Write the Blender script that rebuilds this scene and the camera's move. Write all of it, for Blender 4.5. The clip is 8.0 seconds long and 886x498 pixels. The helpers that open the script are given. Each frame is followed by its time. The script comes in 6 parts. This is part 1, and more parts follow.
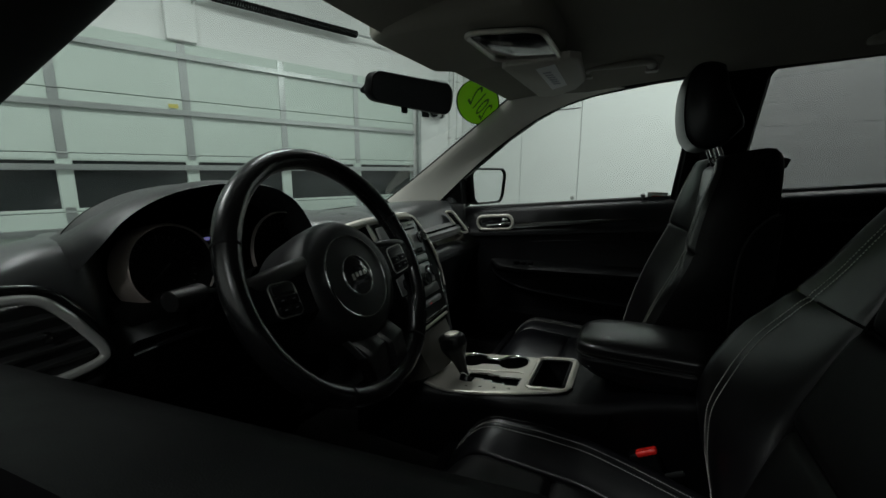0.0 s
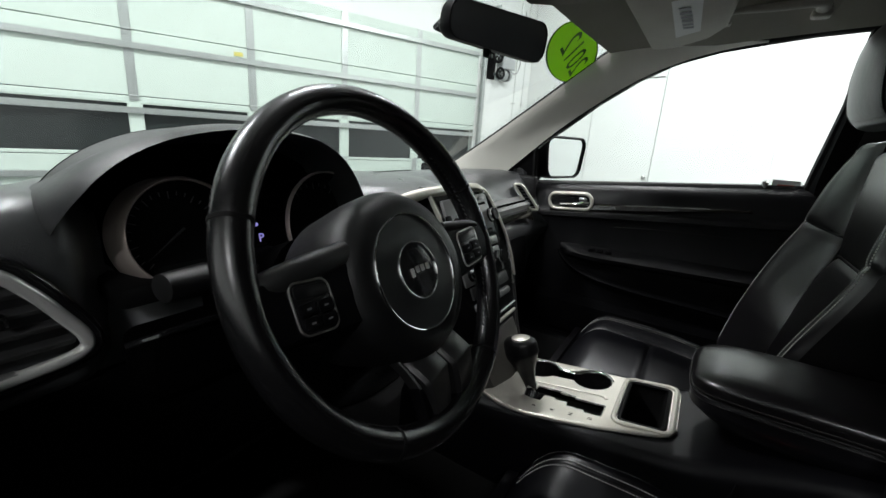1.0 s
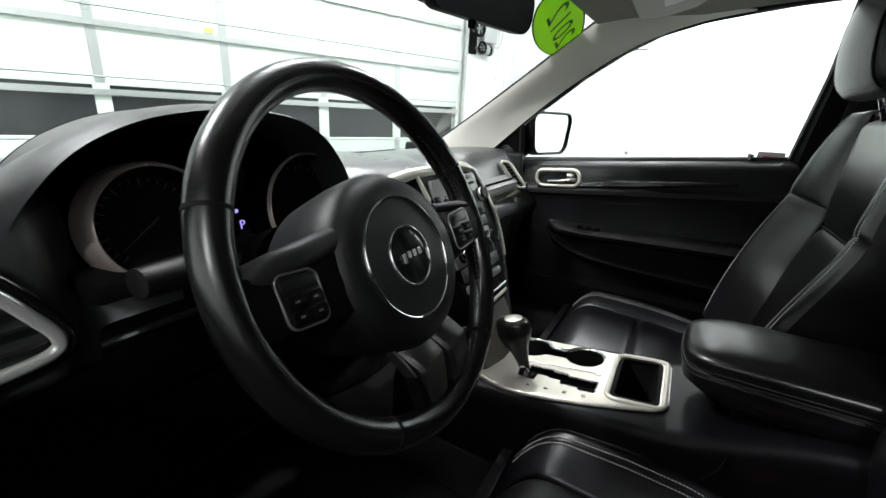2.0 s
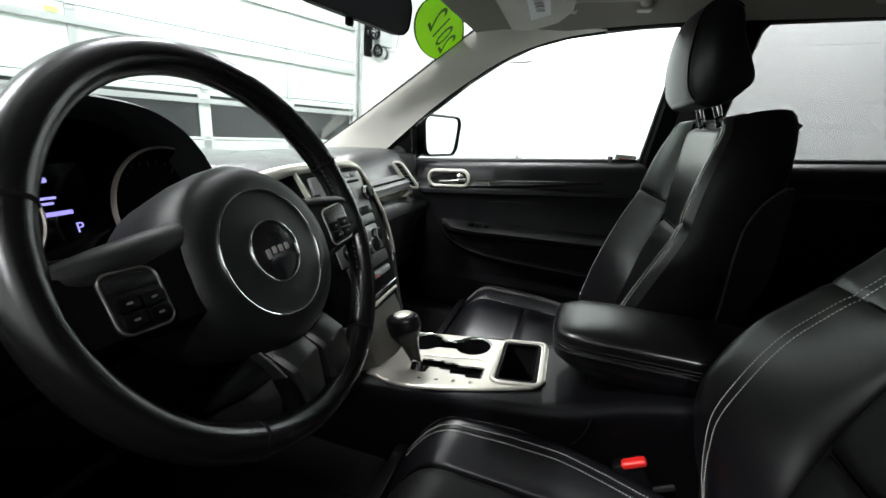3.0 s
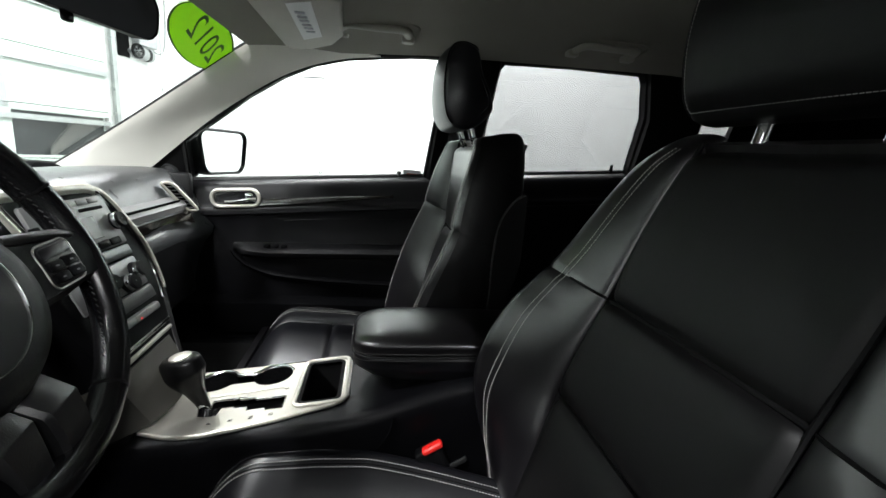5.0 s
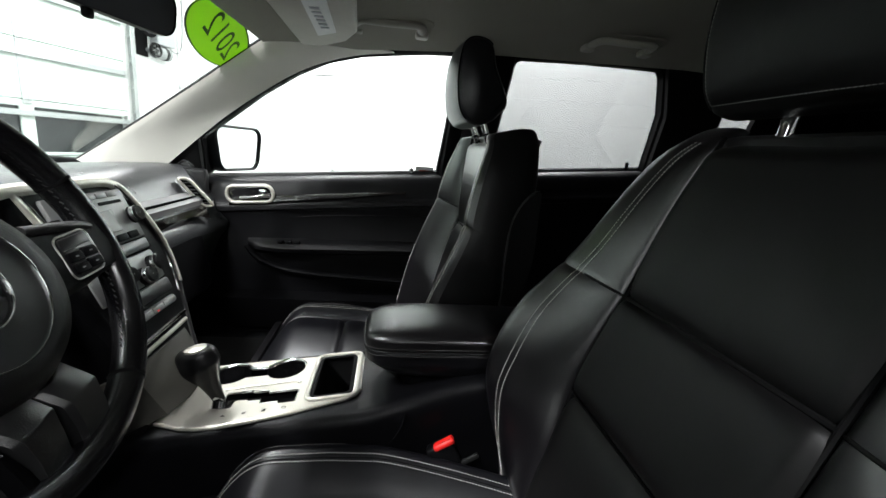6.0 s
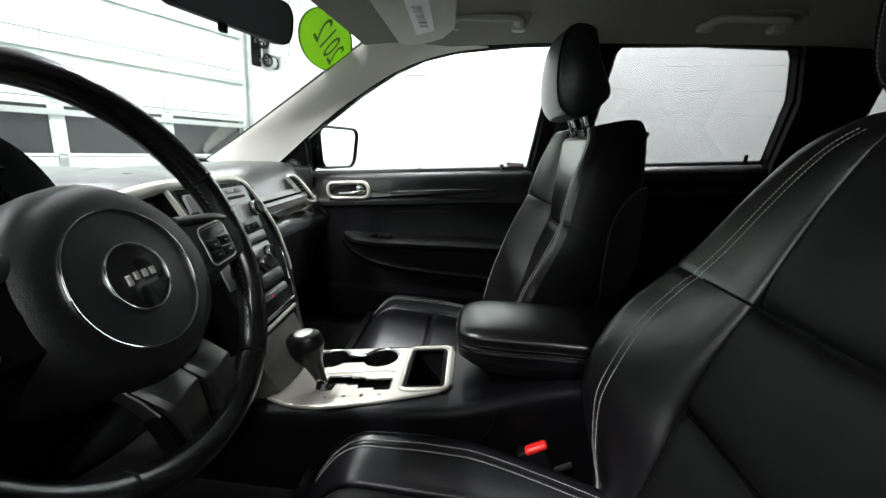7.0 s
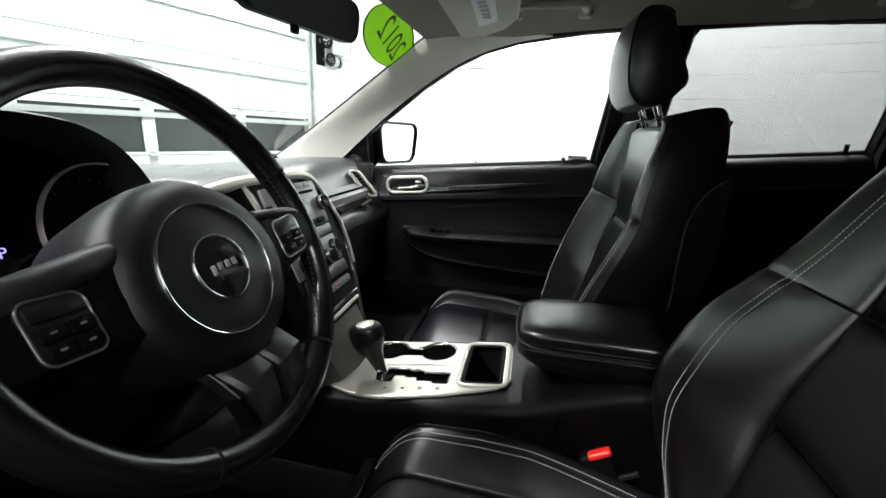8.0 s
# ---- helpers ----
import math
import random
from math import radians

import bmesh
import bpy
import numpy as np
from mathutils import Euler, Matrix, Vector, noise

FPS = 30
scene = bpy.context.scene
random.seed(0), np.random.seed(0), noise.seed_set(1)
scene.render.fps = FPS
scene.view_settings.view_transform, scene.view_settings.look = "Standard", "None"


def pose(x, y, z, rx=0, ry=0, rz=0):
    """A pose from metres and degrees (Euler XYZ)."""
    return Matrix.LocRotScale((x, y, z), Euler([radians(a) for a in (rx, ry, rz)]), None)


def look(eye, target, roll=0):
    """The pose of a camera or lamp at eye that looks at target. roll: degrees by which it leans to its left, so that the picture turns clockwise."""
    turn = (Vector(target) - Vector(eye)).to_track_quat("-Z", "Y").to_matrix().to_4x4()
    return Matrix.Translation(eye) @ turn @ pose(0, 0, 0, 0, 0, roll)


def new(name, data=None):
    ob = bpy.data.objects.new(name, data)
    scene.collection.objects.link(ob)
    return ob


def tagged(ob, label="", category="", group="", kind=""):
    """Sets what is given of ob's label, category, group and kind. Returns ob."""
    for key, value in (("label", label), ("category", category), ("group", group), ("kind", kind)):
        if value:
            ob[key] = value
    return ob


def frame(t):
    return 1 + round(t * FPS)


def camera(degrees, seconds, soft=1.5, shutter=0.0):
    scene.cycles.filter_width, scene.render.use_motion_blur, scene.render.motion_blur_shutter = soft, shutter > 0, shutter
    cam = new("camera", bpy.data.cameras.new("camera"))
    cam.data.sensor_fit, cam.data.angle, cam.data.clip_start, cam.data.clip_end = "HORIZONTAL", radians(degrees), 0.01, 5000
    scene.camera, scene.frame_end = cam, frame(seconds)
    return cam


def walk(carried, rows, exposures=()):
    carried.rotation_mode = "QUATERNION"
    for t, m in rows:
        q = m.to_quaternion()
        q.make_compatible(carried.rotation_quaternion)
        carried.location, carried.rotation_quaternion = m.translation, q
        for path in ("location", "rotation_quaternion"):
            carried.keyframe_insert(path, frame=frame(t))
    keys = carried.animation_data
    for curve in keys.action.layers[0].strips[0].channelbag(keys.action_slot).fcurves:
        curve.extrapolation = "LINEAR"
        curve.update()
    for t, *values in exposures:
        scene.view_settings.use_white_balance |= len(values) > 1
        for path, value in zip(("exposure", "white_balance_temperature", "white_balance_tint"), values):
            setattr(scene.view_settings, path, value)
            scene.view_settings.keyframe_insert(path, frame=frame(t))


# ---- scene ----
cam = camera(93.9, 8.0)
PATH = [
    (0, (-0.828, -0.446, 1.182), (0.955, 0.379, 0.806), 0.3),
    (0.5, (-0.735, -0.393, 1.167), (0.95, 0.571, 0.685), 1.4),
    (1, (-0.69, -0.325, 1.169), (0.955, 0.679, 0.635), 4.0),
    (1.2, (-0.679, -0.306, 1.163), (0.947, 0.696, 0.571), 2.9),
    (2.3, (-0.678, -0.316, 1.169), (1.013, 0.555, 0.55), 3.8),
    (2.5, (-0.665, -0.33, 1.159), (1.061, 0.473, 0.546), 4.3),
    (3, (-0.671, -0.345, 1.16), (1.172, 0.173, 0.581), 4.7),
    (3.5, (-0.668, -0.363, 1.162), (1.246, -0.156, 0.621), 4.9),
    (4, (-0.673, -0.38, 1.162), (1.261, -0.417, 0.653), 5.3),
    (4.5, (-0.679, -0.396, 1.166), (1.25, -0.655, 0.706), 4.7),
    (4.7, (-0.682, -0.394, 1.171), (1.24, -0.712, 0.719), 4.7),
    (5.8, (-0.685, -0.388, 1.163), (1.24, -0.728, 0.735), 5.4),
    (6, (-0.681, -0.389, 1.164), (1.247, -0.67, 0.711), 5.1),
    (6.5, (-0.675, -0.379, 1.163), (1.265, -0.5, 0.695), 4.4),
    (7, (-0.672, -0.366, 1.16), (1.262, -0.261, 0.662), 4.0),
    (7.5, (-0.668, -0.356, 1.159), (1.237, -0.064, 0.626), 3.4),
    (8, (-0.667, -0.354, 1.159), (1.225, 0.005, 0.62), 3.0),
]
EXPOSURES = [(0.0, -2.4, 6500, 2), (0.3, -2.2, 6500, 4), (0.5, -1.45, 6500, 8), (0.8, -1.2, 6500, 10), (1.0, -1.03, 6500, 10), (1.2, -0.78, 6500, 10), (2.3, -0.26, 6500, 10), (3.0, -0.16, 6500, 10), (3.6, 0.0, 6500, 10), (8.0, 0.0, 6500, 10)]
walk(cam, [(t, look(eye, target, roll)) for t, eye, target, roll in PATH], EXPOSURES)

# ---- world and lamps ----
sky = bpy.data.worlds.new("world")
scene.world = sky
sky.use_nodes = True
sky.node_tree.nodes["Background"].inputs[0].default_value = (0.6, 0.65, 0.7, 1)
sky.node_tree.nodes["Background"].inputs[1].default_value = 0.0
LAMP_POWER = 130.0        # each ceiling batten of the garage

# The garage turns by a fifth of a right angle against the car: s runs along the door wall, n comes out of it.
ORIGIN = Vector((1.165, 4.205, 0.0))
S_DIR = Vector((0.9327, -0.3607, 0.0))
N_DIR = Vector((-0.3607, -0.9327, 0.0))


def gar(s, n, z):
    return ORIGIN + S_DIR * s + N_DIR * n + Vector((0, 0, z))


# ---- materials ----
def material(name, color, rough=0.5, metal=0.0, grain=0.0, grain_size=400.0, vary=0.12, vary_size=9.0, coat=0.0, spec=0.5, rough_vary=0.08, leather=False, streak=False):
    m = bpy.data.materials.new(name)
    m.use_nodes = True
    nodes, links = m.node_tree.nodes, m.node_tree.links
    bsdf = nodes["Principled BSDF"]
    bsdf.inputs["Roughness"].default_value = rough
    bsdf.inputs["Metallic"].default_value = metal
    bsdf.inputs["Coat Weight"].default_value = coat
    bsdf.inputs["Coat Roughness"].default_value = 0.06
    bsdf.inputs["Specular IOR Level"].default_value = spec
    where = nodes.new("ShaderNodeTexCoord")
    broad = nodes.new("ShaderNodeTexNoise")
    broad.inputs["Scale"].default_value = vary_size
    broad.inputs["Detail"].default_value = 6.0
    if streak:
        stretch = nodes.new("ShaderNodeMapping")
        stretch.inputs["Scale"].default_value = (0.4, 0.4, 6.0)
        links.new(where.outputs["Object"], stretch.inputs["Vector"])
        links.new(stretch.outputs["Vector"], broad.inputs["Vector"])
    else:
        links.new(where.outputs["Object"], broad.inputs["Vector"])
    ramp = nodes.new("ShaderNodeMix")
    ramp.data_type = "RGBA"
    low = [c * (1 - vary) for c in color]
    high = [min(1.0, c * (1 + vary)) for c in color]
    ramp.inputs[6].default_value = (*low, 1)
    ramp.inputs[7].default_value = (*high, 1)
    links.new(broad.outputs["Fac"], ramp.inputs[0])
    links.new(ramp.outputs[2], bsdf.inputs["Base Color"])
    if rough_vary:
        scale = nodes.new("ShaderNodeMapRange")
        scale.inputs["To Min"].default_value = max(0.02, rough - rough_vary)
        scale.inputs["To Max"].default_value = min(1.0, rough + rough_vary)
        smudge = nodes.new("ShaderNodeTexNoise")
        smudge.inputs["Scale"].default_value = vary_size * 3.1
        smudge.inputs["Detail"].default_value = 3.0 if leather else 8.0
        links.new(where.outputs["Object"], smudge.inputs["Vector"])
        links.new(smudge.outputs["Fac"], scale.inputs["Value"])
        links.new(scale.outputs["Result"], bsdf.inputs["Roughness"])
    if grain:
        bump = nodes.new("ShaderNodeBump")
        bump.inputs["Strength"].default_value = grain
        bump.inputs["Distance"].default_value = 0.001
        if leather:
            fold = nodes.new("ShaderNodeTexNoise")
            fold.inputs["Scale"].default_value = grain_size
            fold.inputs["Detail"].default_value = 2.0
            links.new(where.outputs["Object"], fold.inputs["Vector"])
            links.new(fold.outputs["Fac"], bump.inputs["Height"])
        else:
            fine = nodes.new("ShaderNodeTexNoise")
            fine.inputs["Scale"].default_value = grain_size
            fine.inputs["Detail"].default_value = 3.0
            links.new(where.outputs["Object"], fine.inputs["Vector"])
            links.new(fine.outputs["Fac"], bump.inputs["Height"])
        links.new(bump.outputs["Normal"], bsdf.inputs["Normal"])
    return m


def glass_material(name, tint, gloss):
    m = bpy.data.materials.new(name)
    m.use_nodes = True
    nodes, links = m.node_tree.nodes, m.node_tree.links
    nodes.remove(nodes["Principled BSDF"])
    clear = nodes.new("ShaderNodeBsdfTransparent")
    clear.inputs["Color"].default_value = (*tint, 1)
    shine = nodes.new("ShaderNodeBsdfGlossy")
    shine.inputs["Roughness"].default_value = 0.0
    shine.inputs["Color"].default_value = (gloss, gloss, gloss, 1)
    edge = nodes.new("ShaderNodeLayerWeight")
    curve = nodes.new("ShaderNodeMath")
    curve.operation = "POWER"
    curve.inputs[1].default_value = 5.0
    lift = nodes.new("ShaderNodeMath")
    lift.operation = "MULTIPLY_ADD"
    lift.inputs[1].default_value, lift.inputs[2].default_value = 0.9, 0.03
    mix = nodes.new("ShaderNodeMixShader")
    links.new(edge.outputs["Facing"], curve.inputs[0])
    links.new(curve.outputs[0], lift.inputs[0])
    links.new(lift.outputs[0], mix.inputs[0])
    links.new(clear.outputs[0], mix.inputs[1])
    links.new(shine.outputs[0], mix.inputs[2])
    links.new(mix.outputs[0], nodes["Material Output"].inputs["Surface"])
    return m


def vinyl_material(name, color):
    """A thin coloured film that lets light through."""
    m = material(name, color, 0.5, vary=0.05)
    nodes, links = m.node_tree.nodes, m.node_tree.links
    through_ = nodes.new("ShaderNodeBsdfTranslucent")
    through_.inputs["Color"].default_value = (*color, 1)
    mix = nodes.new("ShaderNodeMixShader")
    mix.inputs[0].default_value = 0.6
    links.new(nodes["Principled BSDF"].outputs[0], mix.inputs[1])
    links.new(through_.outputs[0], mix.inputs[2])
    links.new(mix.outputs[0], nodes["Material Output"].inputs["Surface"])
    return m


def glow_material(name, color, strength):
    m = bpy.data.materials.new(name)
    m.use_nodes = True
    bsdf = m.node_tree.nodes["Principled BSDF"]
    bsdf.inputs["Base Color"].default_value = (*color, 1)
    bsdf.inputs["Emission Color"].default_value = (*color, 1)
    bsdf.inputs["Emission Strength"].default_value = strength
    return m


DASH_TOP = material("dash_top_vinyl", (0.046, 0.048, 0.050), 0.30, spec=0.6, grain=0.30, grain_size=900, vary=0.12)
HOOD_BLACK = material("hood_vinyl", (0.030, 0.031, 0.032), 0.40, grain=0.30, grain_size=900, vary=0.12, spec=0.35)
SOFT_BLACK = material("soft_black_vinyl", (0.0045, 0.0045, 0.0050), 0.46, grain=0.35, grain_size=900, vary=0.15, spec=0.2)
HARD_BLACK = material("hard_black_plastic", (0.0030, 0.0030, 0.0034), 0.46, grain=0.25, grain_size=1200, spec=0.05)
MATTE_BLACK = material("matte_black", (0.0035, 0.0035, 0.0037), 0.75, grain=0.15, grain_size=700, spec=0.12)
DOOR_CARD = material("door_card_vinyl", (0.0040, 0.0040, 0.0046), 0.40, grain=0.25, grain_size=1000, spec=0.14)
# Near-zero black that paints shade into recesses and parts under the dash.
PITCH_BLACK = material("shade_black", (0.0012, 0.0012, 0.0013), 0.95, grain=0.1, grain_size=700, spec=0.02)
CONSOLE_BLACK = material("console_plastic", (0.0027, 0.0027, 0.0033), 0.36, grain=0.2, grain_size=1100, spec=0.09)
PAD_BLACK = material("switch_pad_plastic", (0.007, 0.007, 0.0076), 0.33, grain=0.1, grain_size=1200, spec=0.35)
GLOSS_BLACK = material("gloss_black", (0.010, 0.010, 0.011), 0.12, coat=0.6, vary=0.05)
DARK_WOOD = material("dark_gloss_veneer", (0.0060, 0.0050, 0.0042), 0.14, coat=0.7, vary=0.5, vary_size=20)
GAUGE_METAL = material("brown_satin_metal", (0.48, 0.42, 0.38), 0.28, metal=0.5, vary=0.05, rough_vary=0)
VENT_SILVER = material("bright_satin_silver", (0.86, 0.86, 0.84), 0.20, metal=0.55, vary=0.04)
LEATHER = material("black_leather", (0.0042, 0.0037, 0.0046), 0.29, grain=0.20, spec=0.80, grain_size=30, leather=True, vary=0.2, vary_size=14, rough_vary=0.0)
CUSHION_LEATHER = material("black_cushion_leather", (0.0034, 0.0034, 0.0046), 0.36, grain=0.30, spec=0.36, grain_size=45, leather=True, vary=0.2, vary_size=14, rough_vary=0.0)
LEATHER_SIDE = material("black_seat_vinyl", (0.0026, 0.0025, 0.0028), 0.42, grain=0.20, spec=0.20, grain_size=45, leather=True, vary=0.2, vary_size=14, rough_vary=0.0)
LEATHER_FLAT = material("black_perforated_leather", (0.0025, 0.0024, 0.0026), 0.52, grain=0.30, grain_size=45, spec=0.26, leather=True, vary=0.2, vary_size=14, rough_vary=0.0)
ARM_LEATHER = material("armrest_leather", (0.0040, 0.0037, 0.0042), 0.29, grain=0.20, spec=0.62, grain_size=30, leather=True, vary=0.2, vary_size=14, rough_vary=0.0)
RIM_LEATHER = material("steering_leather", (0.0040, 0.0039, 0.0043), 0.27, grain=0.05, spec=0.5, grain_size=900, vary=0.2, vary_size=12, rough_vary=0.0)
# The pale thread in darker copies, shade put into the colour for dim places.
DIM_THREAD = material("dim_thread", (0.20, 0.195, 0.185), 0.7, vary=0.2, vary_size=200)
SHADED_THREAD = material("shaded_thread", (0.30, 0.295, 0.28), 0.7, vary=0.2, vary_size=200)
THREAD = material("pale_thread", (0.48, 0.47, 0.44), 0.7, vary=0.2, vary_size=200)
SATIN = material("satin_champagne_silver", (0.55, 0.53, 0.47), 0.38, metal=0.55, grain=0.05, grain_size=1500, vary=0.06)
HUB_GREY = material("grained_black_vinyl", (0.0052, 0.0052, 0.0056), 0.42, grain=0.35, grain_size=1100, spec=0.30)
VENT_GREY = material("vent_plastic", (0.032, 0.032, 0.033), 0.40, grain=0.15, grain_size=1200)
SPOKE_GREY = material("grained_dark_grey", (0.010, 0.010, 0.0104), 0.40, grain=0.3, grain_size=900)
SATIN_DARK = material("dark_satin_metal", (0.34, 0.33, 0.31), 0.30, metal=0.9, vary=0.08)
SATIN_GREY = material("satin_grey_paint", (0.20, 0.20, 0.20), 0.42, metal=0.4, grain=0.05, grain_size=1500, vary=0.08)
CHROME = material("chrome", (0.82, 0.82, 0.82), 0.08, metal=1.0, vary=0.03, rough_vary=0.04)
STEEL = material("galvanised_steel", (0.44, 0.46, 0.455), 0.36, metal=0.75, vary=0.15, vary_size=40)
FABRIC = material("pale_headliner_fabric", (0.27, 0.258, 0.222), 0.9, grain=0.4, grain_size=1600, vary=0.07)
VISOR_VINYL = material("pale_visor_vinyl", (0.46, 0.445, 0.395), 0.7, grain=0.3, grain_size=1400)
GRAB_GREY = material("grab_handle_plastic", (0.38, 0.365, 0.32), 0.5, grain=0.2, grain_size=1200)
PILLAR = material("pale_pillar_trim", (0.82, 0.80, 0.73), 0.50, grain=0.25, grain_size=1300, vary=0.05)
CARPET = material("black_carpet", (0.005, 0.005, 0.005), 0.95, grain=0.8, grain_size=1500)
RUBBER = material("black_rubber", (0.012, 0.012, 0.012), 0.6, grain=0.1, grain_size=900)
PAINT = material("dark_car_paint", (0.02, 0.021, 0.023), 0.2, metal=0.3, coat=0.9, vary=0.05)
RED = material("red_button_plastic", (0.62, 0.015, 0.012), 0.38, vary=0.08)
WHITE_PAPER = material("white_label_paper", (0.75, 0.76, 0.76), 0.6, vary=0.05)
MARK_INK = material("dim_gauge_ink", (0.085, 0.085, 0.09), 0.7)
# Darkest copy of the thread, for the shaded armrest seam.
DARK_THREAD = material("dark_thread", (0.060, 0.057, 0.055), 0.7, vary=0.2, vary_size=200)
DIM_INK = material("dim_ink", (0.035, 0.035, 0.037), 0.7)
INK = material("grey_ink", (0.25, 0.25, 0.26), 0.7)
RED_INK = material("red_ink", (0.55, 0.07, 0.05), 0.7)
GREEN = vinyl_material("lime_vinyl", (0.27, 0.45, 0.030))
GREEN_INK = material("dark_green_ink", (0.02, 0.045, 0.01), 0.6)
DOOR_WHITE = material("garage_door_white_enamel", (0.58, 0.655, 0.605), 0.45, vary=0.04, vary_size=1.5, grain=0.1, grain_size=300)
WALL_WHITE = material("white_wall_paint", (0.80, 0.81, 0.80), 0.65, vary=0.05, vary_size=2.0, streak=True, rough_vary=0.0)
CEIL_WHITE = material("white_ceiling_paint", (0.75, 0.76, 0.75), 0.8, vary=0.04, vary_size=2.0)
CONCRETE = material("sealed_concrete", (0.20, 0.20, 0.195), 0.5, vary=0.25, vary_size=3.0, grain=0.3, grain_size=60)
NIGHT_PANE = material("night_window_pane", (0.014, 0.018, 0.018), 0.10, vary=0.15, vary_size=3.0)
GREY_BOX = material("grey_motor_enamel", (0.30, 0.31, 0.31), 0.45, vary=0.15)
MIRROR = material("mirror_silver", (0.86, 0.88, 0.88), 0.02, metal=1.0, vary=0.01, rough_vary=0.0)
MIRROR_DARK = material("dimmed_mirror", (0.05, 0.052, 0.055), 0.06, metal=0.0, vary=0.02, rough_vary=0.0)
GLASS = glass_material("clear_glass", (0.93, 0.96, 0.945), 0.7)
TINT = glass_material("privacy_glass", (0.43, 0.435, 0.435), 0.7)
TUBE_GLOW = glow_material("lit_diffuser", (1.0, 0.99, 0.96), 9.0)
DISPLAY = glow_material("violet_display", (0.42, 0.38, 1.0), 1.15)
RED_LED = glow_material("red_led", (1.0, 0.06, 0.05), 0.3)

# ---- mesh helpers ----
BASE = {}


def thing(name, label, category, at=(0, 0, 0), group="", kind=""):
    ob = new(name)
    ob.location = at
    BASE[ob.name] = Vector(at)
    return tagged(ob, label, category, group, kind)


def part(name, bm, mat, parent=None, label="", smooth=True, flat_angle=40.0):
    """One mesh object, drawn in world places, under a thing or a part."""
    at = BASE[parent.name] if parent else Vector((0, 0, 0))
    bm.transform(Matrix.Translation(-at))
    bmesh.ops.recalc_face_normals(bm, faces=bm.faces[:])
    for f in bm.faces:
        f.smooth = smooth
    if smooth:
        limit = radians(flat_angle)
        for e in bm.edges:
            if len(e.link_faces) == 2 and e.calc_face_angle(0.0) > limit:
                e.smooth = False
    me = bpy.data.meshes.new(name)
    bm.to_mesh(me)
    bm.free()
    me.materials.append(mat)
    ob = new(name, me)
    if parent:
        ob.parent = parent
    BASE[ob.name] = at
    if label:
        ob["label"] = label
    return ob


def rbox(center, size, bevel=0.004, seg=2, turn=None, into=None):
    bm = bmesh.new()
    bmesh.ops.create_cube(bm, size=1.0)
    for v in bm.verts:
        v.co = Vector((v.co.x * size[0], v.co.y * size[1], v.co.z * size[2]))
    bevel = min(bevel, 0.49 * min(size))
    if bevel > 0:
        bmesh.ops.bevel(bm, geom=bm.edges[:], offset=bevel, segments=seg, profile=0.5, affect="EDGES")
    if turn is not None:
        bm.transform(turn.to_4x4())
    bm.transform(Matrix.Translation(center))
    return merge(into, bm)


def merge(into, bm):
    if into is None:
        return bm
    me = bpy.data.meshes.new("tmp")
    bm.to_mesh(me)
    bm.free()
    into.from_mesh(me)
    bpy.data.meshes.remove(me)
    return into


def grid(rows, closed_u=False, closed_v=False, caps=False, thick=0.0, into=None):
    """A sheet through rows of points; closed_u joins each row to a ring."""
    bm = bmesh.new()
    vs = [[bm.verts.new(p) for p in row] for row in rows]
    nv, nu = len(vs), len(vs[0])
    for j in range(nv if closed_v else nv - 1):
        for i in range(nu if closed_u else nu - 1):
            a, b = vs[j][i], vs[j][(i + 1) % nu]
            c, d = vs[(j + 1) % nv][(i + 1) % nu], vs[(j + 1) % nv][i]
            try:
                bm.faces.new((a, b, c, d))
            except ValueError:
                pass
    if caps:
        bm.faces.new(vs[0])
        bm.faces.new(list(reversed(vs[-1])))
    if thick:
        bmesh.ops.recalc_face_normals(bm, faces=bm.faces[:])
        bmesh.ops.solidify(bm, geom=bm.faces[:], thickness=thick)
    return merge(into, bm)


def smooth_path(points, n):
    """n points along a Catmull-Rom curve through the given points."""
    pts = [Vector(p) for p in points]
    out = []
    for k in range(n):
        f = k * (len(pts) - 1) / (n - 1)
        i = min(int(f), len(pts) - 2)
        u = f - i
        p0, p1, p2, p3 = pts[max(i - 1, 0)], pts[i], pts[i + 1], pts[min(i + 2, len(pts) - 1)]
        out.append(0.5 * ((2 * p1) + (p2 - p0) * u + (2 * p0 - 5 * p1 + 4 * p2 - p3) * u * u + (3 * p1 - p0 - 3 * p2 + p3) * u ** 3))
    return out


def tube(points, ra, rb=None, n=10, closed=False, up=(0, 0, 1), into=None):
    """A tube along points, ra wide across 'up', rb along it."""
    rb = ra if rb is None else rb
    pts = [Vector(p) for p in points]
    rows = []
    m = len(pts)
    for k, p in enumerate(pts):
        a = pts[(k - 1) % m] if closed or k > 0 else p
        b = pts[(k + 1) % m] if closed or k < m - 1 else p
        d = (b - a).normalized()
        side = d.cross(Vector(up))
        if side.length < 1e-4:
            side = d.cross(Vector((1, 0.01, 0)))
        side.normalize()
        top = side.cross(d).normalized()
        qa = ra(k / (m - 1)) if callable(ra) else ra
        qb = rb(k / (m - 1)) if callable(rb) else rb
        rows.append([p + side * (qa * math.cos(t)) + top * (qb * math.sin(t)) for t in [2 * math.pi * i / n for i in range(n)]])
    return grid(rows, closed_u=True, closed_v=closed, caps=not closed, into=into)


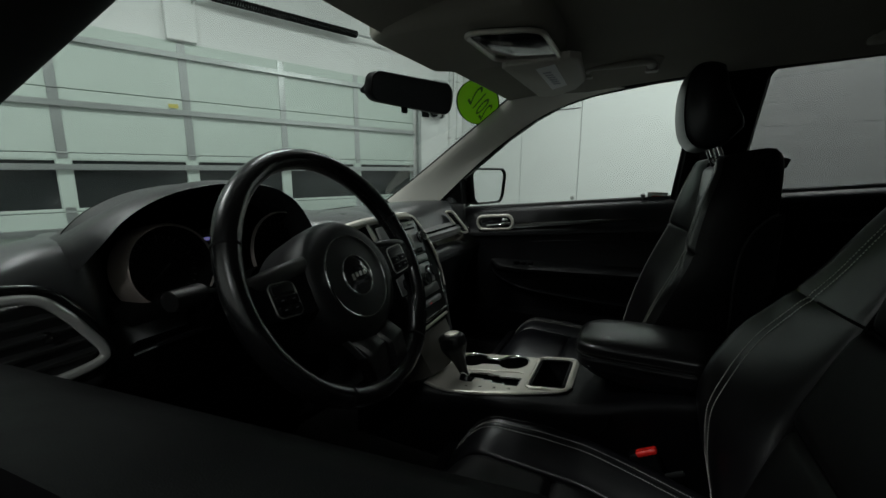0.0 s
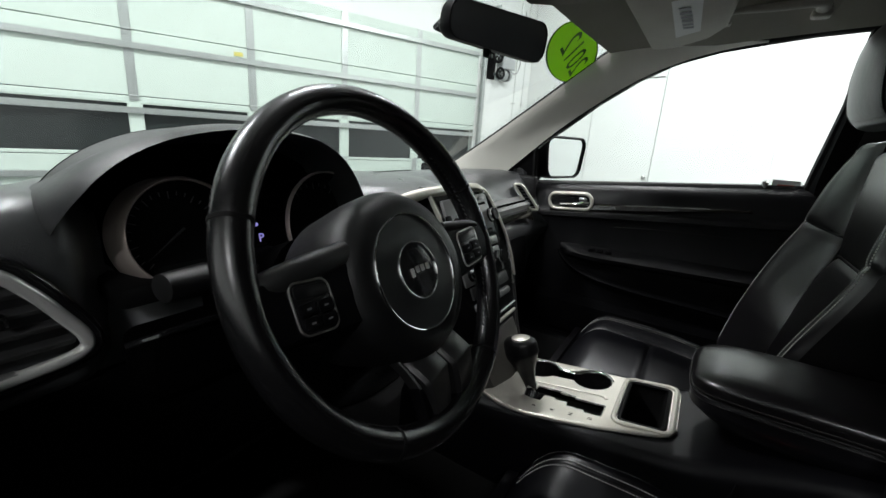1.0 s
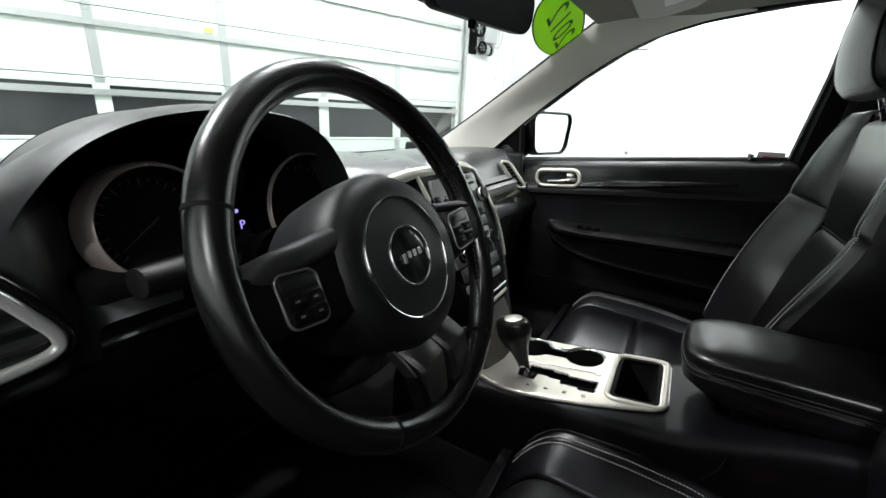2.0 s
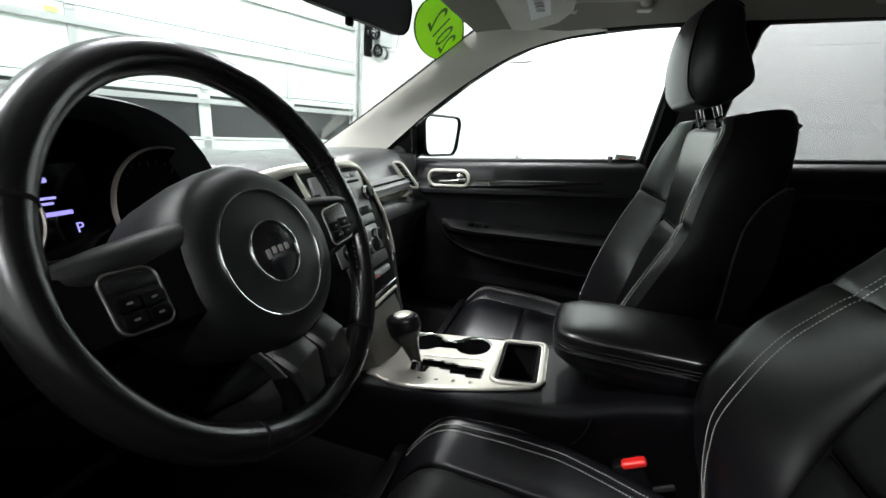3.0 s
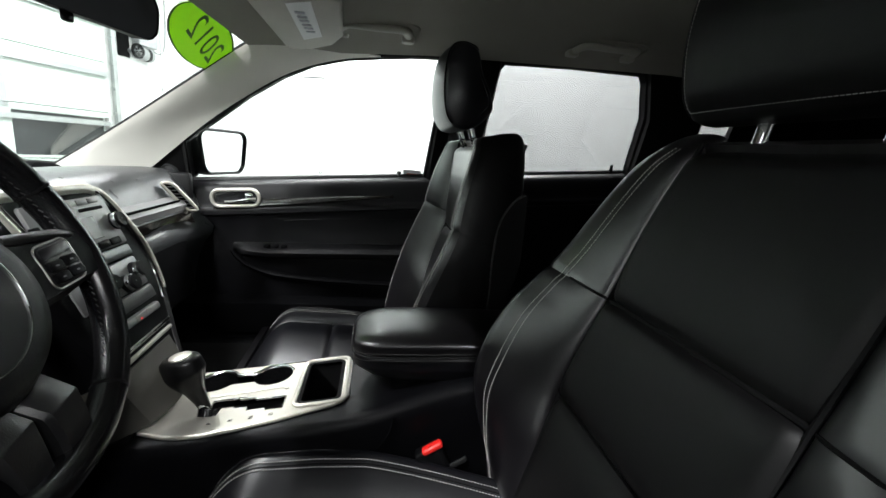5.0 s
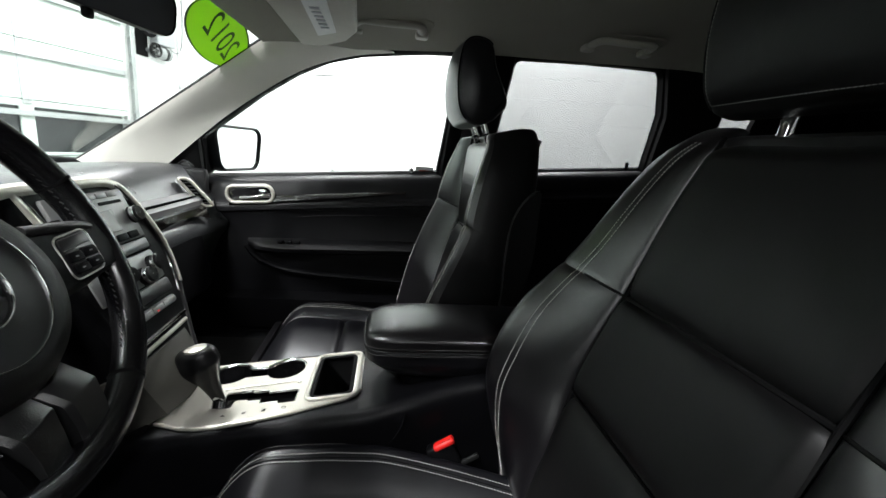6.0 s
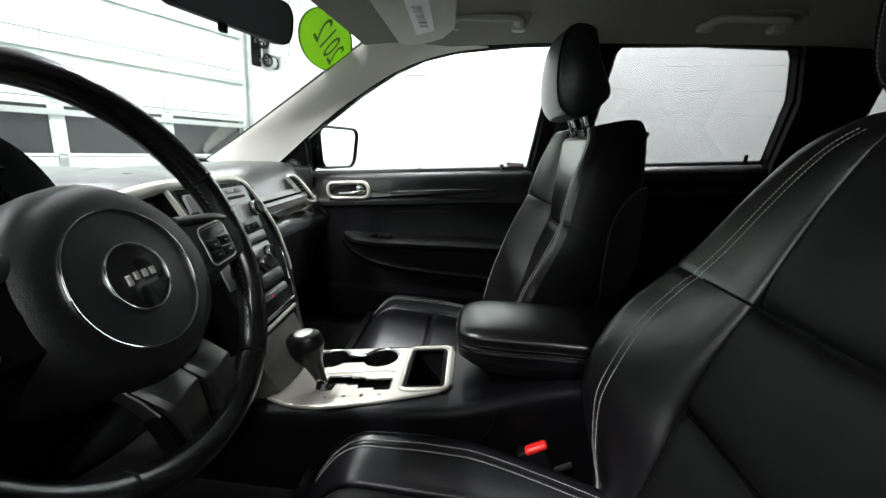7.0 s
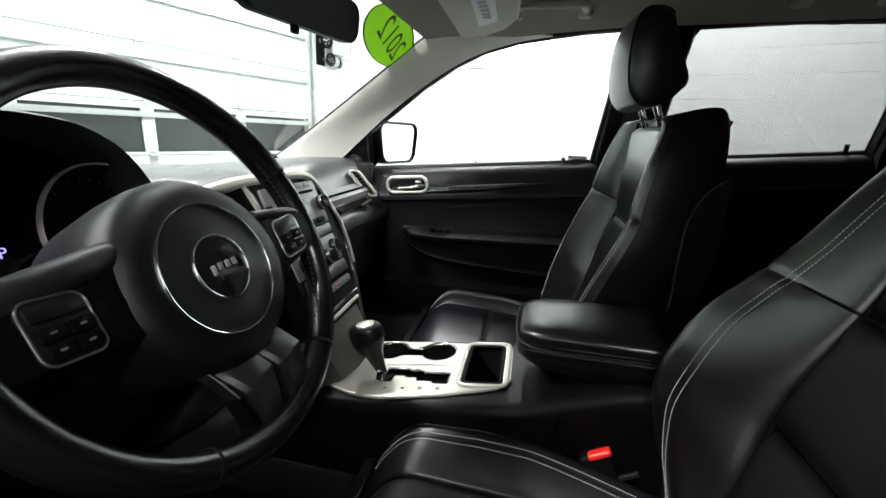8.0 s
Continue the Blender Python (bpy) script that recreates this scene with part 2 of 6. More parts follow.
def plate(outline, depth, bevel=0.0, seg=2, into=None):
    """A plate: the outline, a list of places in one plane, pushed out by the vector depth, with rounded edges."""
    bm = bmesh.new()
    a = [bm.verts.new(p) for p in outline]
    f = bm.faces.new(a)
    ext = bmesh.ops.extrude_face_region(bm, geom=[f])
    moved = [g for g in ext["geom"] if isinstance(g, bmesh.types.BMVert)]
    for v in moved:
        v.co += Vector(depth)
    bmesh.ops.recalc_face_normals(bm, faces=bm.faces[:])
    if bevel:
        top = set(moved)
        edges = [e for e in bm.edges if e.verts[0] in top and e.verts[1] in top]
        bmesh.ops.bevel(bm, geom=edges, offset=bevel, segments=seg, profile=0.5, affect="EDGES")
    return merge(into, bm)


def rounded(w, h, r, n=5):
    """A rounded rectangle of w by h about 0, as pairs."""
    out = []
    for cx, cy, a0 in ((w / 2 - r, h / 2 - r, 0), (-w / 2 + r, h / 2 - r, 90), (-w / 2 + r, -h / 2 + r, 180), (w / 2 - r, -h / 2 + r, 270)):
        for k in range(n + 1):
            a = radians(a0 + 90 * k / n)
            out.append((cx + r * math.cos(a), cy + r * math.sin(a)))
    return out


def pillow(center, half, power=3.5, n=20, turn=None, into=None):
    """A cushion: a block with soft, swelling sides."""
    rows = []
    for j in range(n + 1):
        v = math.pi * (j / n - 0.5)
        row = []
        for i in range(2 * n):
            u = math.pi * i / n
            d = Vector((math.cos(v) * math.cos(u), math.cos(v) * math.sin(u), math.sin(v)))
            k = (abs(d.x) ** power + abs(d.y) ** power + abs(d.z) ** power) ** (-1 / power)
            p = d * k
            row.append(Vector((p.x * half[0], p.y * half[1], p.z * half[2])))
        rows.append(row)
    bm = grid(rows, closed_u=True)
    bmesh.ops.remove_doubles(bm, verts=bm.verts[:], dist=1e-5)
    if turn is not None:
        bm.transform(turn.to_4x4())
    bm.transform(Matrix.Translation(center))
    return merge(into, bm)


def ring(center, ax, ay, r, width, proud, n=48, into=None, axis=None, arc=None):
    """A flat band with a rounded face, about center, in the plane of ax and ay."""
    ax, ay = Vector(ax), Vector(ay)
    nrm = ax.cross(ay).normalized() if axis is None else Vector(axis)
    rows = []
    a0, a1 = arc if arc else (0, 2 * math.pi)
    m = n if not arc else n + 1
    for k in range(m):
        t = a0 + (a1 - a0) * k / n
        rad = ax * math.cos(t) + ay * math.sin(t)
        prof = [(-width / 2, -0.004), (-width / 2, proud * 0.5), (-width / 4, proud * 0.92), (0, proud), (width / 4, proud * 0.92), (width / 2, proud * 0.5), (width / 2, -0.004)]
        rows.append([Vector(center) + rad * (r + a) + nrm * b for a, b in prof])
    return grid(rows, closed_u=True, closed_v=not arc, caps=bool(arc), into=into)


def disc(center, ax, ay, r, dome=0.0, rim=0.0, n=40, rings=6, into=None):
    """A round plate with a domed face."""
    ax, ay = Vector(ax), Vector(ay)
    nrm = ax.cross(ay).normalized()
    bm = bmesh.new()
    rows = []
    if rim:
        rows.append([Vector(center) + (ax * math.cos(t) + ay * math.sin(t)) * r - nrm * rim for t in [2 * math.pi * i / n for i in range(n)]])
    for k in range(rings):
        f = 1 - k / rings
        rows.append([Vector(center) + (ax * math.cos(t) + ay * math.sin(t)) * (r * f) + nrm * (dome * (1 - f * f)) for t in [2 * math.pi * i / n for i in range(n)]])
    bm.free()
    bm = grid(rows, closed_u=True)
    top = bm.verts.new(Vector(center) + nrm * dome)
    bm.verts.ensure_lookup_table()
    last = [bm.verts[(len(rows) - 1) * n + i] for i in range(n)]
    for i in range(n):
        bm.faces.new((last[i], last[(i + 1) % n], top))
    return merge(into, bm)


def text_mesh(words, size, matrix, depth=0.0006):
    """Lettering in the built-in font, as a mesh."""
    curve = bpy.data.curves.new("letters", "FONT")
    curve.body, curve.size, curve.extrude = words, size, depth
    curve.align_x, curve.align_y = "CENTER", "CENTER"
    tmp = bpy.data.objects.new("letters", curve)
    scene.collection.objects.link(tmp)
    me = bpy.data.meshes.new_from_object(tmp.evaluated_get(bpy.context.evaluated_depsgraph_get()))
    bpy.data.objects.remove(tmp)
    bm = bmesh.new()
    bm.from_mesh(me)
    bpy.data.meshes.remove(me)
    bm.transform(matrix)
    return bm


def frame_matrix(center, ax, ay):
    ax, ay = Vector(ax).normalized(), Vector(ay).normalized()
    nz = ax.cross(ay)
    m = Matrix((ax, ay, nz)).transposed().to_4x4()
    m.translation = Vector(center)
    return m


def lerp_table(table, x):
    """Straight-line reading of a table of (x, value) pairs in rising x."""
    if x <= table[0][0]:
        return table[0][1]
    for (x0, y0), (x1, y1) in zip(table, table[1:]):
        if x <= x1:
            return y0 + (y1 - y0) * (x - x0) / (x1 - x0)
    return table[-1][1]


def curve_table(table, x):
    """Smooth reading of a table of (x, value) pairs in rising x."""
    if x <= table[0][0]:
        return table[0][1]
    if x >= table[-1][0]:
        return table[-1][1]
    n = len(table)
    slope = []
    for i in range(n):
        a, b = table[max(i - 1, 0)], table[min(i + 1, n - 1)]
        slope.append((b[1] - a[1]) / (b[0] - a[0]))
    for i in range(n - 1):
        (x0, y0), (x1, y1) = table[i], table[i + 1]
        if x <= x1:
            w = x1 - x0
            u = (x - x0) / w
            return y0 * (2 * u ** 3 - 3 * u * u + 1) + slope[i] * w * (u ** 3 - 2 * u * u + u) + y1 * (3 * u * u - 2 * u ** 3) + slope[i + 1] * w * (u ** 3 - u * u)


def stitch_line(points, step=0.0046, length=0.0030, r=0.00056):
    """Dashes of thread along a line."""
    pts = [Vector(p) for p in points]
    walked, nxt = 0.0, 0.0
    dash = []
    for a, b in zip(pts, pts[1:]):
        seg = (b - a).length
        while nxt < walked + seg:
            f = (nxt - walked) / seg
            p = a.lerp(b, f)
            d = (b - a).normalized()
            dash.append((p, p + d * length))
            nxt += step
        walked += seg
    out = bmesh.new()
    for p, e in dash:
        d = (e - p).normalized()
        s = d.cross(Vector((0.3, 0.9, 0.3))).normalized() * r
        t = d.cross(s).normalized() * r
        ring_a = [out.verts.new(p + v) for v in (s, t, -s, -t)]
        ring_b = [out.verts.new(e + v) for v in (s, t, -s, -t)]
        for i in range(4):
            out.faces.new((ring_a[i], ring_a[(i + 1) % 4], ring_b[(i + 1) % 4], ring_b[i]))
        out.faces.new(ring_a)
        out.faces.new(list(reversed(ring_b)))
    return out


# ---- the garage ----
def slab(name, corners_s, corners_n, z0, z1, mat, label, category):
    outline = [gar(s, n, z0) for s, n in ((corners_s[0], corners_n[0]), (corners_s[1], corners_n[0]), (corners_s[1], corners_n[1]), (corners_s[0], corners_n[1]))]
    ob = part(name, plate(outline, (0, 0, z1 - z0)), mat, smooth=False)
    return tagged(ob, label, category, kind="structure")


S0, S1, DEEP, HIGH = -4.6, 5.15, 10.5, 3.9
DOOR_L, DOOR_R, DOOR_TOP = -1.72, 4.06, 2.43
slab("floor", (S0 - 0.2, S1 + 0.2), (-0.2, DEEP + 0.2), -0.15, 0.0, CONCRETE, "grey sealed concrete garage floor", "floor")
slab("ceiling", (S0 - 0.2, S1 + 0.2), (-0.2, DEEP + 0.2), HIGH, HIGH + 0.15, CEIL_WHITE, "white painted garage ceiling", "ceiling")
wall_front = slab("wall_north", (DOOR_R, S1), (-0.2, 0.0), 0.0, HIGH, WALL_WHITE, "white painted wall beside the garage door", "wall")
slab("wall_north_2", (S0, DOOR_L), (-0.2, 0.0), 0.0, HIGH, WALL_WHITE, "white painted wall beside the garage door", "wall")
slab("wall_north_lintel", (DOOR_L, DOOR_R), (-0.2, 0.0), DOOR_TOP - 0.06, HIGH, WALL_WHITE, "white painted wall above the garage door", "wall")
slab("wall_south", (S0, S1), (DEEP, DEEP + 0.2), 0.0, HIGH, WALL_WHITE, "plain white back wall of the garage", "wall")
slab("wall_west", (S0 - 0.2, S0), (-0.2, DEEP + 0.2), 0.0, HIGH, WALL_WHITE, "plain white side wall of the garage", "wall")
wall_side = slab("wall_east", (S1 + 0.02, S1 + 0.2), (-0.2, DEEP + 0.2), 0.0, HIGH, WALL_WHITE, "white painted block wall with faint courses", "wall")

# Courses of the painted block wall, each a shallow proud band with a fine joint.
z = 0.0
while z < HIGH - 0.05:
    top = min(z + 0.232, HIGH)
    rise = 0.232 - 0.0022
    bm = rbox(gar(S1 + 0.012, DEEP / 2, z + rise / 2), (0.026, DEEP - 0.01, rise), 0.0008, 1, Matrix.Rotation(math.atan2(S_DIR.y, S_DIR.x), 3, "Z"))
    part("wall_course", bm, WALL_WHITE, wall_side, smooth=False)
    z += 0.232
part("wall_board", rbox(gar(S1 - 0.004, 1.72, HIGH / 2), (0.012, 3.42, HIGH - 0.01), 0.001, 1, Matrix.Rotation(math.atan2(S_DIR.y, S_DIR.x), 3, "Z")), WALL_WHITE, wall_side, smooth=False)
# A flush service door's joint and the pilaster on the side wall.
for n0, w in ((2.20, 0.012), (1.245, 0.006)):
    bm = rbox(gar(S1 - 0.010, n0, 1.2), (0.012, w, 2.4), 0.002, 1, Matrix.Rotation(math.atan2(S_DIR.y, S_DIR.x), 3, "Z"))
    part("joint_strip", bm, material("pale_grey_joint", (0.40, 0.41, 0.41), 0.7), wall_side, smooth=False)
TURN_S = Matrix.Rotation(math.atan2(S_DIR.y, S_DIR.x), 3, "Z")
knob_at = gar(S1 - 0.012, 2.148, 0.81)
part("door_knob", tube([knob_at, knob_at - S_DIR * 0.02, knob_at - S_DIR * 0.035, knob_at - S_DIR * 0.05], lambda f: 0.012 + 0.016 * math.sin(math.pi * min(1.0, f)) ** 0.5, lambda f: 0.012 + 0.016 * math.sin(math.pi * min(1.0, f)) ** 0.5, n=14), material("brushed_knob", (0.45, 0.45, 0.44), 0.35, metal=0.8), wall_side, "small round door knob")
part("head_gap", rbox(gar(S1 - 0.012, 2.0, 2.003), (0.008, 0.35, 0.012), 0.001, 1, TURN_S), material("dark_gap", (0.03, 0.03, 0.03), 0.8), wall_side, smooth=False)

# Garage door of four sections, seen from inside.
garage_door = thing("garage_door", "white sectional garage door with steel struts and dark windows", "garage door", gar(1.2, 0.0, 0.0))
SEAMS = [0.02, 0.235, 0.785, 1.315, 1.868, 2.43]
for z0, z1 in zip(SEAMS, SEAMS[1:]):
    glazed = abs(z0 - 0.785) < 0.01
    if not glazed:
        bm = rbox(gar((DOOR_L + DOOR_R) / 2, -0.02, (z0 + z1) / 2), (DOOR_R - DOOR_L, 0.045, z1 - z0 - 0.006), 0.006, 2, TURN_S)
        part("door_section", bm, DOOR_WHITE, garage_door, smooth=False)
    else:
        for za, zb in ((z0 + 0.003, z0 + 0.03), (z1 - 0.058, z1 - 0.003)):
            bm = rbox(gar((DOOR_L + DOOR_R) / 2, -0.02, (za + zb) / 2), (DOOR_R - DOOR_L, 0.045, zb - za), 0.006, 2, TURN_S)
            part("window_rail", bm, DOOR_WHITE, garage_door, smooth=False)
STILES = [-1.0, 0.0, 1.015, 2.03, 3.045]
edges = [DOOR_L] + STILES + [DOOR_R]
for a, b in zip(edges, edges[1:]):
    a2, b2 = a + 0.05, b - 0.05
    bm = rbox(gar((a2 + b2) / 2, -0.035, 1.036), (b2 - a2 + 0.04, 0.008, 0.46), 0.001, 1, TURN_S)
    pane = part("window_pane", bm, NIGHT_PANE, garage_door, "dark window pane with night behind", smooth=False)
    bm = None
    for dz in (-0.224, 0.218):
        bm = rbox(gar((a2 + b2) / 2, -0.012, 1.036 + dz), (b2 - a2, 0.02, 0.012), 0.003, 1, TURN_S, into=bm)
    for ds in (a2 + 0.004, b2 - 0.004):
        bm = rbox(gar(ds, -0.012, 1.036), (0.010, 0.02, 0.43), 0.003, 1, TURN_S, into=bm)
    part("pane_bead", bm, DOOR_WHITE, pane, smooth=False)
for s in STILES:
    bm = rbox(gar(s, -0.02, 1.036), (0.105, 0.045, 0.47), 0.005, 2, TURN_S)
    part("window_stile", bm, DOOR_WHITE, garage_door, smooth=False)
    for z0, z1 in ((0.25, 0.77), (1.33, 1.85), (1.885, 2.42)):
        bm = rbox(gar(s, 0.006, (z0 + z1) / 2), (0.075, 0.008, z1 - z0), 0.002, 1, TURN_S)
        part("steel_stile", bm, STEEL, garage_door, "galvanised steel stile strip", smooth=False)
    for z0 in (0.785, 1.315, 1.868):
        bm = rbox(gar(s, 0.012, z0), (0.07, 0.006, 0.09), 0.002, 1, TURN_S)
        bm = tube([gar(s - 0.04, 0.02, z0), gar(s + 0.04, 0.02, z0)], 0.008, n=8, into=bm)
        part("hinge", bm, STEEL, garage_door, "steel hinge at a section joint")
# U-shaped struts: web and two lips.
for z0 in (0.62, 1.19, 1.738, 2.288):
    mid = (DOOR_L + DOOR_R) / 2
    bm = rbox(gar(mid, 0.045, z0), (DOOR_R - DOOR_L - 0.04, 0.006, 0.05), 0.002, 1, TURN_S)
    for dz in (-0.025, 0.025):
        bm = rbox(gar(mid, 0.024, z0 + dz), (DOOR_R - DOOR_L - 0.04, 0.044, 0.004), 0.001, 1, TURN_S, into=bm)
    part("strut", bm, STEEL, garage_door, "galvanised reinforcing strut", smooth=False)
for s, side in ((DOOR_R + 0.05, 1), (DOOR_L - 0.05, -1)):
    track = thing("door_track", "galvanised vertical garage door track with rollers", "door track", gar(s, 0, 0), group="garage door tracks")
    bm = rbox(gar(s + 0.02 * side, 0.05, 1.25), (0.012, 0.10, 2.5), 0.003, 1, TURN_S)
    bm = rbox(gar(s, 0.095, 1.25), (0.05, 0.008, 2.5), 0.002, 1, TURN_S, into=bm)
    part("track_rail", bm, STEEL, track, smooth=False)
    for z0 in (0.5, 0.95, 1.315, 1.6, 1.868, 2.15):
        part("roller", tube([gar(s - 0.03 * side, 0.06, z0), gar(s + 0.03 * side, 0.06, z0)], 0.022, n=14), STEEL, track)
        part("track_bracket", rbox(gar(s + 0.045 * side, 0.02, z0 + 0.1), (0.05, 0.04, 0.04), 0.004, 1, TURN_S), STEEL, track)
# Post and shaft above the door.
part("pilaster", rbox(gar(1.03, 0.03, 3.16), (0.27, 0.06, 1.46), 0.006, 1, TURN_S), WALL_WHITE, wall_front, smooth=False)
spring = thing("torsion_spring", "black coiled torsion spring on a steel shaft above the door", "spring", gar(1.2, 0.13, 2.9))
pts = []
for k in range(900):
    a = k * 2 * math.pi / 14
    pts.append(gar(1.3 + 1.7 * k / 899, 0.14, 2.885) + Vector((0, 0, 1)) * (0.035 * math.sin(a)) + N_DIR * (0.035 * math.cos(a)))
part("coil", tube(pts, 0.011, n=5), MATTE_BLACK, spring)
part("shaft", tube([gar(DOOR_L, 0.14, 2.885), gar(DOOR_R + 0.3, 0.14, 2.885)], 0.013, n=10), STEEL, spring)
for s in (DOOR_L + 0.1, 1.15, DOOR_R + 0.2):
    part("bearing_plate", rbox(gar(s, 0.08, 2.87), (0.02, 0.16, 0.14), 0.004, 1, TURN_S), STEEL, spring)

# Opener motor with its box, at the track's side.
opener = thing("door_opener", "grey side-mounted door opener motor with black chain wheel", "door opener", gar(4.4, 0.0, 2.2))
part("back_plate", rbox(gar(4.30, 0.012, 2.27), (0.15, 0.02, 0.56), 0.006, 1, TURN_S), MATTE_BLACK, opener, smooth=False)
part("motor", tube([gar(4.40, 0.08, 2.06), gar(4.60, 0.08, 2.06)], 0.075, n=24), GREY_BOX, opener, "grey cylindrical motor")
part("motor_band", tube([gar(4.52, 0.08, 2.06), gar(4.56, 0.08, 2.06)], 0.079, n=24), MATTE_BLACK, opener)
part("control_box", rbox(gar(4.54, 0.07, 2.35), (0.26, 0.13, 0.40), 0.015, 3, TURN_S), material("light_grey_enamel", (0.42, 0.43, 0.44), 0.4), opener, "light grey control box")
part("box_label", rbox(gar(4.55, 0.137, 2.40), (0.10, 0.004, 0.03), 0.001, 1, TURN_S), WHITE_PAPER, opener, smooth=False)
for r0, sc, zc in ((0.105, 4.29, 2.30), (0.085, 4.36, 2.07)):
    cc = gar(sc, 0.15, zc)
    bm = ring(cc, S_DIR, (0, 0, 1), r0 * 0.82, r0 * 0.36, 0.02, n=28)
    for k in range(5):
        t = 2 * math.pi * k / 5
        bm = tube([cc, cc + S_DIR * (r0 * 0.75 * math.cos(t)) + Vector((0, 0, r0 * 0.75 * math.sin(t)))], 0.010, n=6, into=bm)
    part("chain_wheel", bm, MATTE_BLACK, opener)
    part("wheel_hub", disc(cc, S_DIR, (0, 0, 1), r0 * 0.28, 0.01, 0.14, n=16, rings=2), STEEL, opener)
part("cable", tube(smooth_path([gar(4.62, 0.03, 2.2), gar(4.75, 0.03, 2.12), gar(4.86, 0.02, 2.2), gar(4.9, 0.02, 2.5), gar(4.9, 0.02, 3.0)], 30), 0.008, n=6), GREY_BOX, opener)
for s, r in ((4.82, 0.013), (5.0, 0.011)):
    conduit = thing("conduit", "thin white electrical conduit clipped to the wall", "conduit", gar(s, 0, 0), group="wall conduits")
    part("pipe", tube([gar(s, 0.018, 0.0), gar(s, 0.018, HIGH)], r, n=10), WALL_WHITE, conduit)
    for zc in (0.8, 1.7, 2.6):
        part("clip", rbox(gar(s, 0.018, zc), (0.05, 0.036, 0.02), 0.004, 1, TURN_S), STEEL, conduit)

tag = thing("paper_tag", "small yellow paper tag on the garage door", "tag", gar(0.895, 0.02, 1.80))
part("tag_sheet", rbox(gar(0.895, 0.016, 1.80), (0.085, 0.003, 0.040), 0.001, 1, TURN_S), material("yellow_paper", (0.62, 0.55, 0.16), 0.8), tag, smooth=False)

# Ceiling battens.
for s, n, power in ((-1.4, 2.6, 2.1), (1.2, 2.6, 1.5), (3.6, 2.6, 1.2), (4.2, 4.8, 2.6), (-2.4, 4.8, 1.8), (4.2, 7.4, 0.7), (1.0, 7.8, 0.3), (-2.6, 7.6, 1.4)):
    light = thing("ceiling_light", "long white ceiling batten light, switched on", "ceiling light", gar(s, n, HIGH), group="garage ceiling lights")
    part("body", rbox(gar(s, n, HIGH - 0.03), (1.3, 0.22, 0.06), 0.01, 2, TURN_S), DOOR_WHITE, light)
    part("diffuser", rbox(gar(s, n, HIGH - 0.075), (1.24, 0.16, 0.03), 0.012, 2, TURN_S), TUBE_GLOW, light, "glowing white diffuser")
    lamp = bpy.data.lights.new("batten_lamp", "AREA")
    lamp.shape, lamp.size, lamp.size_y, lamp.energy, lamp.color = "RECTANGLE", 1.24, 0.16, LAMP_POWER * power, (0.967, 0.986, 1.0)
    ob = new("batten_lamp", lamp)
    ob.matrix_world = Matrix.Translation(gar(s, n, HIGH - 0.10)) @ TURN_S.to_4x4()

# ---- the car's shell ----
def belt(y):
    return 1.0383 - 0.094 * y


def side_x(z):
    """How far out the side glass stands at a height."""
    return 0.80 - 0.30 * (z - 1.09)


def flip(points, sgn):
    return [Vector((p[0] * sgn, p[1], p[2])) for p in points]


car = thing("car", "dark parked car with black interior and pale headliner", "car", (0, -0.4, 0))


def head_z(y):
    return lerp_table([(-2.0, 1.485), (-1.3, 1.492), (-0.55, 1.462), (-0.34, 1.443), (-0.15, 1.425), (0.1, 1.395)], y)


rows = []
for k in range(30):
    f = k / 29
    row = []
    for i in range(25):
        u = -1 + 2 * i / 24
        front = -0.004 - 0.046 * abs(u) ** 2.2
        y = front + (-1.95 - front) * f
        row.append(Vector((0.615 * u, y, head_z(y) + 0.05 * (1 - abs(u) ** 2.6) * min(1, f * 4 + 0.52))))
    rows.append(row)
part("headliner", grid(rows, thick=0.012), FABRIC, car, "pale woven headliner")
rows = [[p + Vector((0, 0, 0.05)) for p in [Vector((q.x * 1.05, q.y * 1.02, q.z)) for q in row]] for row in rows]
part("roof_skin", grid(rows, thick=0.01), PAINT, car)

